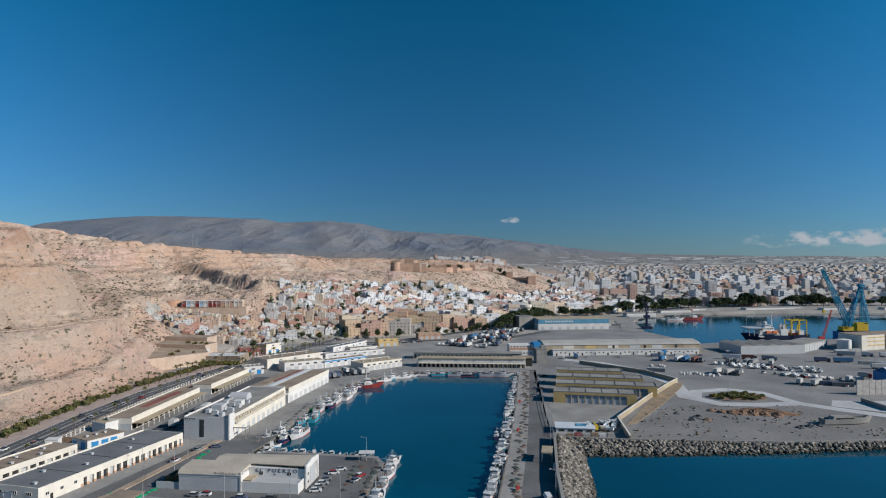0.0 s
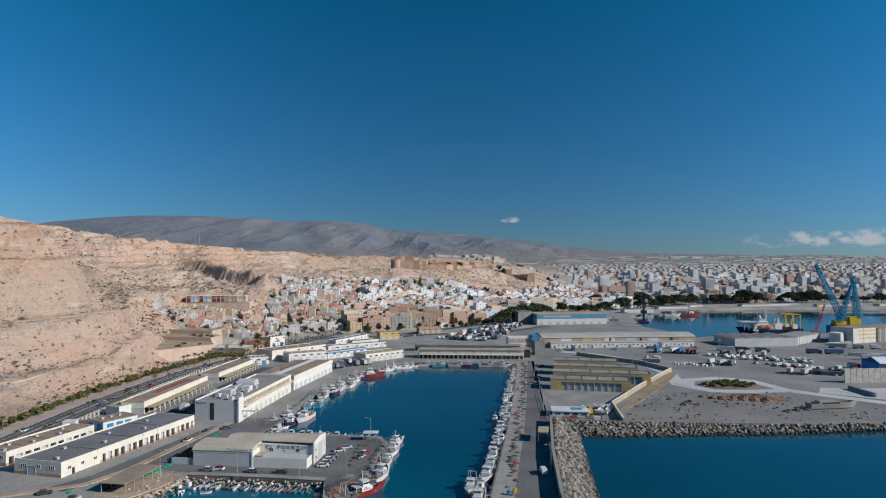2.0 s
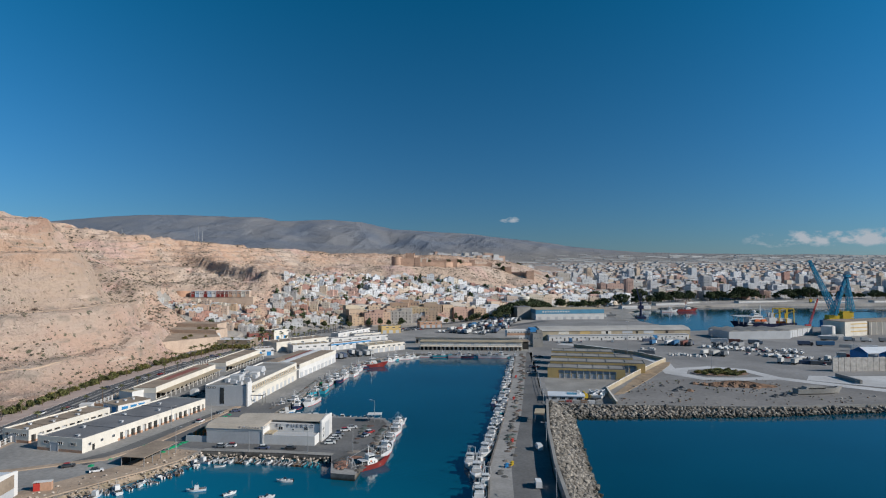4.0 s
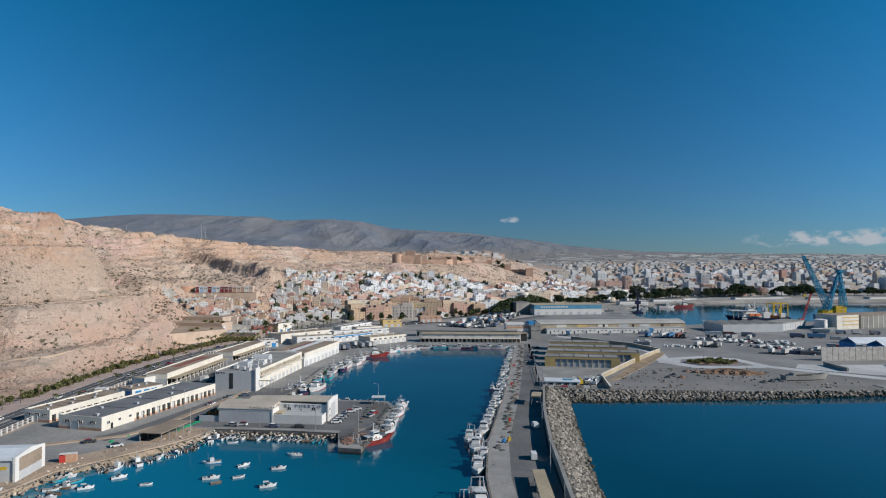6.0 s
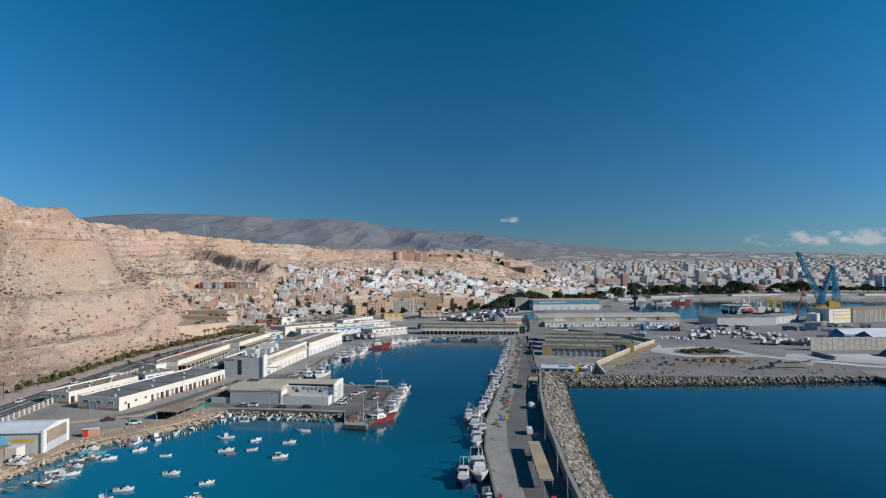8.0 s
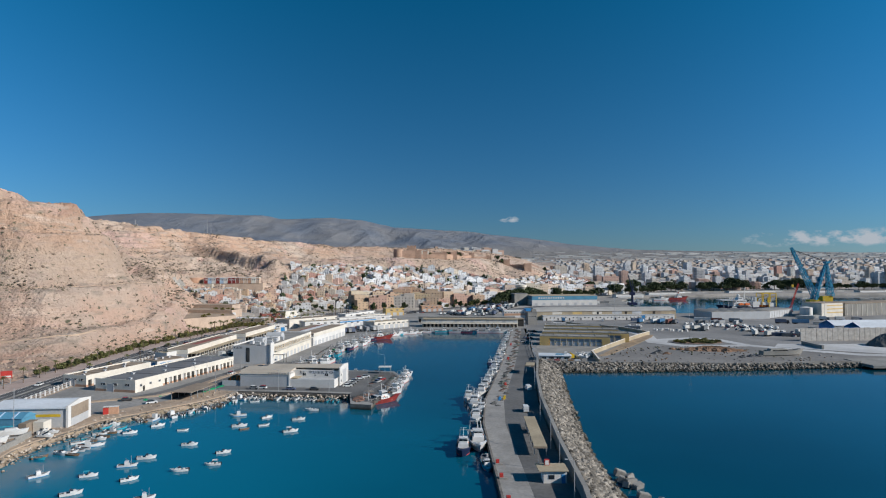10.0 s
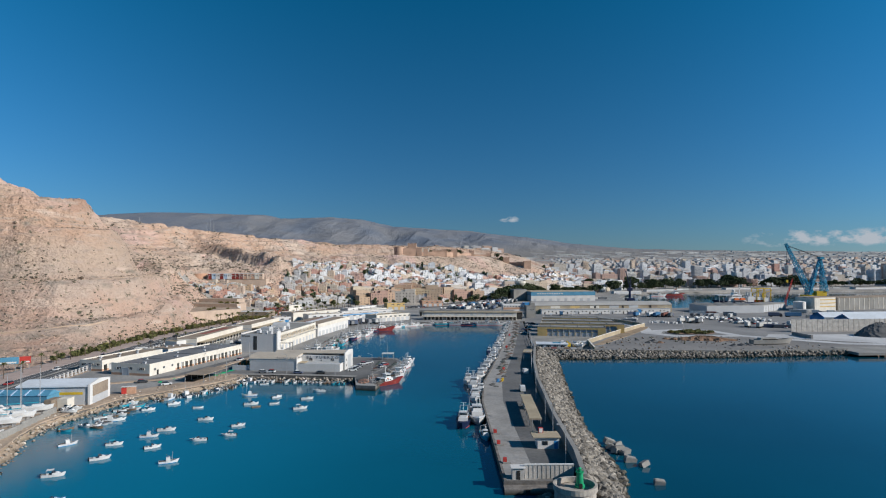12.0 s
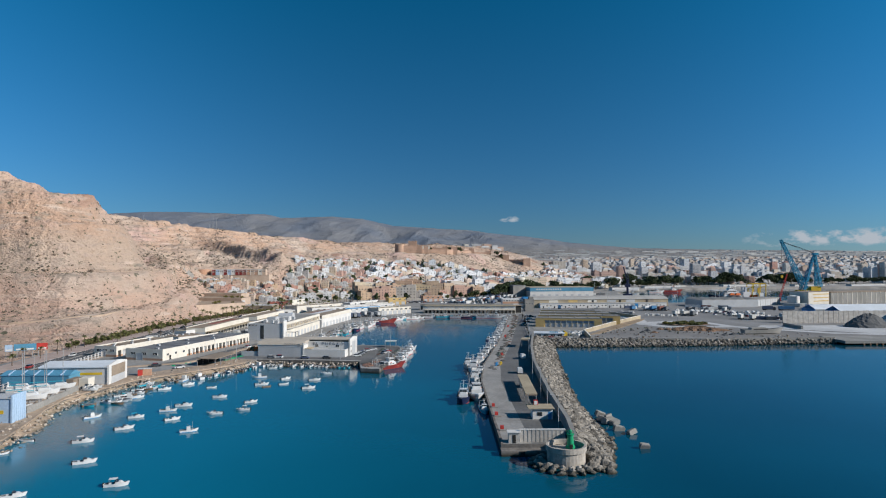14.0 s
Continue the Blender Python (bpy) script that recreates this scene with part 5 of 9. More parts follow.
def garage_row(name, p, q, W, h, wall, roof, label, n, plinth=TERRA, office=0.0, ph=0.6):
    """A long depot with a row of recessed bays on the side towards the quay."""
    m, L = along(p, q, QZ)
    t = thing(name, m, label, "warehouse")
    part("wall", boxes((0, L, 0.9, W, 0, h - 0.2)), wall, t)
    a = office * L
    if a:
        part("office_wall", boxes((0, a, 0, 0.9, 0, h - 0.2)), wall, t)
        k = max(2, int(a / 5))
        for i in range(k):
            part("window", WIN, None, t, at=on_wall(a * (i + 0.6) / k, 0, 2.0, "s"))
        part("door", DOOR, None, t, at=on_wall(a * 0.3, 0, 0, "s"))
    bay = (L - a) / n
    lint = boxes((a, L, 0, 0.9, 2.9, h - 0.2))
    part("lintel", lint, wall, t)
    pier_me = done("pier", boxes((-0.55, 0.55, 0, 0.9, 0.9, 2.9)), wall)
    foot_me = done("plinth", boxes((-0.58, 0.58, -0.03, 0.9, 0, 0.9)), plinth)
    shut_me = done("shutter", boxes((-(bay - 1.1) / 2, (bay - 1.1) / 2, 0.82, 0.9, 0, 2.9)), GREYMETAL)
    for i in range(n + 1):
        x = min(max(a + i * bay, a + 0.55), L - 0.55)
        part("pier", pier_me, None, t, at=pose(x, 0, 0))
        part("plinth", foot_me, None, t, at=pose(x, 0, 0))
        if i < n:
            xc = a + (i + 0.5) * bay
            if i % 3 == 1:
                part("shutter", shut_me, None, t, at=pose(xc, 0, 0))
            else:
                # dark sheet on the back wall paints the shade inside an open bay
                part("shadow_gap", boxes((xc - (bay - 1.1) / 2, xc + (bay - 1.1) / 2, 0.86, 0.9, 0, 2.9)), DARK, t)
    flat_roof(t, L, W, h, roof, wall, ph=ph)
    for i in range(3):
        part("parapet_step", boxes((L * (0.25 + i * 0.25) - 0.25, L * (0.25 + i * 0.25) + 0.25, 0.3, W - 0.3, h + 0.05, h + 0.25)), roof, t)
    for i in range(6):
        part("roof_vent", VENT, None, t, at=pose(L * (0.06 + 0.15 * i), W * (0.3 + 0.4 * (i % 2)), h + 0.05))
    part("base_band", boxes((-0.03, 0.0, 0, W, 0, 1.0)), plinth, t)
    for i in range(3):
        part("window", WIN_WIDE, None, t, at=on_wall(-0.0, W * (0.2 + 0.3 * i), 2.4, "w"))
    part("roller_door", GATE, None, t, at=on_wall(-0.02, W * 0.62, 0, "w"))
    return t


garage_row("warehouse", (-129, 203), (-110.5, 270), 20, 4.6, CREAM, GREYROOF, "long cream warehouse with dark flat roof and garage bays", 17, office=0.24)
garage_row("warehouse", (-156.5, 216), (-146, 254), 12.5, 4.4, CREAM, BROWNROOF, "long cream depot with brown flat roof and bays", 11)


def blue_white():
    m, L = along((-146.5, 262), (-138.5, 276), QZ)
    t = thing("store_building", m, "low white store with blue doors and brown roof", "building")
    part("wall", boxes((0, L, 0, 11, 0, 3.9)), WHITE, t)
    part("roof", boxes((-0.2, L + 0.2, -0.2, 11.2, 3.9, 4.15)), BROWNROOF, t)
    for i, x in enumerate((3.2, 7.5, 11.5)):
        part("roller_door", BLUEGATE, None, t, at=on_wall(x, 0, 0, "s"))
    for i in range(2):
        part("roller_door", BLUEGATE, None, t, at=on_wall(0, 3 + i * 6, 0, "w"))
    for i in range(3):
        part("roof_vent", VENT, None, t, at=pose(3 + i * 4, 5.5, 4.15))
    m, L = along((-153, 288), (-148, 297), QZ)
    t = thing("store_building", m, "small plain white store with tan roof", "building")
    part("wall", boxes((0, L, 0, 10, 0, 4.4)), WHITE, t)
    part("roof", boxes((0.2, L - 0.2, 0.2, 9.8, 4.4, 4.5)), TANROOF, t)
    part("parapet", boxes((0, L, -0.05, 0.2, 4.3, 4.9), (L - 0.2, L, 0, 10, 4.3, 4.9)), WHITE, t)
    t = thing("transformer_hut", pose(-164, 262, QZ, 0, 0, 12), "small white flat-roofed transformer hut", "hut")
    part("wall", boxes((0, 5, 0, 4, 0, 4.2)), WHITE, t)
    part("roof", boxes((-0.2, 5.2, -0.2, 4.2, 4.2, 4.4)), WHITE, t)
    part("door", DOOR, None, t, at=on_wall(2.5, 0, 0, "s"))
    t = thing("earth_heap", pose(-167, 275, QZ), "long brown heap of stored fence panels", "heap")
    bm = bmesh.new()
    wedge(bm, 0, 8, 1.4, 0, 1.9, 0.8, 0.8, 0.7)
    part("heap", bm, EARTHPILE, t)


blue_white()


def loading_hall(p, q, W, h, label, red=False):
    """A depot whose upper cream wall overhangs an open loading bay."""
    m, L = along(p, q, QZ)
    t = thing("loading_hall", m, label, "warehouse")
    part("wall", boxes((0, L, 3.0, W, 0, h)), CREAM, t)
    part("upper_wall", boxes((0, L, 2.6, 3.0, h - 2.4, h + 0.5)), CREAM, t)
    part("canopy", boxes((0.5, L, -2.0, 2.6, 3.2, 3.45)), TANROOF, t)
    for i in range(int(L / 5)):
        part("post", boxes((2 + i * 5 - .15, 2 + i * 5 + .15, -1.8, -1.5, 0, 3.2)), WHITE, t)
        # flat dark sheet: the loading bay's inner shade as colour on the wall
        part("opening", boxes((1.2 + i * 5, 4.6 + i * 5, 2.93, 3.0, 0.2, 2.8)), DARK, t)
    bm = bmesh.new()
    part("roof", boxes((0, L, 3.0, W, h, h + 0.3)), BROWNROOF, t)
    bm.free()
    part("rear_parapet", boxes((0, L, W, W + 0.3, h - 0.5, h + 0.7)), CREAM, t)
    if red:
        part("red_roofing", boxes((L * 0.3, L * 0.85, W * 0.5, W * 0.8, h + 0.3, h + 0.36)), REDROOF, t, "faded red roof section")
    for i in range(3):
        part("roller_door", GATE, None, t, at=on_wall(0, 4.5 + i * 3.6, 0, "w"))
    return t


loading_hall((-141, 293), (-137, 364), 14, 5.6, "long cream loading hall with brown and red roof", True)
loading_hall((-134, 374), (-129, 430), 14, 5.6, "cream loading hall with brown roof beside the road")
for _p, _q in (((-117, 279), (-107, 330)), ((-136, 283), (-120, 278))):
    m, L = along(_p, _q, QZ)
    t = thing("yard_wall", m, "grey panel wall round the loading yard", "wall")
    part("panel_wall", boxes((0, L, -0.15, 0.15, 0, 2.8)), GREYMETAL, t)
    for i in range(int(L / 4)):
        part("post", boxes((i * 4, i * 4 + 0.25, -0.22, 0.22, 0, 3.0)), CONCRETE, t)


def fish_market():
    """The grey-fronted market hall with its cream quay side."""
    m, L = along((-93.5, 277), (-86, 346), QZ)
    t = thing("fish_market_hall", m, "grey and cream fish market hall with window band", "building")
    W = 20.5
    part("wall", boxes((0.4, L, 0.4, W, 0, 9.2)), GREYMETAL, t)
    part("front_wall", boxes((0, 0.4, 0, W, 0, 9.6)), GREYMETAL, t, "grey panelled front wall")
    part("side_wall", boxes((0.4, L, 0, 0.4, 0, 9.8)), CREAM, t, "cream quay side wall")
    part("corner_pylon", boxes((-0.5, 4.5, -0.6, 0.0, 0, 11.2)), WHITE, t)
    part("canopy_slab", boxes((6, L, -1.6, 0.0, 6.0, 6.25)), CREAM, t)
    part("window_shade", boxes((6, L - 2, -0.05, 0.0, 6.3, 8.4)), TANROOF, t)
    for i in range(20):
        part("window", WIN_TALL, None, t, at=on_wall(8 + i * 2.95, -0.05, 6.5, "s"))
    for i in range(10):
        part("shutter", done("shutter", boxes((-1.6, 1.6, -0.05, 0, 0, 3.0)), GREYMETAL), None, t, at=pose(9 + i * 6, 0, 0))
    part("stair_window", boxes((-0.06, 0.0, W * 0.55, W * 0.65, 1.0, 8.6)), DARKGLASS, t)
    part("sign_band", boxes((-0.06, 0.0, W * 0.75, W * 0.97, 8.2, 9.0)), DARK, t, "dark sign band with unreadable bars")
    for i in range(5):
        part("letter_bar", boxes((-0.09, -0.06, W * (0.765 + i * 0.04), W * (0.79 + i * 0.04), 8.4, 8.8)), WHITE, t)
    part("roof", boxes((0.4, L, 0.4, W, 9.2, 9.35)), CONCRETE, t)
    part("parapet", boxes((0, L, W - 0.3, W, 9.2, 10.0), (L - 0.3, L, 0.4, W - 0.3, 9.2, 10.0)), WHITE, t)
    for i in range(10):
        part("air_unit", HVAC, None, t, at=pose(4 + 2.9 * i, 5 + 4.5 * (i % 3), 9.35, 0, 0, 90 * (i % 2)))
    part("plant_room", boxes((12, 17, 9, 14, 9.35, 12.2)), GREYMETAL, t)
    part("plant_room", boxes((24, 28, 5, 9, 9.35, 11.6)), WHITE, t)
    bm = bmesh.new()
    pts = [(0.0 + 3.2 * math.cos(a * math.pi / 10), 3.2 * math.sin(a * math.pi / 10)) for a in range(11)]
    lo, hi = [bm.verts.new((x, 0, z)) for x, z in pts], [bm.verts.new((x, 9, z)) for x, z in pts]
    for i in range(10):
        bm.faces.new((lo[i], lo[i + 1], hi[i + 1], hi[i]))
    bm.faces.new(lo), bm.faces.new(hi[::-1])
    part("barrel_skylight", bm, GREYMETAL, t, at=pose(40, 8, 9.3))
    part("duct", boxes((20, 38, 15, 16.2, 9.6, 10.6)), STEEL, t)
    part("loading_frame", boxes((3.0, 7.5, -6.5, -6.2, 4.4, 4.8), (3.0, 3.3, -6.5, 0, 4.4, 4.8), (3.0, 3.3, -6.5, -6.2, 0, 4.4), (7.2, 7.5, -6.5, -6.2, 0, 4.4)), CONCRETE, t)


fish_market()


def twin_hall():
    m, L = along((-85.5, 350), (-74.5, 412), QZ)
    t = thing("quay_hall", m, "white quay hall with striped brown and grey roof", "warehouse")
    part("wall", boxes((0, L, 0, 26, 0, 6.8)), WHITE, t)
    part("fascia", boxes((0, L, -0.35, 0, 5.8, 8.2)), CREAM, t)
    part("roof", boxes((0, L, 0, 10.5, 6.8, 8.0)), BROWNROOF, t)
    bm = bmesh.new()
    wedge(bm, 0, L, 4.0, 8.0, 9.2, 0.1, 0.1, 0.2)
    part("ridge_roof", bm, GREYMETAL, t, at=pose(0, 14.5, -1.0))
    part("roof_strip", boxes((0, L, 18.5, 26, 6.8, 7.6)), BROWNROOF, t)
    part("red_roofing", boxes((L * 0.35, L, 15.5, 18.5, 6.9, 7.9)), REDROOF, t, "faded red roof strip")
    for i in range(9):
        part("roller_door", GATE, None, t, at=on_wall(4 + i * 6.8, 0, 0, "s"))
    for i in range(3):
        part("roller_door", GATE, None, t, at=on_wall(0, 5 + i * 8, 0, "w"))


twin_hall()


def port_blocks():
    def plain(name, p, q, W, h, wall, roof, label, gates=0, gate=GATE, ph=0.4, stripe=None):
        m, L = along(p, q, QZ)
        t = thing(name, m, label, "building")
        part("wall", boxes((0, L, 0, W, 0, h)), wall, t)
        part("roof", boxes((0.3, L - 0.3, 0.3, W - 0.3, h, h + 0.12)), roof, t)
        part("parapet", boxes((0, L, 0, 0.3, h, h + ph), (0, L, W - 0.3, W, h, h + ph), (0, 0.3, 0.3, W - 0.3, h, h + ph), (L - 0.3, L, 0.3, W - 0.3, h, h + ph)), wall, t)
        if stripe:
            part("stripe", boxes((-0.03, L + 0.03, -0.04, 0.0, h - 1.0, h)), stripe, t)
        for i in range(gates):
            part("roller_door", gate, None, t, at=on_wall(L * (i + 0.5) / gates, -0.0, 0, "s"))
            part("window", WIN_WIDE, None, t, at=on_wall(L * (i + 0.92) / gates, -0.0, h - 2.0, "s"))
        part("roller_door", gate, None, t, at=on_wall(-0.0, W * 0.5, 0, "w"))
        for i in range(4):
            part("roof_vent", VENT, None, t, at=pose(L * (0.15 + 0.22 * i), W * 0.5, h + 0.1))
        return t

    plain("depot", (-113, 452), (-88, 467), 14, 6, WHITE, TANROOF, "white depot with grey doors beside the fish quay", 5)
    plain("depot", (-87.5, 468), (-60, 495), 9, 5, WHITE, BROWNROOF, "white depot with blue band beside the fish quay", 6, stripe=BLUEPAINT)
    plain("depot", (-57, 452), (-31, 475), 16, 5.5, CREAM, TANROOF, "cream depot with tan roof at the basin corner", 7)
    plain("depot", (-128, 462), (-95, 500), 18, 7, CREAM, BROWNROOF, "large brown-roofed depot behind the fish quay", 4)
    plain("depot", (-138, 440), (-126, 446), 12, 5, WHITE, BROWNROOF, "white low building with blue door", 2, BLUEGATE)
    plain("depot", (-95, 512), (-50, 540), 8, 4, WHITE, GREYROOF, "low white roofed row by the port entrance", 6)
    plain("depot", (-80, 545), (-58, 560), 10, 4, CREAM, GREYROOF, "low cream port office with grey roof", 3)
    plain("customs_office", (-60, 588), (-42, 594), 14, 7, OCHRE, GREYROOF, "ochre port office with grey pitched roof", 3)
    plain("depot", (-25, 640), (-2, 646), 12, 6, TERRA, TANROOF, "salmon office block with tan roof", 4)
    plain("depot", (-185, 488), (-156, 487), 20, 6, BROWNROOF, WHITE, "market building with white roof edge and yellow wall", 3)
    plain("depot", (-168, 524), (-153, 531), 14, 7, REDROOF, BROWNROOF, "red and white shop building by the road", 3)
    plain("depot", (-151, 541), (-142, 556), 12, 8, CREAM, GREYROOF, "white shop block with turquoise door by the road", 2, BLUEGATE)
    plain("depot", (-95, 548), (-72, 596), 8, 4.5, WHITE, GREYROOF, "long low white store by the port entrance", 5)
    # two rows along the north quay
    m, L = along((-19, 470), (60, 463), QZ)
    t = thing("net_store_row", m, "long brown-roofed two-storey net store on the north quay", "warehouse")
    part("wall", boxes((0, L, 2.4, 13, 0, 6.4)), CREAM, t)
    part("gallery_slab", boxes((0, L, 0, 2.4, 2.9, 3.15)), CREAM, t)
    part("roof", boxes((-0.4, L + 0.4, 1.6, 13.4, 6.4, 6.75)), TANROOF, t)
    for i in range(24):
        part("post", boxes((i * L / 23.5, i * L / 23.5 + 0.3, 0.0, 0.3, 0, 2.9)), BROWNROOF, t)
        part("gallery_window", boxes((i * L / 24 + 0.4, i * L / 24 + 2.7, 2.32, 2.4, 3.6, 5.6)), WHITE if i % 4 else GREYMETAL, t)
        part("store_door", boxes((i * L / 24 + 0.6, i * L / 24 + 2.6, 2.33, 2.4, 0, 2.5)), DARK, t)
    part("gallery_rail", boxes((0, L, 0.0, 0.1, 4.0, 4.15)), CREAM, t)
    m, L = along((-24, 512), (62, 502), QZ)
    t = thing("storage_row", m, "long grey-roofed storage row with openings painted dark", "warehouse")
    part("wall", boxes((0, L, 1.0, 12, 0, 5.0)), CREAM, t)
    part("roof", boxes((-0.3, L + 0.3, -0.6, 12.3, 5.0, 5.35)), CONCRETE, t)
    # uncut openings, their inner shade painted as dark sheets
    for i in range(26):
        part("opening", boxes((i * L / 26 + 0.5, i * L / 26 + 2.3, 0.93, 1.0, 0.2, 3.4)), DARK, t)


port_blocks()


def words(text, size):
    """Raised lettering as a mesh, lying in the plane z = 0."""
    cu = bpy.data.curves.new("lettering", "FONT")
    cu.body, cu.size, cu.extrude, cu.space_character = text, size, 0.04, 1.55
    tmp = bpy.data.objects.new("lettering", cu)
    scene.collection.objects.link(tmp)
    bpy.context.view_layer.update()
    me = bpy.data.meshes.new_from_object(tmp.evaluated_get(bpy.context.evaluated_depsgraph_get()))
    bpy.data.objects.remove(tmp)
    me.materials.clear(), me.materials.append(TEXTGREY)
    return me


def workshop():
    """The white and grey workshop on the fish quay, with its name on the wall."""
    m, L = along((-89.9, 216.5), (-47.3, 211.4), QZ)
    t = thing("workshop", m, "white and grey boat workshop with lettered front wall", "workshop")
    main = part("main_hall", boxes((21.5, L, 6.0, 18.0, 0, 6.4), (8.5, 21.5, 9.5, 18.0, 0, 6.7)), WHITE, t)
    bm = bmesh.new()
    v = [bm.verts.new(p) for p in ((8.0, 9.0, 6.8), (L - 0.3, 5.7, 7.3), (L - 0.3, 11.8, 8.0), (8.0, 13.2, 7.5), (L - 0.3, 18.3, 7.25), (8.0, 18.3, 6.75))]
    u = [bm.verts.new((*k.co.xy, k.co.z + 0.25)) for k in v]
    for a, b, c, d in ((0, 1, 2, 3), (3, 2, 4, 5)):
        bm.faces.new((u[a], u[b], u[c], u[d])), bm.faces.new((v[d], v[c], v[b], v[a]))
    for a, b in ((0, 1), (1, 2), (2, 4), (4, 5), (5, 3), (3, 0)):
        bm.faces.new((v[a], v[b], u[b], u[a]))
    part("main_roof", bm, PALESHEET, t)
    bm = bmesh.new()
    prism(bm, [(5.4, 0), (18.6, 0), (18.6, 7.9), (11.9, 8.5), (5.4, 7.7)], 0, 0.6)
    part("gable_end", bm, WHITE, t, "bright white gable end wall", at=pose(L - 0.6, 0, 0) @ Matrix(((0, 0, 1, 0), (1, 0, 0, 0), (0, 1, 0, 0), (0, 0, 0, 1))))
    part("sheet_door", boxes((L, L + 0.06, 9.5, 14.5, 0, 6.2)), GREYMETAL, t, "tall grey sliding door")
    for z in (1.3, 3.9):
        part("window", WIN, None, t, at=on_wall(L, 7.2, z, "e"))
    # left hall and its curved front
    part("side_hall", boxes((0, 22.0, 0.0, 9.5, 0, 5.6)), GREYMETAL, t, "grey sheet-clad side hall")
    bm = bmesh.new()
    prof = [(-0.4, 5.5), (0.4, 6.3), (1.6, 6.9), (9.6, 7.3), (9.6, 5.5)]
    lo, hi = [bm.verts.new((-0.2, y, z)) for y, z in prof], [bm.verts.new((22.2, y, z)) for y, z in prof]
    for i in range(5):
        bm.faces.new((lo[i], lo[(i + 1) % 5], hi[(i + 1) % 5], hi[i]))
    bm.faces.new(lo), bm.faces.new(hi[::-1])
    part("side_roof", bm, PALESHEET, t)
    part("front_band", boxes((-0.2, 22.2, -0.1, 0.0, 4.6, 5.6)), WHITE, t)
    part("lettering", words("Talleres", 1.0), None, t, "dark grey letters Talleres", at=pose(12.6, -0.32, 5.75, 62) @ Matrix.Diagonal((1.55, 1, 1, 1)))
    # low annex before the lettered wall
    part("annex", boxes((22.2, L - 1.0, 0.0, 6.0, 0, 3.0)), WHITE, t)
    part("annex_roof", boxes((22.5, L - 1.3, 0.3, 6.0, 3.0, 3.15)), GREYMETAL, t)
    part("annex_parapet", boxes((22.2, L - 1.0, 0.0, 0.3, 3.0, 3.5), (L - 1.3, L - 1.0, 0.3, 6.0, 3.0, 3.5)), WHITE, t)
    part("canopy", boxes((22.2, 25.4, 1.0, 6.0, 3.5, 3.75)), TANROOF, t)
    part("stair_wall", boxes((21.7, 22.2, -0.2, 8.0, 0, 6.4)), WHITE, t)
    for x, w in ((26.6, WIN), (31.5, DOOR), (36.6, WIN_WIDE)):
        part("window", window_mesh(1.7, 1.3) if w is not DOOR else window_mesh(0.8, 0.7, bars=0), None, t, at=on_wall(x, 6.0, 3.9, "s"))
    # lettering
    me = words("EL PUERTO", 2.3)
    wdt = max(v.co.x for v in me.vertices)
    part("lettering", me, None, t, "dark grey letters EL PUERTO", at=pose(24.6, 5.93, 4.95, 90) @ Matrix.Diagonal((14.9 / wdt, 0.74, 1, 1)))
    # walled yard at the near corner
    y = thing("walled_yard", m @ pose(-8.5, 0.5, 0), "low grey walled yard stacked with red timber", "yard wall")
    part("front_wall", boxes((0, 8.4, 0, 0.3, 0, 2.3)), GREYMETAL, y)
    part("end_wall", boxes((0, 0.3, 0.3, 9.0, 0, 1.4)), CONCRETE, y)
    for i in range(9):
        part("plank_stack", boxes((1.0 + i * 0.75, 1.6 + i * 0.75, 3.5, 8.5, 0, 2.6 + 0.5 * (i % 3))), ORANGE if i % 2 else WOOD, y)


workshop()
RUSTNET = mat("rust_red_netting", (0.30, 0.15, 0.10), 0.95, 0.5, 0.4, 2, second=(0.20, 0.12, 0.09))
for _x, _y, _a, _b, _c in ((-35, 189, 2.6, 5.2, 5), (-31.5, 196.5, 3.4, 2.2, -20)):
    _r = random.Random(int(_y))
    bm = bmesh.new()
    _rim = [(math.cos(i * 0.3142) * _r.uniform(0.8, 1.15), math.sin(i * 0.3142) * _r.uniform(0.8, 1.15)) for i in range(20)]
    _rings = [[bm.verts.new((x * k, y * k, h * _r.uniform(0.7, 1.3))) for x, y in _rim] for k, h in ((1, 0.0), (0.9, 0.22), (0.6, 0.34), (0.25, 0.28))]
    for _p, _q in zip(_rings, _rings[1:]):
        for i in range(20):
            bm.faces.new((_p[i], _p[(i + 1) % 20], _q[(i + 1) % 20], _q[i]))
    bm.faces.new(_rings[-1])
    solid("fishing_net", bm, RUSTNET, "rust-red fishing net spread on the quay head", "net", "nets on the quay head", at=pose(_x, _y, QZ + 0.02, 0, 0, _c) @ Matrix.Diagonal((_a, _b, 1, 1)))


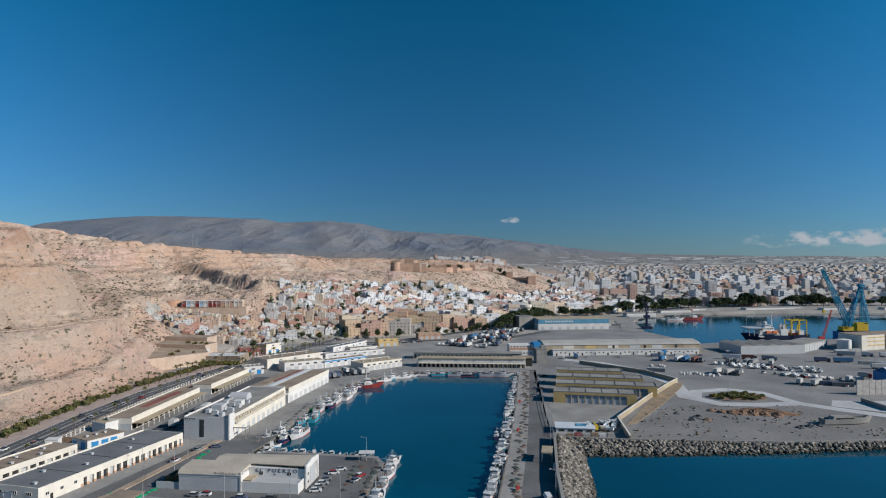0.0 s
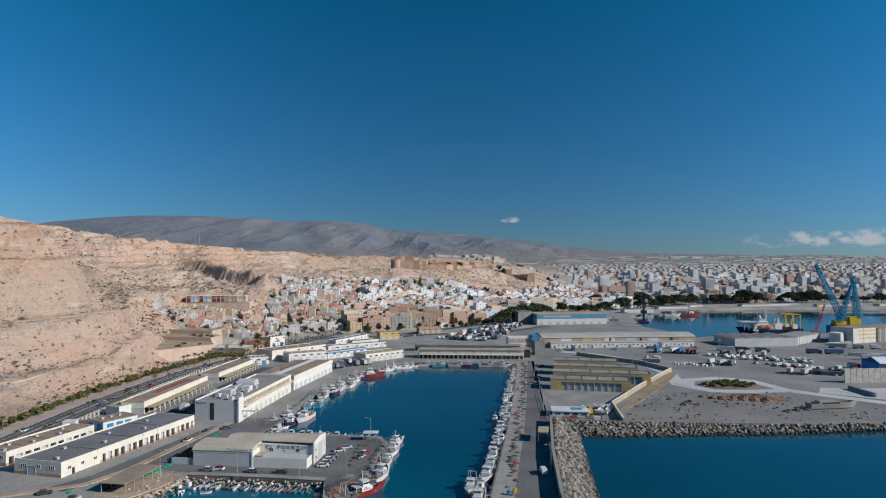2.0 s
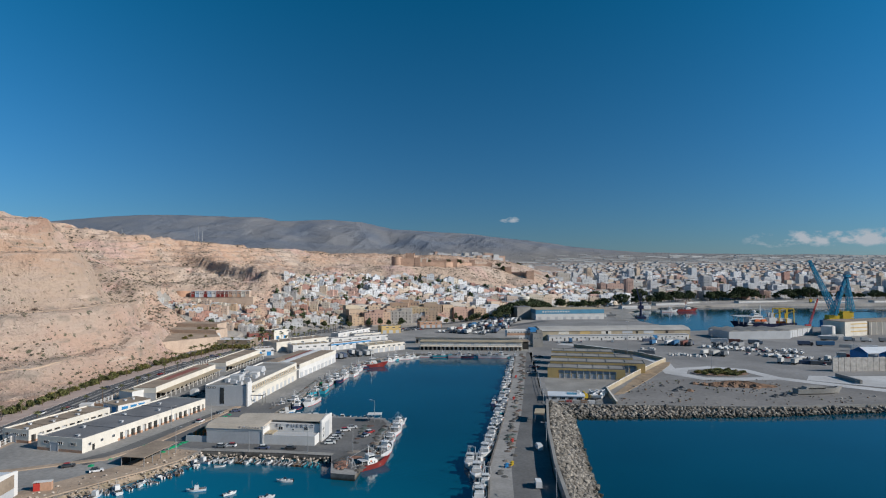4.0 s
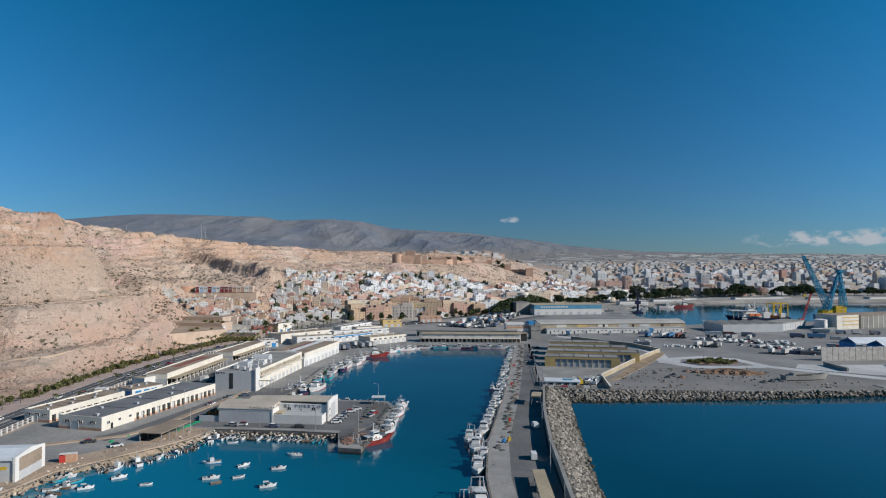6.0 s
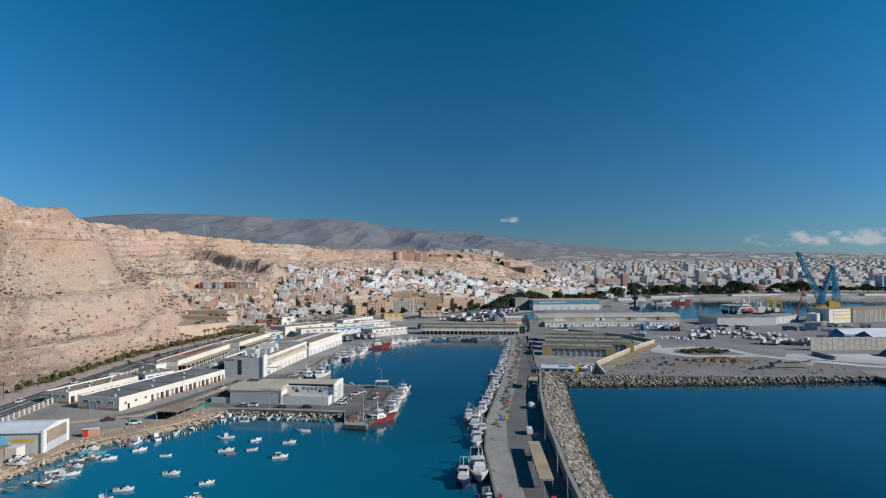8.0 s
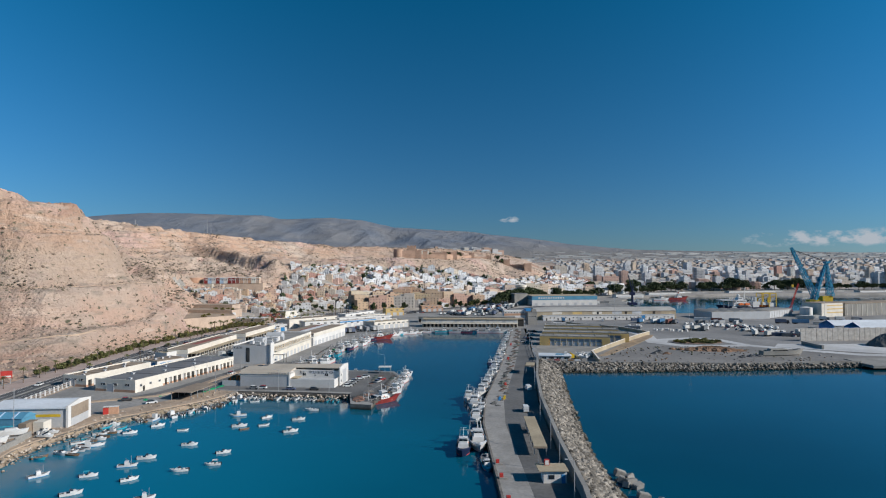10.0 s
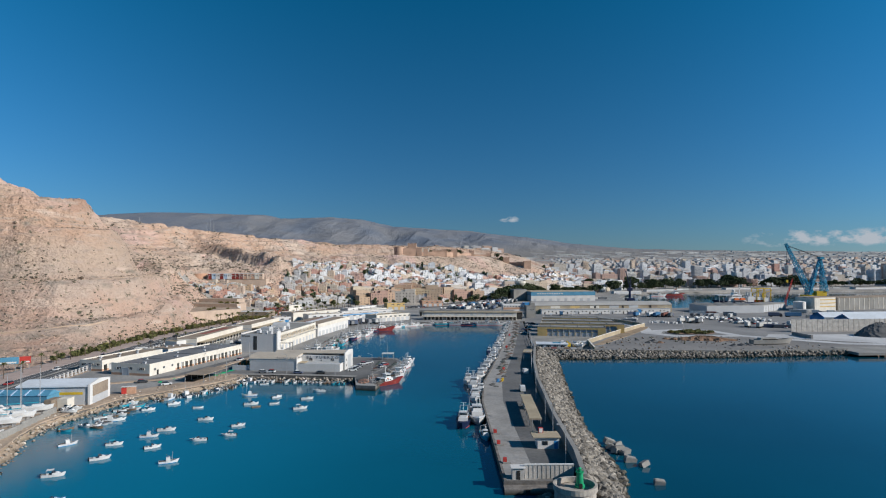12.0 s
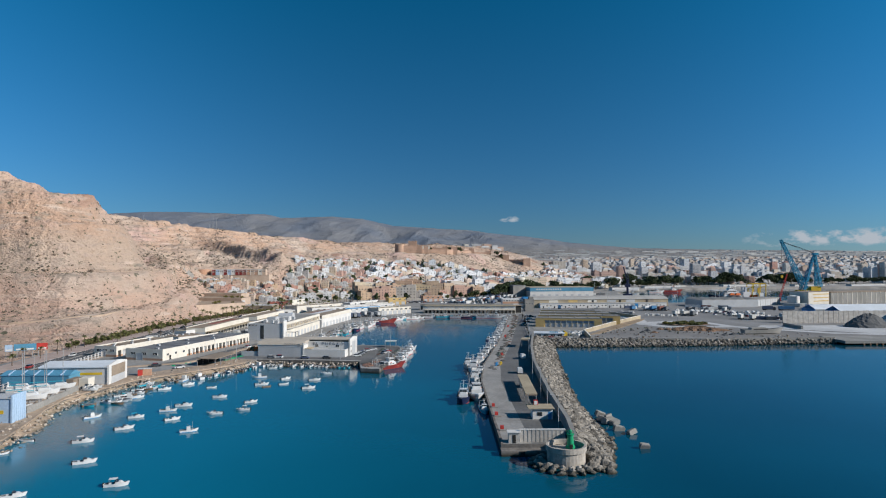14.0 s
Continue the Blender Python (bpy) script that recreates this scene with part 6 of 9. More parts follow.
def boatyard():
    m, L = along((-124.5, 148), (-125.6, 162.5), QZ - 0.3)
    t = thing("boat_shed", m, "large white boat shed with yellow band", "shed")
    W = 24
    m = m @ Matrix.Diagonal((1, 1, 0.86, 1))
    t.matrix_basis = m
    part("wall", boxes((0, L, 0, W, 0, 7.6)), GREYMETAL, t)
    bm = bmesh.new()
    prism(bm, [(-0.5, 0), (L + 0.5, 0), (L + 0.5, 8.4), (L / 2, 9.6), (-0.5, 8.4)], 0, 0.7)
    part("end_frame", bm, WHITE, t, "white framed end gable", at=pose(0, 0.1, 0, 90))
    part("end_panel", boxes((1.5, L - 1.5, -0.72, -0.6, 3.4, 7.8)), BROWNROOF, t, "rusty brown upper door panel")
    part("end_door", boxes((1.5, L - 1.5, -0.70, -0.6, 0, 3.3)), GREYMETAL, t)
    bm = bmesh.new()
    v = [bm.verts.new(p) for p in ((-0.5, 0, 8.0), (L / 2, 0, 9.3), (L + 0.5, 0, 8.0), (-0.5, W, 8.0), (L / 2, W, 9.3), (L + 0.5, W, 8.0), (-0.5, 0, 7.5), (L + 0.5, 0, 7.5), (-0.5, W, 7.5), (L + 0.5, W, 7.5))]
    for f in ((0, 1, 4, 3), (1, 2, 5, 4), (0, 2, 1), (3, 4, 5), (6, 0, 3, 8), (2, 7, 9, 5), (6, 7, 2, 0), (8, 9, 5, 3)):
        bm.faces.new([v[i] for i in f])
    part("roof", bm, ROOFSHEET, t)
    part("yellow_band", boxes((-0.05, 0.0, 2, W, 4.4, 5.4)), YELLOW, t)
    m, L = along((-137, 139), (-165, 146), QZ - 0.2)
    b = thing("boat_shed", pose(-158, 140.4, QZ - 0.2) @ Matrix.Diagonal((0.88, 0.58, 0.92, 1)), "low blue metal shed with pale roof strips", "shed")
    part("wall", boxes((0, 27, 0, 12, 0, 5.2)), SHEDBLUE, b)
    bm = bmesh.new()
    wedge(bm, -0.4, 27.4, 6.4, 5.2, 6.6, 0.3, 0.3, 0.15)
    part("roof", bm, SHEDBLUE, b, at=pose(0, 6, 0))
    for i in range(5):
        bm = bmesh.new()
        bar(bm, (3 + i * 5.2, -0.35, 5.32), (3 + i * 5.2, 5.6, 6.62), 0.5)
        part("roof_light", bm, PALEBLUE, b)
    part("side_store", boxes((27.2, 30, -3, 7, 0, 4.0)), BROWNROOF, b)
    part("cream_store", boxes((30.2, 34, 2, 9, 0, 3.8)), CREAM, b)
    c = thing("boat_shed", pose(-121.5, 92, QZ - 0.3, 0, 0, 4), "pale blue corrugated shed by the shore", "shed")
    part("wall", boxes((-14, 0, 0, 6, 0, 7.0)), PALEBLUE, c)
    part("front_panel", boxes((0, 0.4, -0.3, 6.3, 0, 8.0)), PALEBLUE, c)
    part("roof", boxes((-14.3, 0, -0.3, 6.3, 7.0, 7.3)), GREYMETAL, c)
    part("dark_window", boxes((-13, -4, -0.05, 0.0, 4.6, 6.2)), DARKGLASS, c)
    for i in range(7):
        part("rib", boxes((0.4, 0.46, -0.2 + i * 0.95, i * 0.95, 0, 8.0)), PALEBLUE, c)
    part("yellow_band", boxes((-13, -2, -0.06, 0, 2.8, 3.8)), YELLOW, c)
    r = thing("red_hut", pose(-122.5, 167, QZ, 0, 0, -75) @ Matrix.Diagonal((.6, .6, .7, 1)), "small red and brick-brown shore hut", "hut")
    part("wall", boxes((0, 3, 0, 3, 0, 3.2)), RED, r)
    part("annex", boxes((0, 3, 3, 8, 0, 3.6)), TERRA, r)
    part("roof", boxes((-0.15, 3.15, -0.15, 8.15, 3.6, 3.75)), WHITE, r)
    k = thing("shore_wall", pose(-124.5, 103, QZ - 0.5), "patchy grey concrete block wall on the shore", "wall")
    for i in range(8):
        part("panel", boxes((-0.6 * i - 0.2, -0.6 * i + 0.2, i * 4.2, i * 4.2 + 4.1, 0, 2.6 - 0.2 * (i % 3))), CONCRETE, k)


boatyard()


def sailing_yacht():
    t = thing("sailing_yacht", pose(0, -4000, 0), "white sailing yacht laid up ashore with tall mast", "sailing boat", "yachts ashore")
    part("hull", hull_bm(8.4, 2.7, 1.15), BOATWHITE, t)
    bm = bmesh.new()
    wedge(bm, -1.5, 2.4, 0.9, 1.0, 1.95, 0.9, 0.2)
    part("coachroof", bm, BOATWHITE, t)
    bm = bmesh.new()
    tube(bm, 0.11, 0.08, 1.2, 14, 0.8, 0, 8)
    bar(bm, (0.8, -0.9, 7), (0.8, 0.9, 7), 0.06)
    part("mast", bm, STEEL, t)
    bm = bmesh.new()
    bar(bm, (0.8, 0, 2.5), (-3.6, 0, 2.5), 0.22)
    part("boom", bm, CYAN, t)
    bm = bmesh.new()
    for x in (-2.5, 0, 2.5):
        bar(bm, (x, -1.2, -1.4), (x, -0.5, 0.3), 0.15)
        bar(bm, (x, 1.2, -1.4), (x, 0.5, 0.3), 0.15)
    box(bm, -3, 3, -0.3, 0.3, -1.4, 0)
    part("cradle", bm, STEEL, t)
    return t


_y = sailing_yacht()
for i, (x, y, a) in enumerate([(-133, 118, 20), (-138, 120, 24), (-142, 127, 15), (-134, 126, 25), (-139, 133, 18), (-146, 133, 12), (-134, 135, 22)]):
    place(_y, i == 0, x, y, QZ + 1.2, 0, 0, a)
for x, y, a in [(-131, 110, 20), (-135, 106, 30), (-125, 140, 10), (-128, 140.5, 80), (-142, 112, 10), (-150, 110, 40), (-124, 136, 0), (-140, 105, 25), (-146, 103, 15)]:
    boat(rng.choice((0, 1, 3, 4)), x, y, a, 0.8, QZ + 0.3)


# ---- vehicles ----
NEAR = True


def wheels(t, xs, y, r, w=0.24):
    bm = bmesh.new()
    if not NEAR:
        axle = bmesh.new()
        for k in (-1, 1):
            tube(axle, r, r, k * y - w / 2, k * y + w / 2, n=8)
        box(axle, -0.12, 0.12, -0.12, 0.12, -y, y)
        axle = done("axle", axle, BLACK)
        for x in xs:
            part("axle", axle, None, t, at=pose(x, 0, r, 90))
        bm.free()
        return
    tube(bm, r, r, -w / 2, w / 2, n=10)
    tyre = done("wheel", bm, BLACK)
    for x in xs:
        for s in (-1, 1):
            part("wheel", tyre, None, t, at=pose(x, s * y, r, 90))


def car():
    t = thing("car", pose(0, -4000, 0), "parked car with dark windows on the asphalt", "car", "parked cars")
    bm = bmesh.new()
    wedge(bm, -2.1, 2.1, 0.88, 0.25, 0.85, 0.15, 0.08, 0.96)
    part("body", bm, CARPAINT, t)
    bm = bmesh.new()
    wedge(bm, -1.75, 1.1, 0.80, 0.85, 1.40, 0.75, 0.35, 0.85)
    part("window_band", bm, DARKGLASS, t)
    bm = bmesh.new()
    wedge(bm, -1.42, 0.42, 0.70, 1.38, 1.47, 0.1, 0.1, 0.95)
    part("roof", bm, CARPAINT, t)
    wheels(t, (-1.3, 1.3), 0.8, 0.32)
    return t


def van():
    t = thing("van", pose(0, -4000, 0), "white delivery van parked on the asphalt", "van", "parked vans")
    bm = bmesh.new()
    wedge(bm, -2.5, 2.5, 0.95, 0.3, 1.1, 0.2, 0.05, 1.0)
    part("body", bm, BOATWHITE, t)
    bm = bmesh.new()
    wedge(bm, -2.48, 1.7, 0.95, 1.1, 2.1, 0.5, 0.05, 0.92)
    part("cargo_body", bm, BOATWHITE, t)
    bm = bmesh.new()
    wedge(bm, 1.0, 1.85, 0.965, 1.15, 1.8, 0.45, 0.0, 0.93)
    part("windscreen", bm, DARKGLASS, t)
    wheels(t, (-1.6, 1.6), 0.85, 0.36)
    return t


def lorry(L, label, name="lorry"):
    t = thing(name, pose(0, -4000, 0), label, "lorry", "parked lorries")
    part("cargo_box", boxes((-L / 2, L / 2 - 2.4, -1.25, 1.25, 1.1, 3.8)), TARP, t)
    bm = bmesh.new()
    wedge(bm, L / 2 - 2.2, L / 2, 1.2, 0.5, 3.0, 0.35, 0.0, 0.95)
    part("cab", bm, CARPAINT, t)
    bm = bmesh.new()
    wedge(bm, L / 2 - 1.2, L / 2 - 0.05, 1.15, 1.8, 2.6, 0.15, 0.0, 0.97)
    part("windscreen", bm, DARKGLASS, t)
    part("chassis", boxes((-L / 2, L / 2 - 0.3, -0.5, 0.5, 0.6, 1.1)), BLACK, t)
    wheels(t, (-L / 2 + 1.2, -L / 2 + 2.4, L / 2 - 1.4), 1.05, 0.5, 0.4)
    return t


def trailer():
    t = thing("trailer", pose(0, -4000, 0), "parked box semi-trailer with dull side walls", "trailer", "parked trailers")
    part("cargo_box", boxes((-6.5, 6.5, -1.25, 1.25, 1.1, 3.9)), TARP, t)
    part("chassis", boxes((-6.4, 6.2, -0.5, 0.5, 0.7, 1.1)), BLACK, t)
    part("support_leg", boxes((3.6, 3.8, -0.9, 0.9, 0, 0.8)), STEEL, t)
    wheels(t, (-5.4, -4.2, -3.0), 1.05, 0.48, 0.4)
    return t


def flatbed():
    t = thing("boat_trailer", pose(0, -4000, 0), "white boat on a road trailer", "boat trailer", "boats and boxes in the yard")
    part("hull", hull_bm(6.0, 2.2, 0.9), BOATWHITE, t, at=pose(0, 0, 1.0))
    part("frame", boxes((-3, 3.4, -0.6, 0.6, 0.4, 0.55)), STEEL, t)
    wheels(t, (-0.8,), 0.9, 0.35)
    return t


KINDS = [car(), van(), lorry(8, "box lorry parked in the port yard")]
_seen = set()


NEAR = False
FARKINDS = [car(), van(), lorry(8, "box lorry parked in the port yard"), trailer(), flatbed(), lorry(11, "long lorry with tarpaulin body")]


def park(kind, x, y, turn, z=QZ):
    far = y > 280 or x > 60
    kinds = FARKINDS if far else KINDS
    if (kind, far) not in _seen:
        _seen.add((kind, far))
        kinds[kind].matrix_basis = pose(x, y, z + 0.03, 0, 0, turn)
        return kinds[kind]
    return copy_thing(kinds[kind], pose(x, y, z + 0.03, 0, 0, turn))


rng = random.Random(11)
for x, y, a in ((-43, 214, 10), (-42.5, 217.5, 12), (-42, 221, 8), (-41.5, 225, 12), (-40, 232, 10), (-82, 210, -8), (-79, 211, 172), (-66, 208, -5), (-56, 207.5, -3), (-38, 236, 15), (-125, 188, 25), (-113, 183, 30), (-104, 247, 75), (-101, 262, 70), (-95, 266, 20), (-31, 224, 60), (-30, 229, 50)):
    park(0, x, y, a)
for x, y, a, k in ((33.5, 206, 95, 1), (27.5, 168, 88, 1), (41.5, 236, 85, 1), (25.2, 140, 90, 1)):
    park(k, x, y, a)
for x, y, a in spots([(-161, 300), (-158, 345), (-156, 400)], 3.1, 0, 0.3, rng):
    if rng.random() < 0.6:
        park(0, x, y, a + 90 + rng.uniform(-6, 6))
for x, y, a in spots(COAST[2:8], 34, 3.4, 14, rng):
    park(0, x, y, a)
for x, y, a in spots(COAST[1:8], 42, -3.6, 16, rng):
    park(0, x, y, a + 180)
for x, y, a in spots([(-127, 300), (-122, 360)], 5, 0, 1, rng):
    park(rng.choice((0, 0, 1, 2)), x, y, rng.choice((0, 90, 95)))
for x, y, a in spots([(-80, 425), (-55, 445)], 3.2, 0, .4, rng) + spots([(-76, 440), (-66, 450)], 3.2, 0, .4, rng):
    park(rng.choice((0, 0, 5, 2)), x, y, a + 80)
for k in range(4):
    for x, y, a in spots([(52 + k * 4.6, 365 + k * 22), (57 + k * 4.6, 362 + k * 22)], 3.0, 0, .3, rng):
        park(0, x, y, 15)
for x, y, a in spots([(-20, 486), (58, 479)], 4.5, 0, 1.5, rng):
    if rng.random() < 0.5:
        park(rng.choice((0, 0, 1)), x, y, 85)
# lorry park north of the basin
for j in range(9):
    for x, y, a in spots([(-4 + j * 8, 598 + j * 15), (50 + j * 5, 575 + j * 18)], 4.2, 0, .6, rng):
        if rng.random() < 0.72:
            park(rng.choice((2, 3, 5, 3, 2, 4, 4)), x, y, 70 + rng.uniform(-5, 5))
for x, y, a in spots([(-50, 610), (-20, 625)], 2.9, 0, .2, rng) + spots([(-52, 618), (-22, 633)], 2.9, 0, .2, rng) + spots([(-95, 560), (-60, 580)], 3, 0, .3, rng):
    park(0, x, y, 120)
# east yard: rows of trailers, lorries, boats and boxes
for p, q, kinds, gap, skip in (((172, 500), (262, 470), (3, 5, 3), 6.0, 0.3), ((205, 478), (268, 452), (4, 4, 0, 1), 4.0, 0.1), ((214, 466), (262, 440), (4, 4, 0), 3.6, 0.1), ((222, 440), (262, 412), (0, 4, 0, 1), 3.8, 0.15), ((232, 428), (270, 400), (2, 4, 0, 4), 5.0, 0.2), ((230, 505), (330, 478), (3, 3, 5), 13, 0.2), ((300, 460), (360, 440), (3, 3), 14, 0.2), ((225, 400), (262, 385), (3, 2, 0), 8, 0.2), ((98, 512), (225, 528), (0, 0, 2, 1), 9, 0.4), ((190, 440), (205, 432), (2, 5), 7, 0.2), ((280, 420), (330, 400), (3, 2), 14, 0.3), ((330, 520), (400, 500), (3, 3, 2), 14, 0.3)):
    for x, y, a in spots([p, q], gap, 0, gap * 0.12, rng):
        if rng.random() > skip:
            park(rng.choice(kinds), x, y, (a if gap > 9 else a + 70) + rng.uniform(-8, 8))
BALE = done("sack", boxes((-0.7, 0.7, -0.7, 0.7, 0, 1.2), (-0.55, 0.55, -0.55, 0.55, 1.2, 1.35)), WHITE)
for x0, y0, n in ((152, 456, 10), (170, 438, 14), (182, 430, 8), (158, 470, 6)):
    for i in range(n):
        solid("bulk_bag", BALE, None, "white bulk bag standing in the yard", "bulk bag", "bulk bags in the yard", at=pose(x0 + rng.uniform(-6, 6), y0 + rng.uniform(-3, 3), QZ, 0, 0, rng.uniform(0, 90)))
CONT = done("container", boxes((-6, 6, -1.2, 1.2, 0, 2.5), *[(-5.9 + i * 0.6, -5.6 + i * 0.6, -1.24, 1.24, 0.1, 2.4) for i in range(20)]), TARP)
for x, y, a in ((150, 448, -20), (176, 520, 5), (196, 522, 3), (240, 396, -15), (246, 392, -15), (262, 386, 70), (338, 540, 10), (340, 532, 12), (352, 545, 10), (199, 775, 8), (212, 778, 8), (330, 470, -15), (318, 476, -15)):
    solid("container", CONT, None, "dull steel shipping container in the port yard", "container", "containers in the yard", at=pose(x, y, QZ, 0, 0, a))

# ---- fishing gear on the quays ----
def heap_mesh(seed, material, flat=0.45, n=9, rings=4, jag=0.3):
    r = random.Random(seed)
    bm = bmesh.new()
    top = bm.verts.new((0, 0, flat * r.uniform(0.9, 1.1)))
    prev = None
    for k in range(1, rings + 1):
        ring = []
        for i in range(n):
            a = 2 * math.pi * i / n
            q = k / rings * r.uniform(1 - jag * .66, 1 + jag * .5)
            ring.append(bm.verts.new((q * math.cos(a), q * math.sin(a), max(-0.02, flat * (1 - (k / rings) ** 1.6) * r.uniform(1 - jag * 1.3, 1 + jag * .66)) if k < rings else -0.02)))
        for i in range(n):
            j = (i + 1) % n
            if prev is None:
                bm.faces.new((top, ring[i], ring[j]))
            else:
                bm.faces.new((prev[i], ring[i], ring[j], prev[j]))
        prev = ring
    return done("heap", bm, material)


HEAPS = [heap_mesh(i, NETS, 0.3) for i in range(6)]
for x, y, a in spots([(17, 178), (20, 190), (30, 255), (42, 335), (58, 450)], 2.6, 0.6, 1.0, rng):
    if rng.random() < 0.85:
        s = rng.uniform(0.9, 2.0)
        solid("fishing_net", rng.choice(HEAPS), None, "heap of fishing nets drying on the quay", "fishing net", "net piles on the quays", at=pose(x + rng.uniform(-1.6, 2.0), y, QZ + 0.02, 0, 0, rng.uniform(0, 360)) @ Matrix.Diagonal((s, s, s * rng.uniform(0.8, 1.4), 1)))
for x, y, a in spots([(-30, 184), (-27, 240)], 2.4, 2.0, 1.0, rng) + spots([(-35, 184), (-36, 198)], 2.5, 1, 1, rng) + spots([(-32, 240), (-32, 212)], 4, 1, 1, rng):
    s = rng.uniform(0.8, 1.8)
    solid("fishing_net", rng.choice(HEAPS), None, "heap of fishing nets drying on the quay", "fishing net", "net piles on the quays", at=pose(x + rng.uniform(-1.2, 0.2), y, QZ + 0.02, 0, 0, rng.uniform(0, 360)) @ Matrix.Diagonal((s, s, s, 1)))
for x, y, a in spots([(-79, 272), (-74, 300), (-72, 345)], 3.4, -2, 1, rng):
    s = rng.uniform(0.7, 1.3)
    solid("fishing_net", rng.choice(HEAPS), None, "heap of fishing nets drying on the quay", "fishing net", "net piles on the quays", at=pose(x, y, QZ + 0.02, 0, 0, rng.uniform(0, 360)) @ Matrix.Diagonal((s, s, s, 1)))
GNET = heap_mesh(40, GREEN, 0.35)
for p, q in (((-101, 205), (-94, 236)), ((-118, 190), (-108, 222)), ((-98, 240), (-96, 262))):
    for x, y, a in spots([p, q], 2.3, 0, .7, rng):
        if rng.random() < .8:
            s = rng.uniform(0.6, 1.3)
            solid("green_net", GNET, None, "green heap of fishing net on the ground", "fishing net", "green nets by the lane", at=pose(x, y, QZ + 0.02, 0, 0, rng.uniform(0, 360)) @ Matrix.Diagonal((s, s * 1.3, s, 1)))


def bollard(x, y):
    t = thing("winch_box", pose(x, y, QZ + 0.2), "red mooring winch box on the pier edge", "winch", "winch boxes on the pier")
    part("box", boxes((-0.45, 0.45, -0.5, 0.5, 0, 1.1)), RED, t)
    part("base", boxes((-0.6, 1.4, -0.8, -0.4, -0.2, 0.25)), CONCRETE, t)


for x, y in ((12.2, 108), (12.2, 97), (12.4, 82)):
    bollard(x, y)
for x, y, c in ((18, 186, BLUEPAINT), (20, 188, YELLOW), (23, 215, RED), (32, 290, RED), (40, 350, RED)):
    t = thing("fish_crate_stack", pose(x + 2, y, QZ + 0.02, 0, 0, 10), "stack of plastic fish crates on the quay", "crates", "crate stacks")
    for k in range(4):
        part("crate", boxes((-0.8 + 0.4 * (k % 2), 0.0 + 0.4 * (k % 2), -0.5, 0.5, 0.35 * k, 0.35 * k + 0.3)), c, t)


def canopy_shed(x, y, a):
    t = thing("open_canopy", pose(x, y, QZ, 0, 0, a), "low brown open canopy beside the lane", "shelter")
    part("roof", boxes((0, 19, -9, 0, 3.0, 3.2)), BROWNROOF, t)
    for i in range(5):
        for k in (-8.7, -0.4):
            part("post", boxes((0.3 + i * 4.5, 0.5 + i * 4.5, k, k + 0.2, 0, 3.0)), STEEL, t)
    # added near-black panel that paints the shade beneath the canopy
    part("store_wall", boxes((0.5, 18.5, -0.3, -0.1, 0, 2.4)), DARK, t)


canopy_shed(-108.5, 189, 80)

for x, y, sc in ((-36.5, 193, 3.2), (-33.5, 198, 3.0), (-33, 204, 2.6), (-35, 187, 2.6), (-30, 232, 2.2), (-31, 240, 2.0)):
    solid("fishing_net", rng.choice(HEAPS), None, "reddish heap of fishing nets at the quay end", "fishing net", "net piles on the quays", at=pose(x, y, QZ + 0.02, 0, 0, rng.uniform(0, 360)) @ Matrix.Diagonal((sc, sc * .8, sc * .45, 1)))


def quay_shelter():
    t = thing("quay_shelter", pose(-33, 246, QZ), "small white flat shelter on steel posts", "shelter")
    part("roof", boxes((0, 6, 0, 4, 3.0, 3.25)), WHITE, t)
    for a, b in ((.2, .2), (5.6, .2), (.2, 3.6), (5.6, 3.6)):
        part("post", boxes((a, a + .2, b, b + .2, 0, 3.0)), STEEL, t)


quay_shelter()


# ---- fences ----
def fence(pts, gap, h, label, rail=WHITE, post_w=0.22):
    t = thing("fence", pose(0, 0, QZ), label, "fence")
    me = done("post", boxes((-post_w, post_w, -post_w, post_w, 0, h)), rail)
    k = spots(pts, gap)
    for x, y, a in k:
        part("post", me, None, t, at=pose(x, y, 0, 0, 0, a))
    for z in (0.25, h * 0.55, h * 0.9):
        bm = bmesh.new()
        for (x0, y0, _), (x1, y1, _) in zip(k, k[1:]):
            bar(bm, (x0, y0, z), (x1, y1, z), 0.1)
        part("rail", bm, rail, t)
    return t


fence([(-152, 120), (-160, 168), (-166, 236), (-165, 297), (-165, 350), (-162, 405), (-153, 450)], 3.4, 2.4, "white post and rail fence along the coast road")
fence([(48.5, 280), (52, 320), (58, 380)], 5, 2.4, "thin grey wire fence beside the pier road", STEEL, 0.06)
fence([(49, 279), (76, 275)], 5, 2.0, "thin grey wire fence above the rocks", STEEL, 0.06)


# ---- plants ----
def leaf_cloud(bm, cx, cy, cz, rx, ry, rz, n, size, r):
    for _ in range(n):
        while True:
            p = Vector((r.uniform(-1, 1), r.uniform(-1, 1), r.uniform(-1, 1)))
            if 0.15 < p.length < 1:
                break
        p = p.normalized() * p.length ** 0.5
        c = Vector((cx + p.x * rx, cy + p.y * ry, cz + p.z * rz))
        turn = Euler((r.uniform(0, 6.3), r.uniform(0, 6.3), r.uniform(0, 6.3))).to_matrix()
        s = size * r.uniform(0.6, 1.4)
        bm.faces.new([bm.verts.new(c + turn @ Vector(v) * s) for v in ((-1, -0.7, 0), (1, -0.7, 0.15), (1, 0.7, 0), (-1, 0.7, -0.15))])


def leaf_mesh(name, bm, material):
    me = bpy.data.meshes.new(name)
    bm.to_mesh(me)
    bm.free()
    me.materials.append(material)
    return me


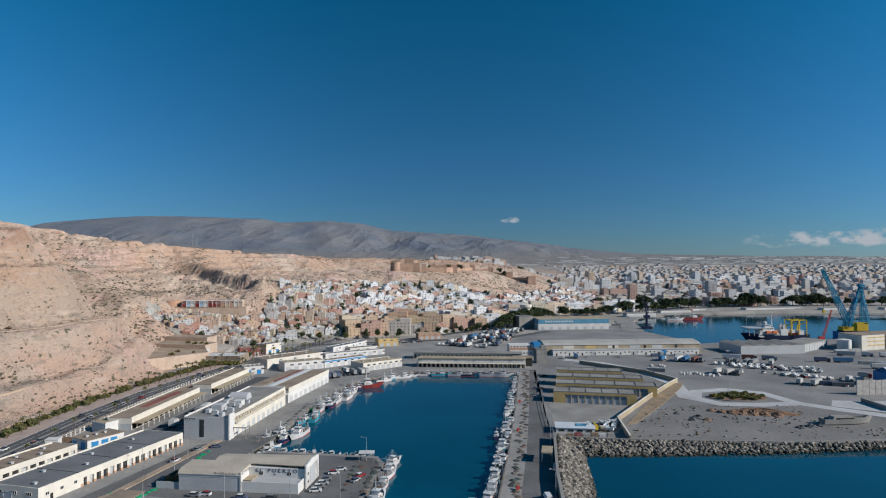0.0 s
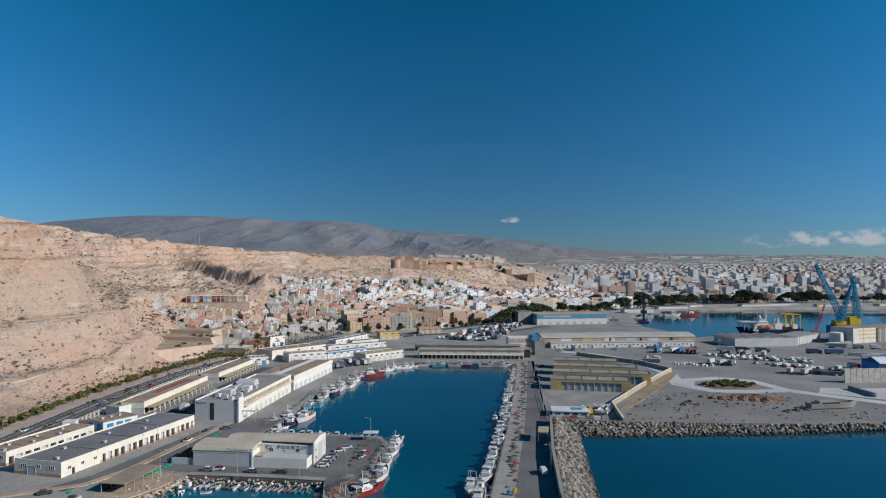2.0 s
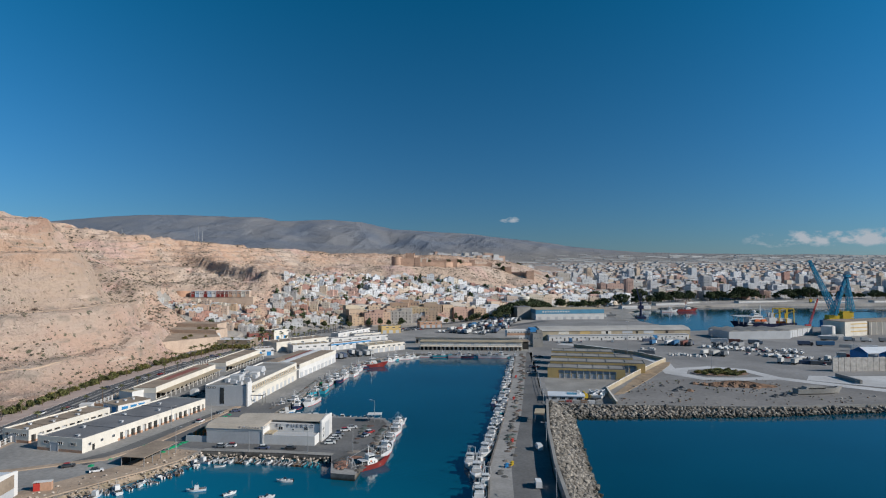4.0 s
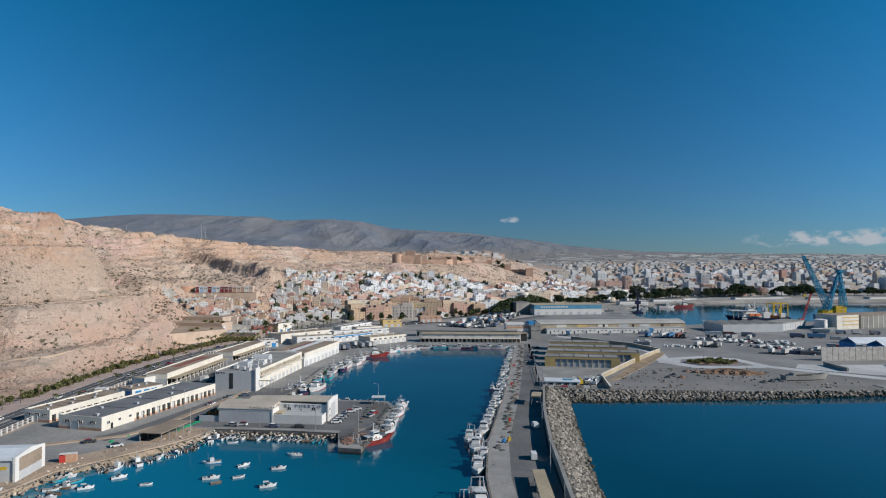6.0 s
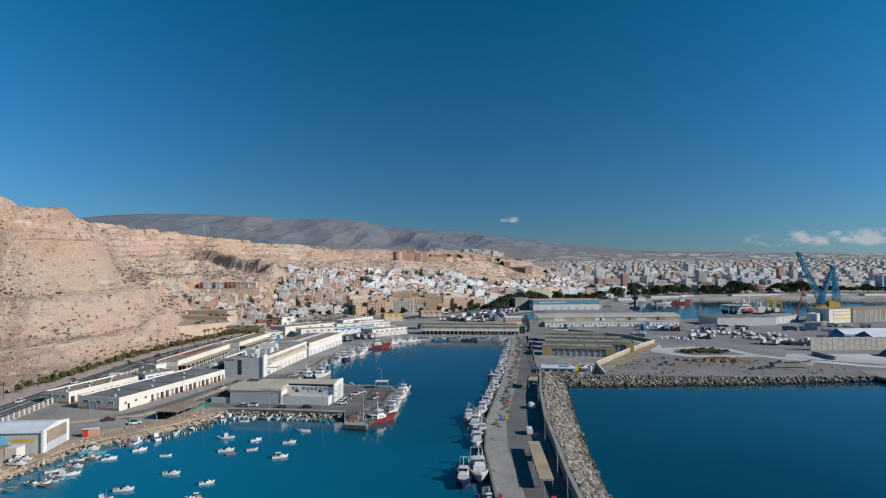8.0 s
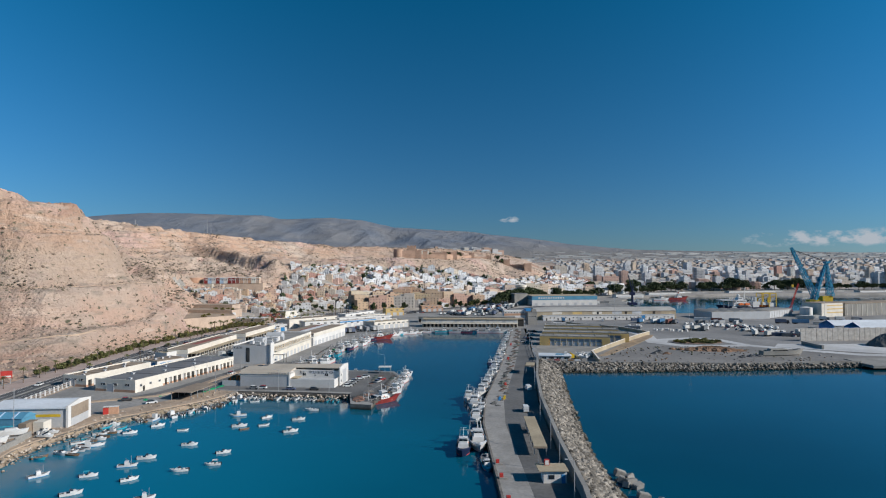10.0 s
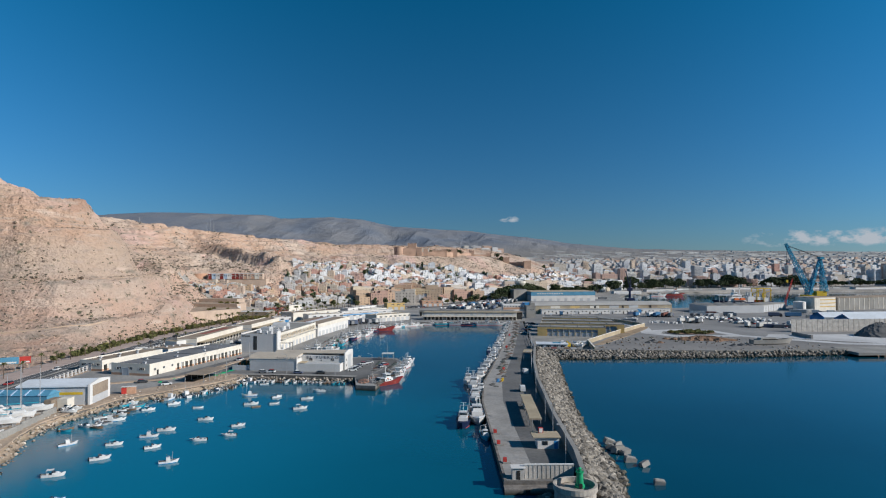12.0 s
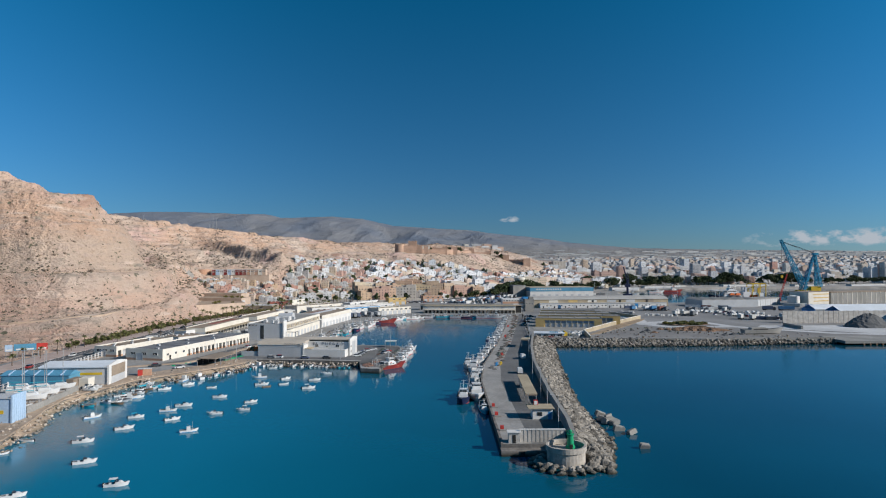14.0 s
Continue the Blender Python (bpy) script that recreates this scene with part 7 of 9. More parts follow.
def shrub(seed, material, w=1.3, h=1.1):
    r = random.Random(seed)
    bm = bmesh.new()
    for k in range(5):
        leaf_cloud(bm, r.uniform(-w, w) * .5, r.uniform(-w, w) * .5, h * r.uniform(0.4, 0.8), w * .6, w * .6, h * .5, 45, 0.16, r)
    k = len(bm.faces)
    for _ in range(3):
        bar(bm, (0, 0, -0.2), (r.uniform(-.4, .4), r.uniform(-.4, .4), h * 0.7), 0.07)
    me = leaf_mesh("shrub", bm, material)
    me.materials.append(BARK)
    for f in me.polygons[k:]:
        f.material_index = 1
    return solid("shrub", me, None, "rounded dry-leaved shrub in bare soil", "shrub", "roadside shrubs", at=pose(0, -4000, 0))


def tree(seed, material, h, w, label, clumps=9, leaves=90, size=0.34):
    r = random.Random(seed)
    t = thing("tree", pose(0, -4000, 0), label, "tree", "trees of the town")
    bm = bmesh.new()
    tube(bm, 0.035 * h, 0.02 * h, -0.5, h * 0.5, n=7)
    for k in range(6):
        a = r.uniform(0, 6.3)
        bar(bm, (0, 0, h * r.uniform(0.3, 0.5)), (w * .6 * math.cos(a), w * .6 * math.sin(a), h * r.uniform(0.6, 0.85)), 0.018 * h)
    part("trunk", bm, BARK, t)
    bm = bmesh.new()
    for k in range(clumps):
        a, q = r.uniform(0, 6.3), r.uniform(0, 0.75)
        leaf_cloud(bm, w * q * math.cos(a), w * q * math.sin(a), h * r.uniform(0.5, 0.88), w * .45, w * .45, h * .16, leaves, size, r)
    part("crown", leaf_mesh("crown", bm, material), None, t)
    return t


def palm(seed, h):
    r = random.Random(seed)
    t = thing("palm_tree", pose(0, -4000, 0), "tall palm with a ragged green crown", "palm tree", "palms along the road")
    bm = bmesh.new()
    tube(bm, 0.26, 0.17, -0.3, h, n=8)
    part("trunk", bm, BARK, t)
    bm = bmesh.new()
    for k in range(26):
        a, up = 2 * math.pi * k / 26 + r.uniform(-.1, .1), r.uniform(-0.3, 1.1)
        L = r.uniform(1.9, 2.6)
        prev = None
        for i in range(5):
            u = i / 4
            d = L * u
            z = h + math.sin(up) * d - 0.9 * u * u * L * 0.5
            wdt = 0.32 * math.sin(math.pi * min(0.95, u * 0.85 + 0.15))
            x, y = math.cos(a) * d * math.cos(up), math.sin(a) * d * math.cos(up)
            cur = [bm.verts.new((x - math.sin(a) * wdt, y + math.cos(a) * wdt, z - 0.1)), bm.verts.new((x, y, z)), bm.verts.new((x + math.sin(a) * wdt, y - math.cos(a) * wdt, z - 0.1))]
            if prev:
                bm.faces.new((prev[0], prev[1], cur[1], cur[0])), bm.faces.new((prev[1], prev[2], cur[2], cur[1]))
            prev = cur
    part("fronds", leaf_mesh("fronds", bm, LEAF), None, t)
    return t


class Stock:
    """Hands out a prototype first and copies of it afterwards."""

    def __init__(self, *protos):
        self.protos, self.used = protos, set()

    def put(self, x, y, z, turn=0.0, s=1.0, k=None):
        k = rng.randrange(len(self.protos)) if k is None else k
        m = pose(x, y, z, 0, 0, turn)
        if k in self.used:
            ob = copy_thing(self.protos[k], m)
        else:
            self.used.add(k)
            ob = self.protos[k]
            ob.matrix_basis = m
        ob.scale = (s, s, s)
        return ob


SHRUBS = Stock(shrub(1, LEAF), shrub(2, LEAFDRY), shrub(3, LEAF, 1.6, 0.9))
PALMS = Stock(palm(1, 6.0), palm(2, 7.5), palm(3, 5.0))
TREES = Stock(tree(1, LEAFDARK, 8, 4, "broad dark green street tree"), tree(2, LEAFDARK, 10, 4.5, "tall dark green town tree"), tree(3, LEAF, 7, 3.6, "green street tree with uneven crown"))
BIG = Stock(tree(5, LEAFDARK, 14, 9, "huge dark green ficus on the promenade", 16, 110, 0.6), tree(6, LEAFDARK, 12, 7, "wide dark green promenade tree", 14, 100, 0.55))
for x, y, a in spots(COAST[1:8], 2.9, -18.5, 1.2, rng):
    if y < 262:
        continue
    if rng.random() < 0.8:
        SHRUBS.put(x + rng.uniform(-1.5, 1.5), y + rng.uniform(-2, 2), QZ, rng.uniform(0, 360), rng.uniform(1.2, 2.6), rng.choice((0, 0, 1, 2)))
for x, y, a in spots(COAST[2:8], 9, -16.5, 2.5, rng):
    TREES.put(x, y, QZ, rng.uniform(0, 360), rng.uniform(0.38, 0.6), 2)
for x, y, a in spots(COAST[1:8], 13, -14, 3, rng) + spots(COAST[2:8], 17, 9.5, 3, rng):
    PALMS.put(x, y, QZ, rng.uniform(0, 360), rng.uniform(0.65, 0.95))
for x, y, a in spots([(-174, 400), (-160, 465), (-143, 530), (-128, 590)], 8, -11, 3, rng) + spots([(-160, 465), (-143, 530), (-110, 655)], 9, 10.5, 3, rng):
    PALMS.put(x, y, QZ, rng.uniform(0, 360), rng.uniform(0.9, 1.25))
for x, y, a in spots([(-184, 485), (-157, 484)], 3.2, 0, 1, rng):
    SHRUBS.put(x, y, QZ, 0, 2.4, 1)
for i in range(70):
    a, q = rng.uniform(0, 6.3), rng.uniform(0, 1) ** 0.5
    SHRUBS.put(167 + 14.5 * q * math.cos(a), 361.5 + 9.5 * q * math.sin(a), QZ + 0.3, rng.uniform(0, 360), rng.uniform(0.6, 1.5), rng.choice((0, 1, 2, 2)))


# ---- east side of the port ----
def ochre_units():
    for k, (x0, y0, L) in enumerate(((60.5, 350, 44), (66, 374, 57), (70.5, 397, 52), (75, 421, 42))):
        t = thing("workshop_units", pose(x0, y0, QZ, 0, 0, -12.5), "ochre row of fishermen's units with glazed doors", "units", "ochre unit rows")
        part("wall", boxes((0, L, 0.6, 13, 0, 5.8)), OCHRE, t)
        part("end_wall", boxes((0, 6, 0, 0.6, 0, 5.8)), OCHRE, t)
        part("end_wall", boxes((L - 5, L, 0, 0.6, 0, 5.8)), OCHRE, t)
        part("fascia", boxes((6, L - 5, 0, 0.6, 4.6, 5.8)), OCHRE, t)
        part("roof", boxes((0.3, L - 0.3, 0.6, 12.7, 5.8, 5.95)), CONCRETE, t)
        part("parapet", boxes((0, L, -0.02, 0.3, 5.8, 6.3), (0, L, 12.7, 13, 5.8, 6.3), (0, 0.3, 0.3, 12.7, 5.8, 6.3), (L - 0.3, L, 0.3, 12.7, 5.8, 6.3)), CONCRETE, t)
        n = 9 if k == 0 else 10
        w = (L - 11) / n
        for i in range(n):
            x = 6 + (i + 0.5) * w
            part("unit_door", boxes((x - w * .36, x + w * .36, 0.5, 0.6, 0, 2.5)), GREYMETAL, t)
            part("unit_window", boxes((x - w * .40, x + w * .40, 0.5, 0.6, 2.75, 4.4)), UNITGLASS, t)
            part("pilaster", boxes((x + w * .44, x + w * .56, 0.25, 0.6, 0, 4.6)), WHITE, t)
        for i in range(4):
            part("roof_divider", boxes((L * (0.2 + .2 * i) - .15, L * (0.2 + .2 * i) + .15, 0.6, 12.7, 5.95, 6.25)), CONCRETE, t)


ochre_units()


def pier_office():
    t = thing("yard_office", pose(50.5, 286, QZ, 0, 0, -8), "low white office with a blue solar panel roof", "building")
    part("wall", boxes((0, 17, 0, 10, 0, 2.5)), WHITE, t)
    part("roof", boxes((-0.4, 17.4, -0.4, 10.4, 2.5, 2.75)), ROOFSHEET, t)
    part("solar_panel", boxes((9, 13.5, 3.2, 7.4, 2.75, 2.95)), SHEDBLUE, t, "dark blue solar panel")
    part("stair_box", boxes((13.8, 15.2, 5.5, 7.5, 2.75, 4.0)), WHITE, t)
    for i in range(4):
        part("window", WIN_WIDE, None, t, at=on_wall(2.5 + i * 4, 0, 0.9, "s"))
    y = thing("spoil_rack", pose(54, 279.5, QZ), "row of red skips and stored gear by the sea wall", "stored gear")
    for i, m in enumerate((WOOD, HULLRED, CONCRETE, WOOD, GREYMETAL, CONCRETE)):
        part("skip", boxes((i * 3.6, i * 3.6 + 3.0, 0, 1.8, 0, 1.3 + 0.3 * (i % 2))), m, y)
    c = thing("work_crane", pose(69, 290, QZ), "small yellow parked crane machine", "crane")
    part("body", boxes((-1.2, 1.2, -1.5, 1.5, 0.8, 2.6)), YELLOW, c)
    part("arm", boxes((-0.3, 0.3, 0, 4.5, 2.6, 3.2)), YELLOW, c)
    part("tracks", boxes((-1.4, 1.4, -1.7, 1.7, 0, 0.8)), BLACK, c)
    for i in range(6):
        park(4, 72 + rng.uniform(0, 9), 288 + rng.uniform(0, 14), rng.uniform(0, 180))


pier_office()
_zig = [(80, 273), (84, 307), (112, 352), (139, 393), (150, 408), (140, 440), (104, 484)]
for _p, _q in zip(_zig, _zig[1:]):
    m, L = along(_p, _q, QZ)
    t = thing("boundary_wall", m, "tan rendered boundary wall round the unit yard", "wall", "boundary wall stretches")
    part("wall", boxes((0, L + 0.3, -0.3, 0.3, 0, 2.4)), TANROOF, t)
    part("coping", boxes((0, L + 0.3, -0.4, 0.4, 2.4, 2.6)), CREAM, t)
bm = bmesh.new()
prism(bm, [(86, 300), (92, 303), (120, 346), (146, 390), (152, 404), (147, 404), (113, 350)], QZ - 0.3, QZ + 0.25)
solid("dry_verge", bm, DRYSOIL, "dry brown verge beside the boundary wall", "ground", kind="structure")


def island():
    bm = bmesh.new()
    n = 36
    prism(bm, [(167 + 17 * math.cos(2 * math.pi * i / n), 361.5 + 11.5 * math.sin(2 * math.pi * i / n)) for i in range(n)], QZ - 0.3, QZ + 0.32)
    t = solid("traffic_island", bm, DUST, "kerbed oval traffic island planted with shrubs", "island", kind="structure")
    bm = bmesh.new()
    prism(bm, [(167 + 16 * math.cos(2 * math.pi * i / n), 361.5 + 10.5 * math.sin(2 * math.pi * i / n)) for i in range(n)], QZ, QZ + 0.36)
    solid("island_bed", bm, EARTHPILE, "dry planted bed of the traffic island", "ground", kind="structure")


island()
SPOIL = [heap_mesh(60 + i, EARTHPILE, 0.6, 12, 5) for i in range(3)]
DARKSPOIL = [heap_mesh(70 + i, GREYPILE, 0.6, 12, 5) for i in range(2)]
solid("spoil_mound", heap_mesh(81, EARTHPILE, 0.6, 30, 8, 0.22), None, "long brown bank of spoil beside the lane", "spoil mound", "spoil heaps", at=pose(160, 322, QZ, 0, 0, -12) @ Matrix.Diagonal((21, 4.2, 4.6, 1)))
for x, y, s, k in ((142, 325, 3, 0), (147, 323, 4, 0), (151, 322, 4, 0), (156, 321, 4.5, 0), (161, 319, 4, 0), (166, 317, 3.6, 0), (138, 328, 2.5, 0), (125, 313, 3.6, 1), (121, 309, 2.6, 1), (128, 309, 2.4, 0), (171, 296, 3.0, 1), (165, 294, 2.6, 1), (118, 322, 1.8, 1), (176, 297, 2.4, 1)):
    solid("spoil_mound", rng.choice(SPOIL if k == 0 else DARKSPOIL), None, "brown heap of spoil on waste ground" if k == 0 else "dark heap of rubble on waste ground", "spoil heap", "spoil heaps", at=pose(x, y, QZ, 0, 0, rng.uniform(0, 360)) @ Matrix.Diagonal((s, s, s * .85, 1)))
for i in range(46):
    s = rng.uniform(0.5, 1.3)
    x, y = (rng.uniform(86, 118), rng.uniform(280, 330)) if i % 2 else (rng.uniform(118, 200), rng.uniform(276, 300))
    if y - 300 < (x - 84) * 1.5:
        solid("debris", rng.choice(_shapes), None, "piece of broken concrete on waste ground", "debris", "scattered debris", at=pose(x, y, QZ + 0.2, 0, 0, rng.uniform(0, 360)) @ Matrix.Diagonal((s * 1.4, s, s * .6, 1)))


_deb = []
for _ in range(480):
    x, y = rng.choice(((rng.uniform(86, 120), rng.uniform(279, 335)), (rng.uniform(100, 215), rng.uniform(276, 312)), (rng.uniform(120, 185), rng.uniform(305, 340))))
    if y - 300 < (x - 86) * 1.45 and vnoise(np.array([x / 9]), np.array([y / 9]), 61)[0] > -0.05:
        _deb.append((x, y, QZ + 0.25, rng.choice((0.3, 0.4, 0.5, 0.7, 1.0, 1.5))))
RUBBLE = palette_mat("yard_rubble", ((0.30, 0.28, 0.26), (0.20, 0.19, 0.18), (0.42, 0.40, 0.37), (0.24, 0.16, 0.11), (0.14, 0.15, 0.10), (0.36, 0.30, 0.22)), 0.95, True, 0.3)
rock_field("yard_rubble", _deb, RUBBLE, "scattered rubble and scrap on the waste ground")


def wreck():
    t = thing("old_boat", pose(190, 301, QZ + 0.5, 0, 0, 6), "grey derelict motor yacht hull ashore", "boat")
    part("hull", hull_bm(24, 6, 2.2, 0.3), CONCRETE, t)
    bm = bmesh.new()
    wedge(bm, -8, 5, 2.0, 1.6, 3.4, 3.0, 1.0)
    part("cabin", bm, CONCRETE, t)
    part("cabin_window", boxes((-6, 3, -2.02, 2.02, 2.2, 2.8)), DARK, t)


wreck()


def long_shed():
    m, L = along((85, 526), (219, 534), QZ)
    t = thing("transit_shed", m, "long pale transit shed with low gabled roof", "warehouse")
    part("wall", boxes((0, L, 6, 36, 0, 7.9)), TANROOF, t)
    bm = bmesh.new()
    prof = [(5.5, 7.8), (10, 9.4), (21, 10.6), (32, 9.4), (36.5, 7.8)]
    lo, hi = [bm.verts.new((-0.3, y, z)) for y, z in prof], [bm.verts.new((L + 0.3, y, z)) for y, z in prof]
    for i in range(4):
        bm.faces.new((lo[i], lo[i + 1], hi[i + 1], hi[i]))
    bm.faces.new((lo[0], lo[4], hi[4], hi[0])), bm.faces.new(lo), bm.faces.new(hi[::-1])
    part("roof", bm, GREYSHEET, t)
    part("office_wing", boxes((6, L - 4, 0, 6, 0, 4.4)), WHITE, t)
    part("office_roof", boxes((5.7, L - 3.7, -0.4, 6, 4.4, 4.6)), GREYMETAL, t)
    for i in range(34):
        part("window", WIN if i % 3 else DOOR, None, t, at=on_wall(9 + i * 3.6, 0, 1.8 if i % 3 else 0, "s"))
    for x in (40, 74, 96):
        part("roller_door", GATE, None, t, at=on_wall(x, 0, 0, "s"))
    part("blue_door", boxes((98, 102, -0.1, 0, 0, 3.8)), BLUEPAINT, t, "bright blue door")
    for i in range(6):
        part("patch", boxes((16 + i * 19, 25 + i * 19, 5.94, 6, 5.0, 7.4)), (CREAM, OCHRE, CREAM, GREYMETAL, GREYMETAL, BROWNROOF)[i], t, "patched wall panel")
    # dark sheets paint the unlit inside of three wall openings
    for i in range(3):
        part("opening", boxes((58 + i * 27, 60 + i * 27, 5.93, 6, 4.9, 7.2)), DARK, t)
    g = thing("port_gatehouse", pose(54, 472, QZ, 0, 0, 4), "dark brown gatehouse with overhanging roof", "gatehouse")
    part("wall", boxes((0, 12, 0, 10, 0, 6.0)), DARK, g)
    part("roof", boxes((-1, 13, -1, 11, 6.0, 6.5)), BROWNROOF, g)
    b = thing("port_office", pose(67, 529, QZ, 0, 0, 3), "white and brick two-storey port office", "building")
    part("wall", boxes((-12, 8, 0, 12, 0, 9)), WHITE, b)
    part("brick_band", boxes((-12.05, 8.05, -0.05, 0, 4.5, 6.5)), TERRA, b)
    part("blue_tower", boxes((8, 14, -2, 10, 0, 10.5)), BLUEPAINT, b, "blue clad stair tower")
    for i in range(7):
        for z in (1.5, 6.8):
            part("window", WIN, None, b, at=on_wall(-10.5 + i * 2.7, -0.06, z, "s"))
    w = thing("grey_store", pose(71.5, 487, QZ, 0, 0, 4), "plain grey concrete store beside the shed", "building")
    part("wall", boxes((0, 8, 0, 11, 0, 10.5)), CONCRETE, w)
    part("roof", boxes((-.2, 8.2, -.2, 11.2, 10.5, 10.8)), CONCRETE, w)
    part("stair_tower", boxes((4, 8, 3, 7, 10.8, 13)), CONCRETE, w)
    for i in range(3):
        part("window", WIN, None, w, at=on_wall(1.6 + i * 2.4, 0, 6.5, "s"))


long_shed()


def blue_store():
    m, L = along((110, 733), (193, 740), QZ)
    t = thing("freight_depot", m, "large white freight depot with blue upper band", "warehouse")
    part("wall", boxes((0, L, 0, 40, 0, 7.0)), WHITE, t)
    part("blue_band", boxes((-0.2, L + 0.2, -0.2, 40.2, 7.0, 11.8)), SHEDBLUE, t, "faded blue upper cladding")
    part("roof", boxes((0, L, 0, 40, 11.8, 12.1)), TANROOF, t)
    for i in range(11):
        part("letter_bar", boxes((8 + i * 3.1, 9.8 + i * 3.1, -0.3, -0.2, 8.6, 10.4)), WHITE, t)
    for i in range(8):
        part("roller_door", GATE, None, t, at=on_wall(5 + i * 10, 0, 0, "s"))
    g = thing("grain_store", pose(90, 750, QZ, 0, 0, 18), "plain grey tall store beside the depot", "building")
    part("wall", boxes((0, 18, 0, 20, 0, 14)), CONCRETE, g)
    part("roof", boxes((-.2, 18.2, -.2, 20.2, 14, 14.3)), GREYROOF, g)
    s = thing("silo_tower", pose(108, 830, QZ), "pale round water tower", "tower")
    bm = bmesh.new()
    lathe(bm, [(6, 0), (5.5, 17), (8, 20), (8, 23), (0.5, 24)], 20)
    part("tower", bm, CREAM, s)


blue_store()


def old_sheds():
    m, L = along((248, 529), (305, 535), QZ)
    t = thing("cargo_shed", m, "grey cargo shed with a row of low gables", "warehouse")
    part("wall", boxes((0, L, 0, 34, 0, 7)), GREYMETAL, t)
    for i in range(5):
        bm = bmesh.new()
        wedge(bm, 0, 34, L / 10, 7.0, 8.3, 0.1, 0.1, 0.1)
        part("gable_roof", bm, CONCRETE, t, at=pose(L * (i + .5) / 5, 0, 0, 0, 0, 90))
    m, L = along((306, 540), (346, 572), QZ)
    t = thing("cargo_shed", m, "long grey cargo shed with tan roof", "warehouse")
    part("wall", boxes((0, L, 0, 20, 0, 6.5)), GREYMETAL, t)
    part("roof", boxes((-.3, L + .3, -.3, 20.3, 6.5, 7.2)), CONCRETE, t)
    for i in range(9):
        part("rib", boxes((2 + i * 5.4, 2.3 + i * 5.4, -0.12, 0, 0, 6.5)), CONCRETE, t)
    k = thing("storage_tank", pose(351, 556, QZ), "white cylindrical storage tank", "tank")
    bm = bmesh.new()
    lathe(bm, [(5.6, 0), (5.6, 9), (5.4, 9.1), (0.2, 10)], 28)
    part("shell", bm, WHITE, k)
    part("ladder", boxes((-0.3, 0.3, -5.8, -5.6, 0, 9.5)), STEEL, k)
    m, L = along((362.5, 550), (389, 559.5), QZ)
    c = thing("silo_block", m, "cream three-storey block with ochre bands", "building")
    part("wall", boxes((0, L, 0, 22, 0, 13)), CREAM, c)
    for z in (3.6, 7.0, 10.4):
        part("band", boxes((L * .25, L + .05, -0.06, 0, z, z + 1.0)), OCHRE, c)
    part("roof", boxes((0, L, 0, 22, 13, 13.4)), BROWNROOF, c)
    m, L = along((392, 561), (530, 602), QZ)
    d = thing("cargo_shed", m, "long pale concrete cargo shed", "warehouse")
    part("wall", boxes((0, L, 0, 26, 0, 12)), CONCRETE, d)
    part("roof", boxes((-.3, L + .3, -.3, 26.3, 12, 12.6)), BROWNROOF, d)
    for i in range(20):
        part("pilaster", boxes((2 + i * 6.4, 2.6 + i * 6.4, -0.2, 0, 0, 12)), CREAM, d)


old_sheds()


def bulk_terminal():
    m, L = along((238, 366), (350, 372), QZ)
    t = thing("bulk_store", m, "long grey panel wall bulk store with blue gables", "warehouse")
    n = 30
    for i in range(n):
        part("panel", boxes((i * L / n, (i + 1) * L / n - 0.25, 0, 0.5, 0, 8.6 - 0.15 * (i % 2))), PALEWALL, t)
    for k in range(2):
        a = 9 + k * 17
        x0 = 43 - k * 7
        bm = bmesh.new()
        prof = [(-8, 8.2), (0, 11.4), (8, 8.2)]
        lo, hi = [bm.verts.new((x0, a + y, z)) for y, z in prof], [bm.verts.new((L, a + y, z)) for y, z in prof]
        for i in range(2):
            bm.faces.new((lo[i], lo[i + 1], hi[i + 1], hi[i]))
        bm.faces.new((lo[0], lo[2], hi[2], hi[0]))
        bm.faces.new(lo), bm.faces.new(hi[::-1])
        part("roof", bm, ROOFSHEET, t)
        bm = bmesh.new()
        bm.faces.new([bm.verts.new((x0 - 0.1, a + y, z)) for y, z in prof])
        bmesh.ops.solidify(bm, geom=bm.faces[:], thickness=0.15)
        part("gable", bm, BLUEPAINT, t, "blue clad gable")
        part("store_wall", boxes((x0 - 0.5, x0, a - 8, a + 8, 0, 8.2)), BLUEPAINT, t)
    g = thing("barrier_blocks", pose(229, 326, QZ, 0, 0, 90), "row of low grey concrete barrier blocks", "barrier")
    for i in range(9):
        part("block", boxes((i * 2.5, i * 2.5 + 2.4, -0.6, 0.6, 0, 2.2)), CONCRETE, g)
    solid("gravel_heap", heap_mesh(91, GREYPILE, 0.6, 40, 12, 0.06), None, "large dark grey heap of gravel", "gravel heap", at=pose(281, 340, QZ) @ Matrix.Diagonal((16, 11, 15, 1)))
    solid("gypsum_heap", heap_mesh(92, PALEROAD, 0.6, 40, 12, 0.06), None, "large pale grey heap of gypsum", "gypsum heap", at=pose(299, 338, QZ) @ Matrix.Diagonal((17, 13, 16, 1)))
    j = thing("jetty", pose(0, 0, 0), "low concrete jetty on piles at the yard edge", "jetty")
    part("deck", boxes((216, 330, 262, 286, 0.9, 2.3)), CONCRETE, j)
    pm = done("pile", boxes((-0.35, 0.35, -0.35, 0.35, -6, 0.9)), WOOD)
    for i in range(30):
        part("pile", pm, None, j, at=pose(226 + i * 3.4, 261.7, 0))


bulk_terminal()


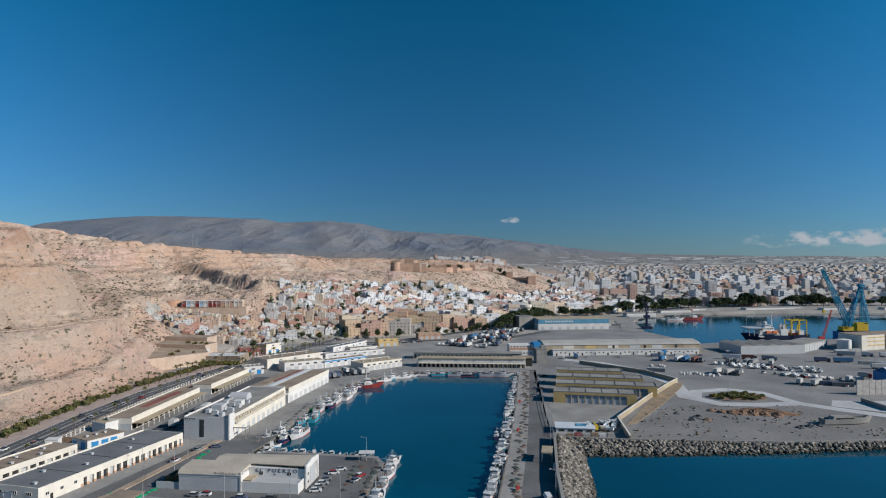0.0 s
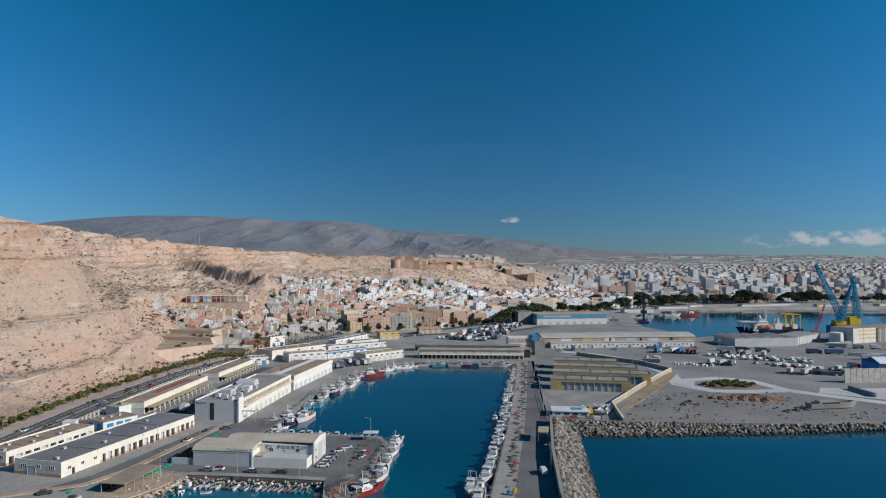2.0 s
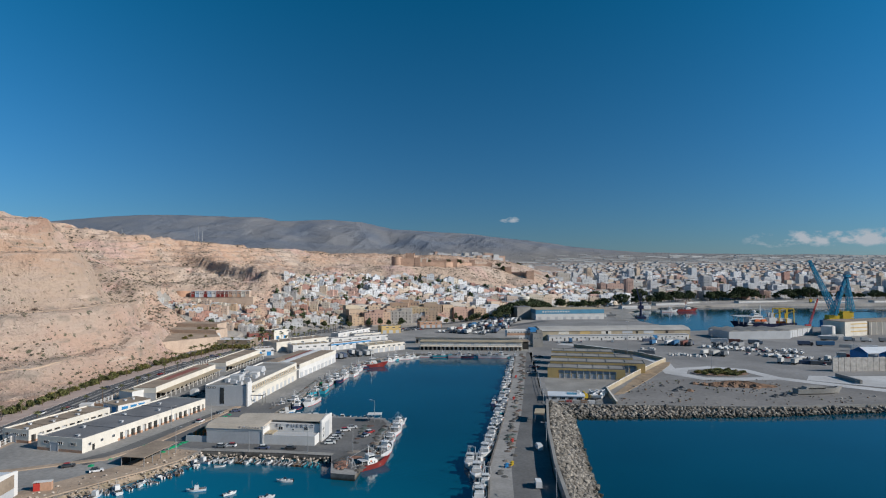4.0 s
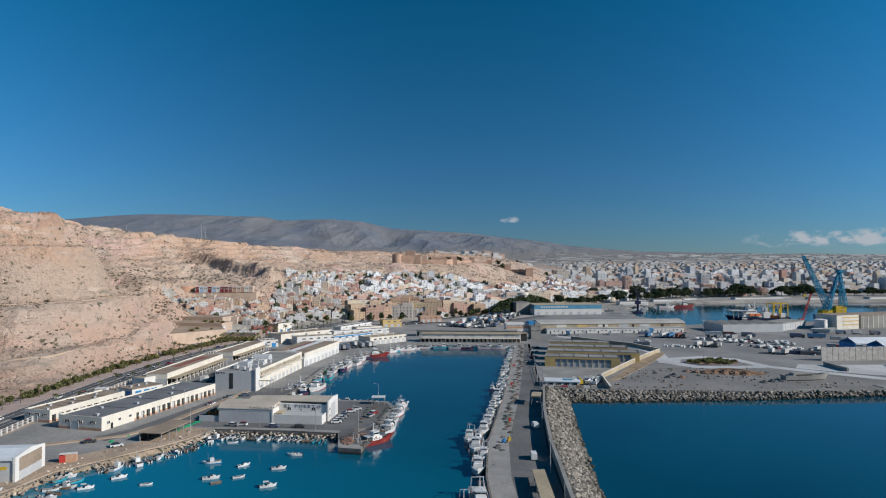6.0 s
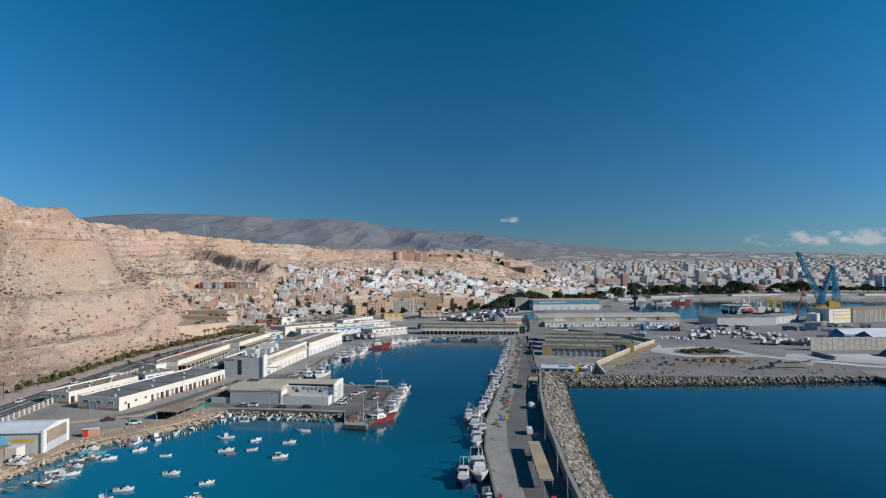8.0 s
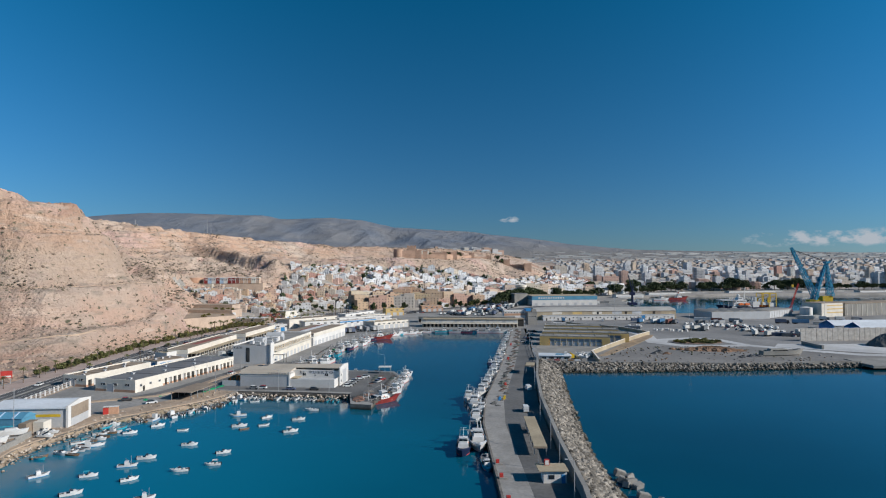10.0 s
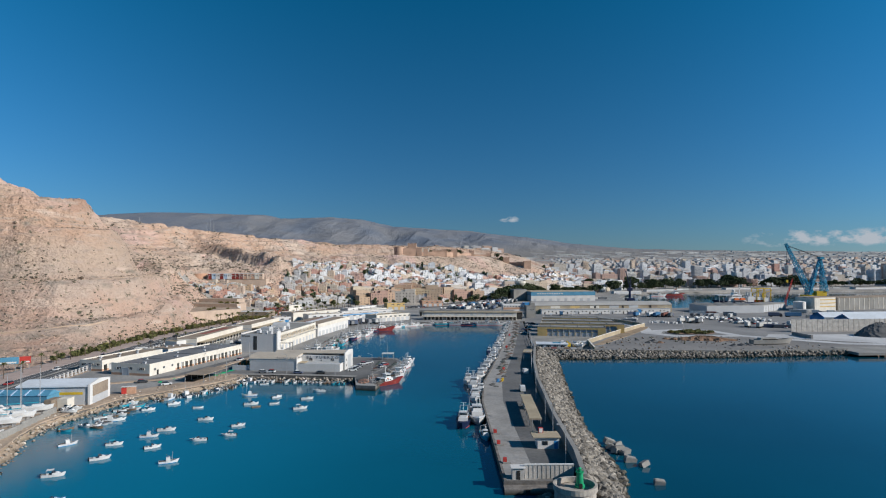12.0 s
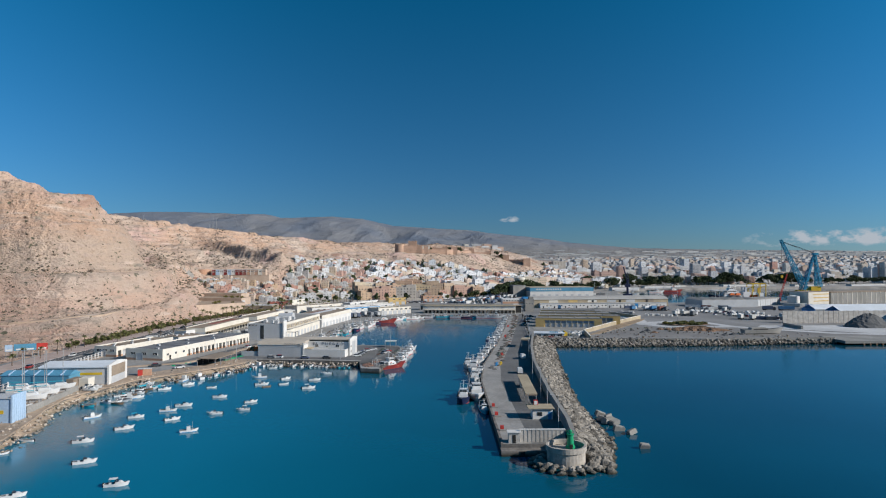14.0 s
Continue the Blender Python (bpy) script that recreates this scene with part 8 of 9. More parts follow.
def supply_ship():
    t = thing("supply_ship", pose(335, 638, 0, 0, 0, 184), "dark-hulled supply ship with white superstructure and helideck", "ship")
    part("hull", hull_bm(62, 13, 6.0, 0.25, 0.9, 0.15, 16), DARKBLUE, t)
    part("main_deck", boxes((-28, 20, -5.4, 5.4, 4.0, 5.2)), DECK, t)
    for i, (x0, x1, y, z0, z1) in enumerate(((0, 22, 5.6, 5, 8), (2, 20, 5.2, 8, 11), (5, 17, 4.6, 11, 14), (8, 14, 3.2, 14, 16.5))):
        bm = bmesh.new()
        wedge(bm, x0, x1, y, z0, z1, 1.0, 0.2, 0.97)
        d = part("deckhouse", bm, BOATWHITE, t)
        part("window_band", boxes((x0 + 1, x1 - 0.9, -y * 0.99, y * 0.99, z0 + 1.2, z0 + 2.0)), DARKGLASS, d)
    part("helideck", boxes((18, 34, -7, 7, 13.5, 14.2)), GREYMETAL, t)
    bm = bmesh.new()
    for x in (20, 26, 31):
        for y in (-5, 5):
            bar(bm, (x, y, 6), (x, y, 13.5), 0.5)
    part("helideck_leg", bm, STEEL, t)
    for x in (2, 9):
        for s in (-1, 1):
            bm = bmesh.new()
            wedge(bm, x, x + 6, 1.3, 8.4, 10.6, 1.0, 1.0, 0.7)
            part("lifeboat", bm, ORANGE, t, "orange enclosed lifeboat", at=pose(0, s * 6.0, 0))
    bm = bmesh.new()
    lathe(bm, [(0.3, 0), (1.8, 1.2), (1.8, 2.4), (0.3, 3.6)], 14)
    part("radome", bm, WHITE, t, at=pose(12, 0, 16.5))
    bm = bmesh.new()
    for x in (-10, -22):
        bar(bm, (x, 0, 5), (x, 0, 16), 1.0)
        bar(bm, (x, 0, 15), (x - 9, 3, 19), 0.7)
    part("deck_crane", bm, YELLOW, t, "yellow deck crane")
    bm = bmesh.new()
    for a in (-1, 1):
        bar(bm, (5, a * 1.0, 14), (5, 0, 26), 0.35)
    bar(bm, (5, -2, 21), (5, 2, 21), 0.3)
    part("mast", bm, WHITE, t)
    part("winch", boxes((-20, -14, -3, 3, 5.2, 8)), ORANGE, t)
    part("aft_house", boxes((-27, -21, -5, 5, 5.2, 10.5)), BOATWHITE, t)
    part("mid_house", boxes((-9, -2, -5, 5, 5.2, 12)), BOATWHITE, t)
    part("funnel", boxes((-7, -4.5, -4, -1.5, 12, 17), (-7, -4.5, 1.5, 4, 12, 17)), GREYMETAL, t)
    bm = bmesh.new()
    for x in (-28, -20, -12):
        for y in (-5.5, 5.5):
            bar(bm, (x, y, 5), (x, y, 21), 0.7)
        bar(bm, (x, -5.5, 21), (x, 5.5, 21), 0.7)
    for y in (-5.5, 5.5):
        bar(bm, (-28, y, 21), (-12, y, 21), 0.7)
    part("gantry", bm, YELLOW, t, "yellow portal gantry")
    part("container", boxes((-19, -13, -5.5, -2.5, 8.2, 11), (-19, -13, 1.5, 4.5, 8.2, 11)), WHITE, t)


supply_ship()


def lattice(bm, p, q, w0, w1, n, t):
    """A square lattice girder from p to q."""
    p, q = Vector(p), Vector(q)
    d = (q - p).normalized()
    s = d.cross(Vector((0, 1, 0))).normalized()
    u = d.cross(s).normalized()
    prev = None
    for i in range(n + 1):
        f = i / n
        w = (w0 + (w1 - w0) * f) / 2
        c = [p + (q - p) * f + s * a * w + u * b * w for a, b in ((-1, -1), (1, -1), (1, 1), (-1, 1))]
        for k in range(4):
            bar(bm, c[k], c[(k + 1) % 4], t * 0.6)
            if prev:
                bar(bm, prev[k], c[k], t)
                bar(bm, prev[k], c[(k + 1) % 4], t * 0.6)
        prev = c


def floating_crane():
    t = thing("floating_crane", pose(0, 0, 0), "tall bright blue lattice crane with yellow machine house", "crane")
    part("pontoon", boxes((405, 436, 644, 660, -1, 7.5)), BLUEPAINT, t)
    part("machine_house", boxes((421.5, 433, 646, 657, 9, 17)), YELLOW, t, "yellow machine house")
    part("turntable", boxes((408, 434, 645.5, 658, 7.5, 9)), DARK, t)
    part("front_platform", boxes((408, 421.5, 647, 656, 9, 13)), YELLOW, t)
    bm = bmesh.new()
    lattice(bm, (416, 650, 15), (389.5, 650, 71), 5.5, 2.0, 14, 0.65)
    part("boom", bm, CRANEBLUE, t, "blue lattice boom")
    bm = bmesh.new()
    for y in (646.5, 656):
        lattice(bm, (433, y, 17), (429.5, 651, 54), 2.6, 1.6, 8, 0.5)
        lattice(bm, (414, y, 13), (428.5, 651, 54), 2.0, 1.4, 8, 0.45)
    for z in (27, 36, 45):
        f = (z - 18) / 36
        bar(bm, (433 - 3.5 * f, 646.5 + 4.5 * f, z), (414 + 14.5 * f, 646.5 + 4.5 * f, z), 0.6)
    box(bm, 427, 432, 648, 654, 53.5, 56)
    part("a_frame", bm, CRANEBLUE, t, "blue lattice back frame")
    bm = bmesh.new()
    for y in (648, 650, 652):
        bar(bm, (429.5, y, 55), (391, y, 69), 0.22)
    bar(bm, (390, 650, 70), (390, 650, 30), 0.18)
    part("stay_cable", bm, BLACK, t)
    part("hook_block", boxes((389, 391, 649, 651, 27, 30)), YELLOW, t)
    r = thing("red_crane", pose(372, 622, QZ), "small red lattice crawler crane on the quay", "crane")
    bm = bmesh.new()
    lattice(bm, (0, 0, 3), (9, 0, 30), 1.6, 0.8, 12, 0.22)
    part("boom", bm, RED, r)
    part("cab", boxes((-4, 1, -1.6, 1.6, 1, 4)), RED, r)
    part("crawler", boxes((-4, 2, -2.2, 2.2, 0, 1)), BLACK, r)
    k = thing("harbour_crane", pose(238, 742, QZ), "dark slewing harbour crane on the quay", "crane")
    bm = bmesh.new()
    tube(bm, 1.6, 1.2, 3, 20, n=10)
    bar(bm, (0, 0, 18), (-5, 0, 38), 1.1)
    bar(bm, (2, 0, 18), (0, 0, 31), 0.8)
    part("tower", bm, DARKBLUE, k)
    part("cab", boxes((-3, 3, -2.4, 2.4, 12, 16)), DARKBLUE, k)
    part("base", boxes((-5, 5, -5, 5, 0, 3)), DARKBLUE, k)


floating_crane()
# pilot vessel, far quay sheds and moored craft in the commercial basin
moor("red", 345, 880, 10, 1.6)
moor("white", 318, 872, 5, 1.3)
moor("white", 262, 800, 80, 1.2)
for x, y, w in ((262, 905, 46), (330, 960, 50), (480, 1006, 90), (600, 1000, 60), (700, 1005, 70)):
    t = thing("quay_shed", pose(x, y, 1.8, 0, 0, 12), "low white shed on the far quay", "shed", "far quay sheds")
    part("wall", boxes((0, w, 0, 12, 0, 5)), WHITE, t)
    part("roof", boxes((-.4, w + .4, -.4, 12.4, 5, 5.5)), CONCRETE, t)
    part("door_band", boxes((2, w - 2, -0.08, 0, 0.2, 3.2)), GREYMETAL, t)
ribbon("far_quay", [(226, 716), (250, 842), (300, 927), (480, 988), (700, 988), (1100, 965)], -22, 1.5, 2.1, CONCRETE, "pale concrete quay round the commercial basin")
ribbon("far_mole", [(560, 900), (700, 880), (1000, 870)], -8, 8, 2.1, CONCRETE, "low mole inside the commercial basin")
for x, y, a in spots([(250, 870), (310, 960), (480, 1030), (700, 1035)], 14, -6, 5, rng):
    if rng.random() < .6:
        park(rng.choice((0, 0, 1, 3)), x, y, a, 2.1)


# ---- the town ----
PLASTER = palette_mat("town_plaster", ((0.74, 0.74, 0.73), (0.73, 0.72, 0.71), (0.72, 0.72, 0.72), (0.64, 0.45, 0.34), (0.66, 0.55, 0.42), (0.60, 0.38, 0.31), (0.68, 0.60, 0.50), (0.57, 0.40, 0.31), (0.70, 0.69, 0.67), (0.65, 0.47, 0.32), (0.60, 0.42, 0.36), (0.69, 0.68, 0.67), (0.66, 0.52, 0.42), (0.55, 0.31, 0.24), (0.50, 0.47, 0.45)), vary=0.15)
# cool, dulled whites: distance haze is put into the colours of the far blocks
FLATS = palette_mat("hazed_apartment_render", ((0.68, 0.69, 0.70), (0.70, 0.71, 0.72), (0.60, 0.54, 0.47), (0.62, 0.63, 0.65), (0.56, 0.42, 0.36), (0.64, 0.63, 0.60), (0.69, 0.70, 0.71), (0.62, 0.50, 0.42), (0.70, 0.70, 0.71), (0.48, 0.48, 0.49), (0.54, 0.38, 0.32)), vary=0.12)
FARCITY = palette_mat("hazed_city_render", ((0.62, 0.62, 0.62), (0.50, 0.50, 0.51), (0.55, 0.46, 0.39), (0.58, 0.57, 0.56), (0.62, 0.58, 0.52), (0.54, 0.38, 0.30), (0.42, 0.42, 0.43), (0.66, 0.66, 0.66), (0.60, 0.52, 0.43), (0.66, 0.67, 0.68)), island=True, vary=0.1)
TERRACE = palette_mat("roof_terrace", ((0.36, 0.20, 0.14), (0.45, 0.42, 0.38), (0.30, 0.29, 0.28), (0.42, 0.28, 0.20), (0.55, 0.52, 0.48)), vary=0.25)
GREENHOUSE = mat("greenhouse_plastic", (0.50, 0.50, 0.49), 0.6, 0.3, 0.01, 0.1)
PANE = mat("far_window_glass", (0.035, 0.045, 0.055), 0.3, 0.3, 0.2, 1, spec=0.5)
REST = [mat("plain_render", c, 0.85, 0.15, 0.2, 2) for c in ((0.74, 0.75, 0.76), (0.73, 0.73, 0.74), (0.64, 0.56, 0.45), (0.60, 0.40, 0.33), (0.70, 0.70, 0.70), (0.60, 0.48, 0.37), (0.50, 0.52, 0.55), (0.62, 0.50, 0.41), (0.46, 0.27, 0.22), (0.75, 0.75, 0.75))]
FORT = mat("tan_fortress_stone", (0.50, 0.335, 0.245), 0.95, 0.35, 0.08, 0.6, bump=0.3)


def facade(bm, w, d, z0, floors, gap, fh, quads):
    """Window panes, just proud of the four walls; returns nothing, adds to quads."""
    for f in range(floors):
        z = z0 + f * fh + 1.0
        for side in range(4):
            n = int((w if side % 2 == 0 else d) / gap)
            span = (w if side % 2 == 0 else d)
            for i in range(n):
                c = -span / 2 + (i + 0.5) * span / n
                a = 0.5
                if side == 0:
                    p = ((c - a, -d / 2 - .05, z), (c + a, -d / 2 - .05, z), (c + a, -d / 2 - .05, z + 1.25), (c - a, -d / 2 - .05, z + 1.25))
                elif side == 1:
                    p = ((w / 2 + .05, c - a, z), (w / 2 + .05, c + a, z), (w / 2 + .05, c + a, z + 1.25), (w / 2 + .05, c - a, z + 1.25))
                elif side == 2:
                    p = ((c + a, d / 2 + .05, z), (c - a, d / 2 + .05, z), (c - a, d / 2 + .05, z + 1.25), (c + a, d / 2 + .05, z + 1.25))
                else:
                    p = ((-w / 2 - .05, c + a, z), (-w / 2 - .05, c - a, z), (-w / 2 - .05, c - a, z + 1.25), (-w / 2 - .05, c + a, z + 1.25))
                quads.append(p)


def house_mesh(seed, w, d, floors, wall, fh=3.0, balcony=False, gap=3.9):
    r = random.Random(seed)
    bm = bmesh.new()
    h = floors * fh
    kinds = []

    def add(k, *dims):
        box(bm, *dims)
        kinds.extend([k] * 6)

    add(0, -w / 2, w / 2, -d / 2, d / 2, -6, h)
    add(1, -w / 2 + .25, w / 2 - .25, -d / 2 + .25, d / 2 - .25, h, h + 0.06)
    for q in ((-w / 2, w / 2, -d / 2, -d / 2 + .25), (-w / 2, w / 2, d / 2 - .25, d / 2), (-w / 2, -w / 2 + .25, -d / 2 + .25, d / 2 - .25), (w / 2 - .25, w / 2, -d / 2 + .25, d / 2 - .25)):
        add(0, *q, h, h + 0.8)
    sx, sy = r.uniform(-w * .25, w * .25), r.uniform(-d * .2, d * .25)
    add(0, sx - w * .16, sx + w * .16, sy - d * .2, sy + d * .2, h, h + 2.6)
    add(1, sx - w * .17, sx + w * .17, sy - d * .21, sy + d * .21, h + 2.6, h + 2.75)
    if r.random() < 0.6:
        add(0, -sx - 1.0, -sx + 0.6, -sy - .6, -sy + .8, h, h + 1.3)
    if r.random() < 0.5:
        k = w * r.uniform(0.35, 0.5)
        add(0, -w / 2, -w / 2 + k, -d / 2 + .3, d / 2 - .3, h, h + 2.9)
    if balcony:
        for f in range(1, floors):
            add(0, -w * .36, w * .36, -d / 2 - 1.1, -d / 2, f * fh, f * fh + 0.95)
            add(0, w / 2, w / 2 + 1.0, -d * .3, d * .3, f * fh, f * fh + 0.95)
    quads = []
    facade(bm, w, d, 0, floors, gap, fh, quads)
    for p in quads:
        bm.faces.new([bm.verts.new(v) for v in p])
        kinds.append(2)
    me = bpy.data.meshes.new("house")
    bm.to_mesh(me)
    bm.free()
    for m in (wall, TERRACE, PANE):
        me.materials.append(m)
    me.polygons.foreach_set("material_index", kinds)
    return me


WARM = palette_mat("ochre_town_render", ((0.66, 0.53, 0.36), (0.62, 0.47, 0.34), (0.60, 0.42, 0.30), (0.68, 0.58, 0.44), (0.66, 0.60, 0.53), (0.52, 0.34, 0.27)), vary=0.15)
rng = random.Random(23)
_hx, _hy = np.arange(-540, 1300, 5.0), np.arange(100, 1900, 5.0)
_HX, _HY = np.meshgrid(_hx, _hy)
_HZ = ground_z(_HX, _HY)
_WILD = ~in_poly(_HX, _HY, TOWN)


def spot_z(x, y):
    """The ground's height, from a five-metre grid."""
    u, v = min(max((x + 540) / 5, 0), len(_hx) - 1.01), min(max((y - 100) / 5, 0), len(_hy) - 1.01)
    i, j = int(u), int(v)
    a, b = u - i, v - j
    return float((_HZ[j, i] * (1 - a) + _HZ[j, i + 1] * a) * (1 - b) + (_HZ[j + 1, i] * (1 - a) + _HZ[j + 1, i + 1] * a) * b)


def in_hill(x, y):
    i, j = min(max(int((x + 540) / 5), 0), len(_hx) - 1), min(max(int((y - 100) / 5), 0), len(_hy) - 1)
    return bool(_WILD[j, i])


HOUSES = [house_mesh(i, w, d, f, PLASTER if i < 9 else WARM) for i, (w, d, f) in enumerate(((9, 10, 2), (11, 10, 2), (10, 11, 2), (13, 10, 2), (8, 9, 1), (12, 11, 3), (15, 11, 3), (9, 9, 2), (11, 13, 2), (17, 12, 4), (24, 13, 4), (30, 14, 4)))]
BLOCKS = [house_mesh(100 + i, w, d, f, FLATS, 3.0, True, 3.2) for i, (w, d, f) in enumerate(((18, 14, 5), (22, 16, 6), (16, 16, 8), (26, 15, 6), (20, 18, 10), (34, 14, 5), (15, 15, 11), (26, 20, 4)))]
FRONT = ((-300, 590), (-210, 562), (-186, 556), (-160, 575), (-142, 640), (-110, 655), (-52, 672), (-10, 692), (40, 730), (88, 800), (128, 880), (240, 962), (310, 1000), (400, 1055), (700, 1110), (1000, 1085), (1500, 1100))
LABELS = ("white flat-roofed town house with small windows", "plastered flat-roofed town house with roof terrace", "tall plastered town house with parapet roof")


def front_y(x):
    return np.interp(x, [p[0] for p in FRONT], [p[1] for p in FRONT])


def build_old_town():
    """Tight rows of low houses along the slope, with taller ochre blocks towards the water."""
    for bi in range(-4, 11):
        for bj in range(-3, 11):
            cx, cy = -190 + bi * 50 + rng.uniform(-4, 4), 660 + bj * 46 + bi * 14 + rng.uniform(-4, 4)
            a = 14 + rng.uniform(-16, 16)
            ca, sa = math.cos(radians(a)), math.sin(radians(a))
            for j in range(5 if cx < -90 else 4):
                u = -22.0
                while u < 20:
                    near = cy + j * 11 < front_y(cx) + 95
                    big = near and cx > -120 and rng.random() < 0.55
                    k = rng.choice((9, 10, 11, 6, 10)) if big else rng.choice((5, 6, 3, 2)) if near and cx > -120 else rng.choice((0, 1, 2, 3, 4, 7, 8, 0, 1, 5))
                    f = 0.72 if cx < -90 else 0.9
                    w = (9, 11, 10, 13, 8, 12, 15, 9, 11, 17, 24, 30)[k] * f
                    v = -18 + j * (8.8 if f < 0.8 else 11.2) + rng.uniform(-.8, .8)
                    x, y = cx + (u + w / 2) * ca - v * sa, cy + (u + w / 2) * sa + v * ca
                    u += w + rng.choice((0.2, 0.2, 0.2, 1.5, 4.5))
                    if x > 300 or y < front_y(x) + 4 or y > 1250 or in_hill(x, y) or (-302 < x < -196 and 666 < y < 716):
                        continue
                    if rng.random() < (0.06 if y < 930 or x > -20 else 0.35):
                        continue
                    OLD.append((y, k, LABELS[0 if k in (0, 4, 7) else 1 if k in (1, 2, 8) else 2], pose(x, y, spot_z(x, y), 0, 0, a + rng.choice((0, 180))) @ Matrix.Diagonal((f, f * rng.uniform(.85, 1.1), f * rng.uniform(.75, 1.1) if k < 9 else rng.uniform(0.85, 1.2), 1))))


def build_new_town():
    for bi in range(0, 70):
        for bj in range(0, 26):
            x, y = 60 + bi * 27 + rng.uniform(-7, 7) + bj * 9, 985 + bj * 36 + rng.uniform(-9, 9)
            if y < front_y(x) + 12 or y > 1900 or x > 0.72 * (y + 110) or in_hill(x, y) or (x < 290 and y < 1250) or rng.random() < 0.12:
                continue
            k = rng.choice((0, 1, 3, 5, 7, 0, 3, 5, 7, 2, 4, 6) if bj > 2 else (0, 1, 3, 5, 7, 7))
            NEW.append((y, k, "pale apartment block with balconies and flat roof", pose(x, y, spot_z(x, y), 0, 0, rng.choice((10, 12, 100, 190)) + rng.uniform(-4, 4)) @ Matrix.Diagonal((rng.uniform(.65, 1.15), rng.uniform(.6, 1.0), rng.uniform(.3, .6) if rng.random() < .82 else rng.uniform(.8, 1.15), 1))))


def settle(places, meshes, name, category, group, rest_label):
    """The nearest 300 stand as things of their own; the rest are joined."""
    places.sort(key=lambda p: p[0])
    for _, k, label, m in places[:300]:
        solid(name, meshes[k], None, label, category, group, at=m)
    data = []
    for me in meshes:
        co = np.empty(len(me.vertices) * 3)
        me.vertices.foreach_get("co", co)
        data.append((np.c_[co.reshape(-1, 3), np.ones(len(co) // 3)], [tuple(p.vertices) for p in me.polygons], [p.material_index for p in me.polygons]))
    verts, faces, kinds, r, base = [], [], [], random.Random(4), 0
    for _, k, _, m in places[300:]:
        co, fs, ks = data[k]
        verts.append((co @ np.array(m).T)[:, :3])
        faces += [tuple(base + i for i in f) for f in fs]
        w = r.randrange(len(REST))
        kinds += [w if i == 0 else len(REST) + i - 1 for i in ks]
        base += len(co)
    if not verts:
        return
    me = bpy.data.meshes.new("distant_" + name)
    me.from_pydata(np.concatenate(verts).tolist(), [], faces)
    for q in (*REST, TERRACE, PANE):
        me.materials.append(q)
    me.polygons.foreach_set("material_index", kinds)
    tagged(new("distant_" + name, me), rest_label, category, kind="stuff")


def build_far_city():
    """The outer suburbs, too small and many to pick apart, and the pale greenhouses on the plain behind them."""
    verts, faces, kinds = [], [], []
    r = random.Random(77)
    cube = ((0, 1, 5, 4), (1, 2, 6, 5), (2, 3, 7, 6), (3, 0, 4, 7), (4, 5, 6, 7))

    def put(x, y, w, d, z, h, a, kind):
        c, s = math.cos(a), math.sin(a)
        b = len(verts)
        for zz in (z - 6, z + h):
            for u, v in ((-w, -d), (w, -d), (w, d), (-w, d)):
                verts.append((x + u * c - v * s, y + u * s + v * c, zz))
        faces.extend(tuple(b + i for i in f) for f in cube)
        kinds.extend([kind] * 4 + [kind if kind == 1 else r.choice((0, 2))])

    for _ in range(11500):
        y = 1250 + 1750 * r.random() ** 0.95
        x = r.uniform(-0.02, 0.76) * (y + 100)
        if y < 1900 and x > 150 and r.random() < 0.45 or y < front_y(x) + 60 or x < 290 and y < 1480 or x < 460 and y > 2250 or y > 2200 and r.random() < (y - 2000) / 900:
            continue
        if x < 330 and vnoise(np.array([x / 90]), np.array([y / 90]), 61)[0] < 0.02:
            continue
        put(x, y, r.uniform(4, 11), r.uniform(3.5, 8), Z0(x, y), r.choice((3, 3, 3, 4, 4, 5, 6, 6, 7, 8, 10, 15 if y < 2300 else 4)), 0.2 + r.choice((0, 1.57)) + r.uniform(-.1, .1), 0)
    for _ in range(900):
        y = r.uniform(2600, 4100)
        x = r.uniform(-0.06, 0.80) * y
        if x > 350 and Z0(x, y) < 116:
            put(x, y, r.uniform(12, 45), r.uniform(5, 12), Z0(x, y) - 1, r.uniform(3, 5), r.uniform(-.15, .15), 1)
    me = bpy.data.meshes.new("far_suburb")
    me.from_pydata(verts, [], faces)
    me.materials.append(FARCITY), me.materials.append(GREENHOUSE), me.materials.append(TERRACE)
    me.polygons.foreach_set("material_index", kinds)
    tagged(new("far_suburb", me), "distant pale suburb of countless flat-roofed blocks", "suburb", kind="stuff")


_gx, _gy = np.arange(-400, 3600, 40), np.arange(1000, 4300, 40)
_gz = ground_z(*np.meshgrid(_gx, _gy))


def Z0(x, y):
    return float(_gz[min(len(_gy) - 1, max(0, int((y - 1000) / 40))), min(len(_gx) - 1, max(0, int((x + 400) / 40)))])


OLD, NEW = [], []
build_old_town()
build_new_town()
settle(OLD, HOUSES, "house", "house", "houses of the old town", "distant rows of plastered flat-roofed town houses")
settle(NEW, BLOCKS, "apartment_building", "apartment building", "apartment blocks of the town", "distant pale apartment blocks with flat roofs")
build_far_city()


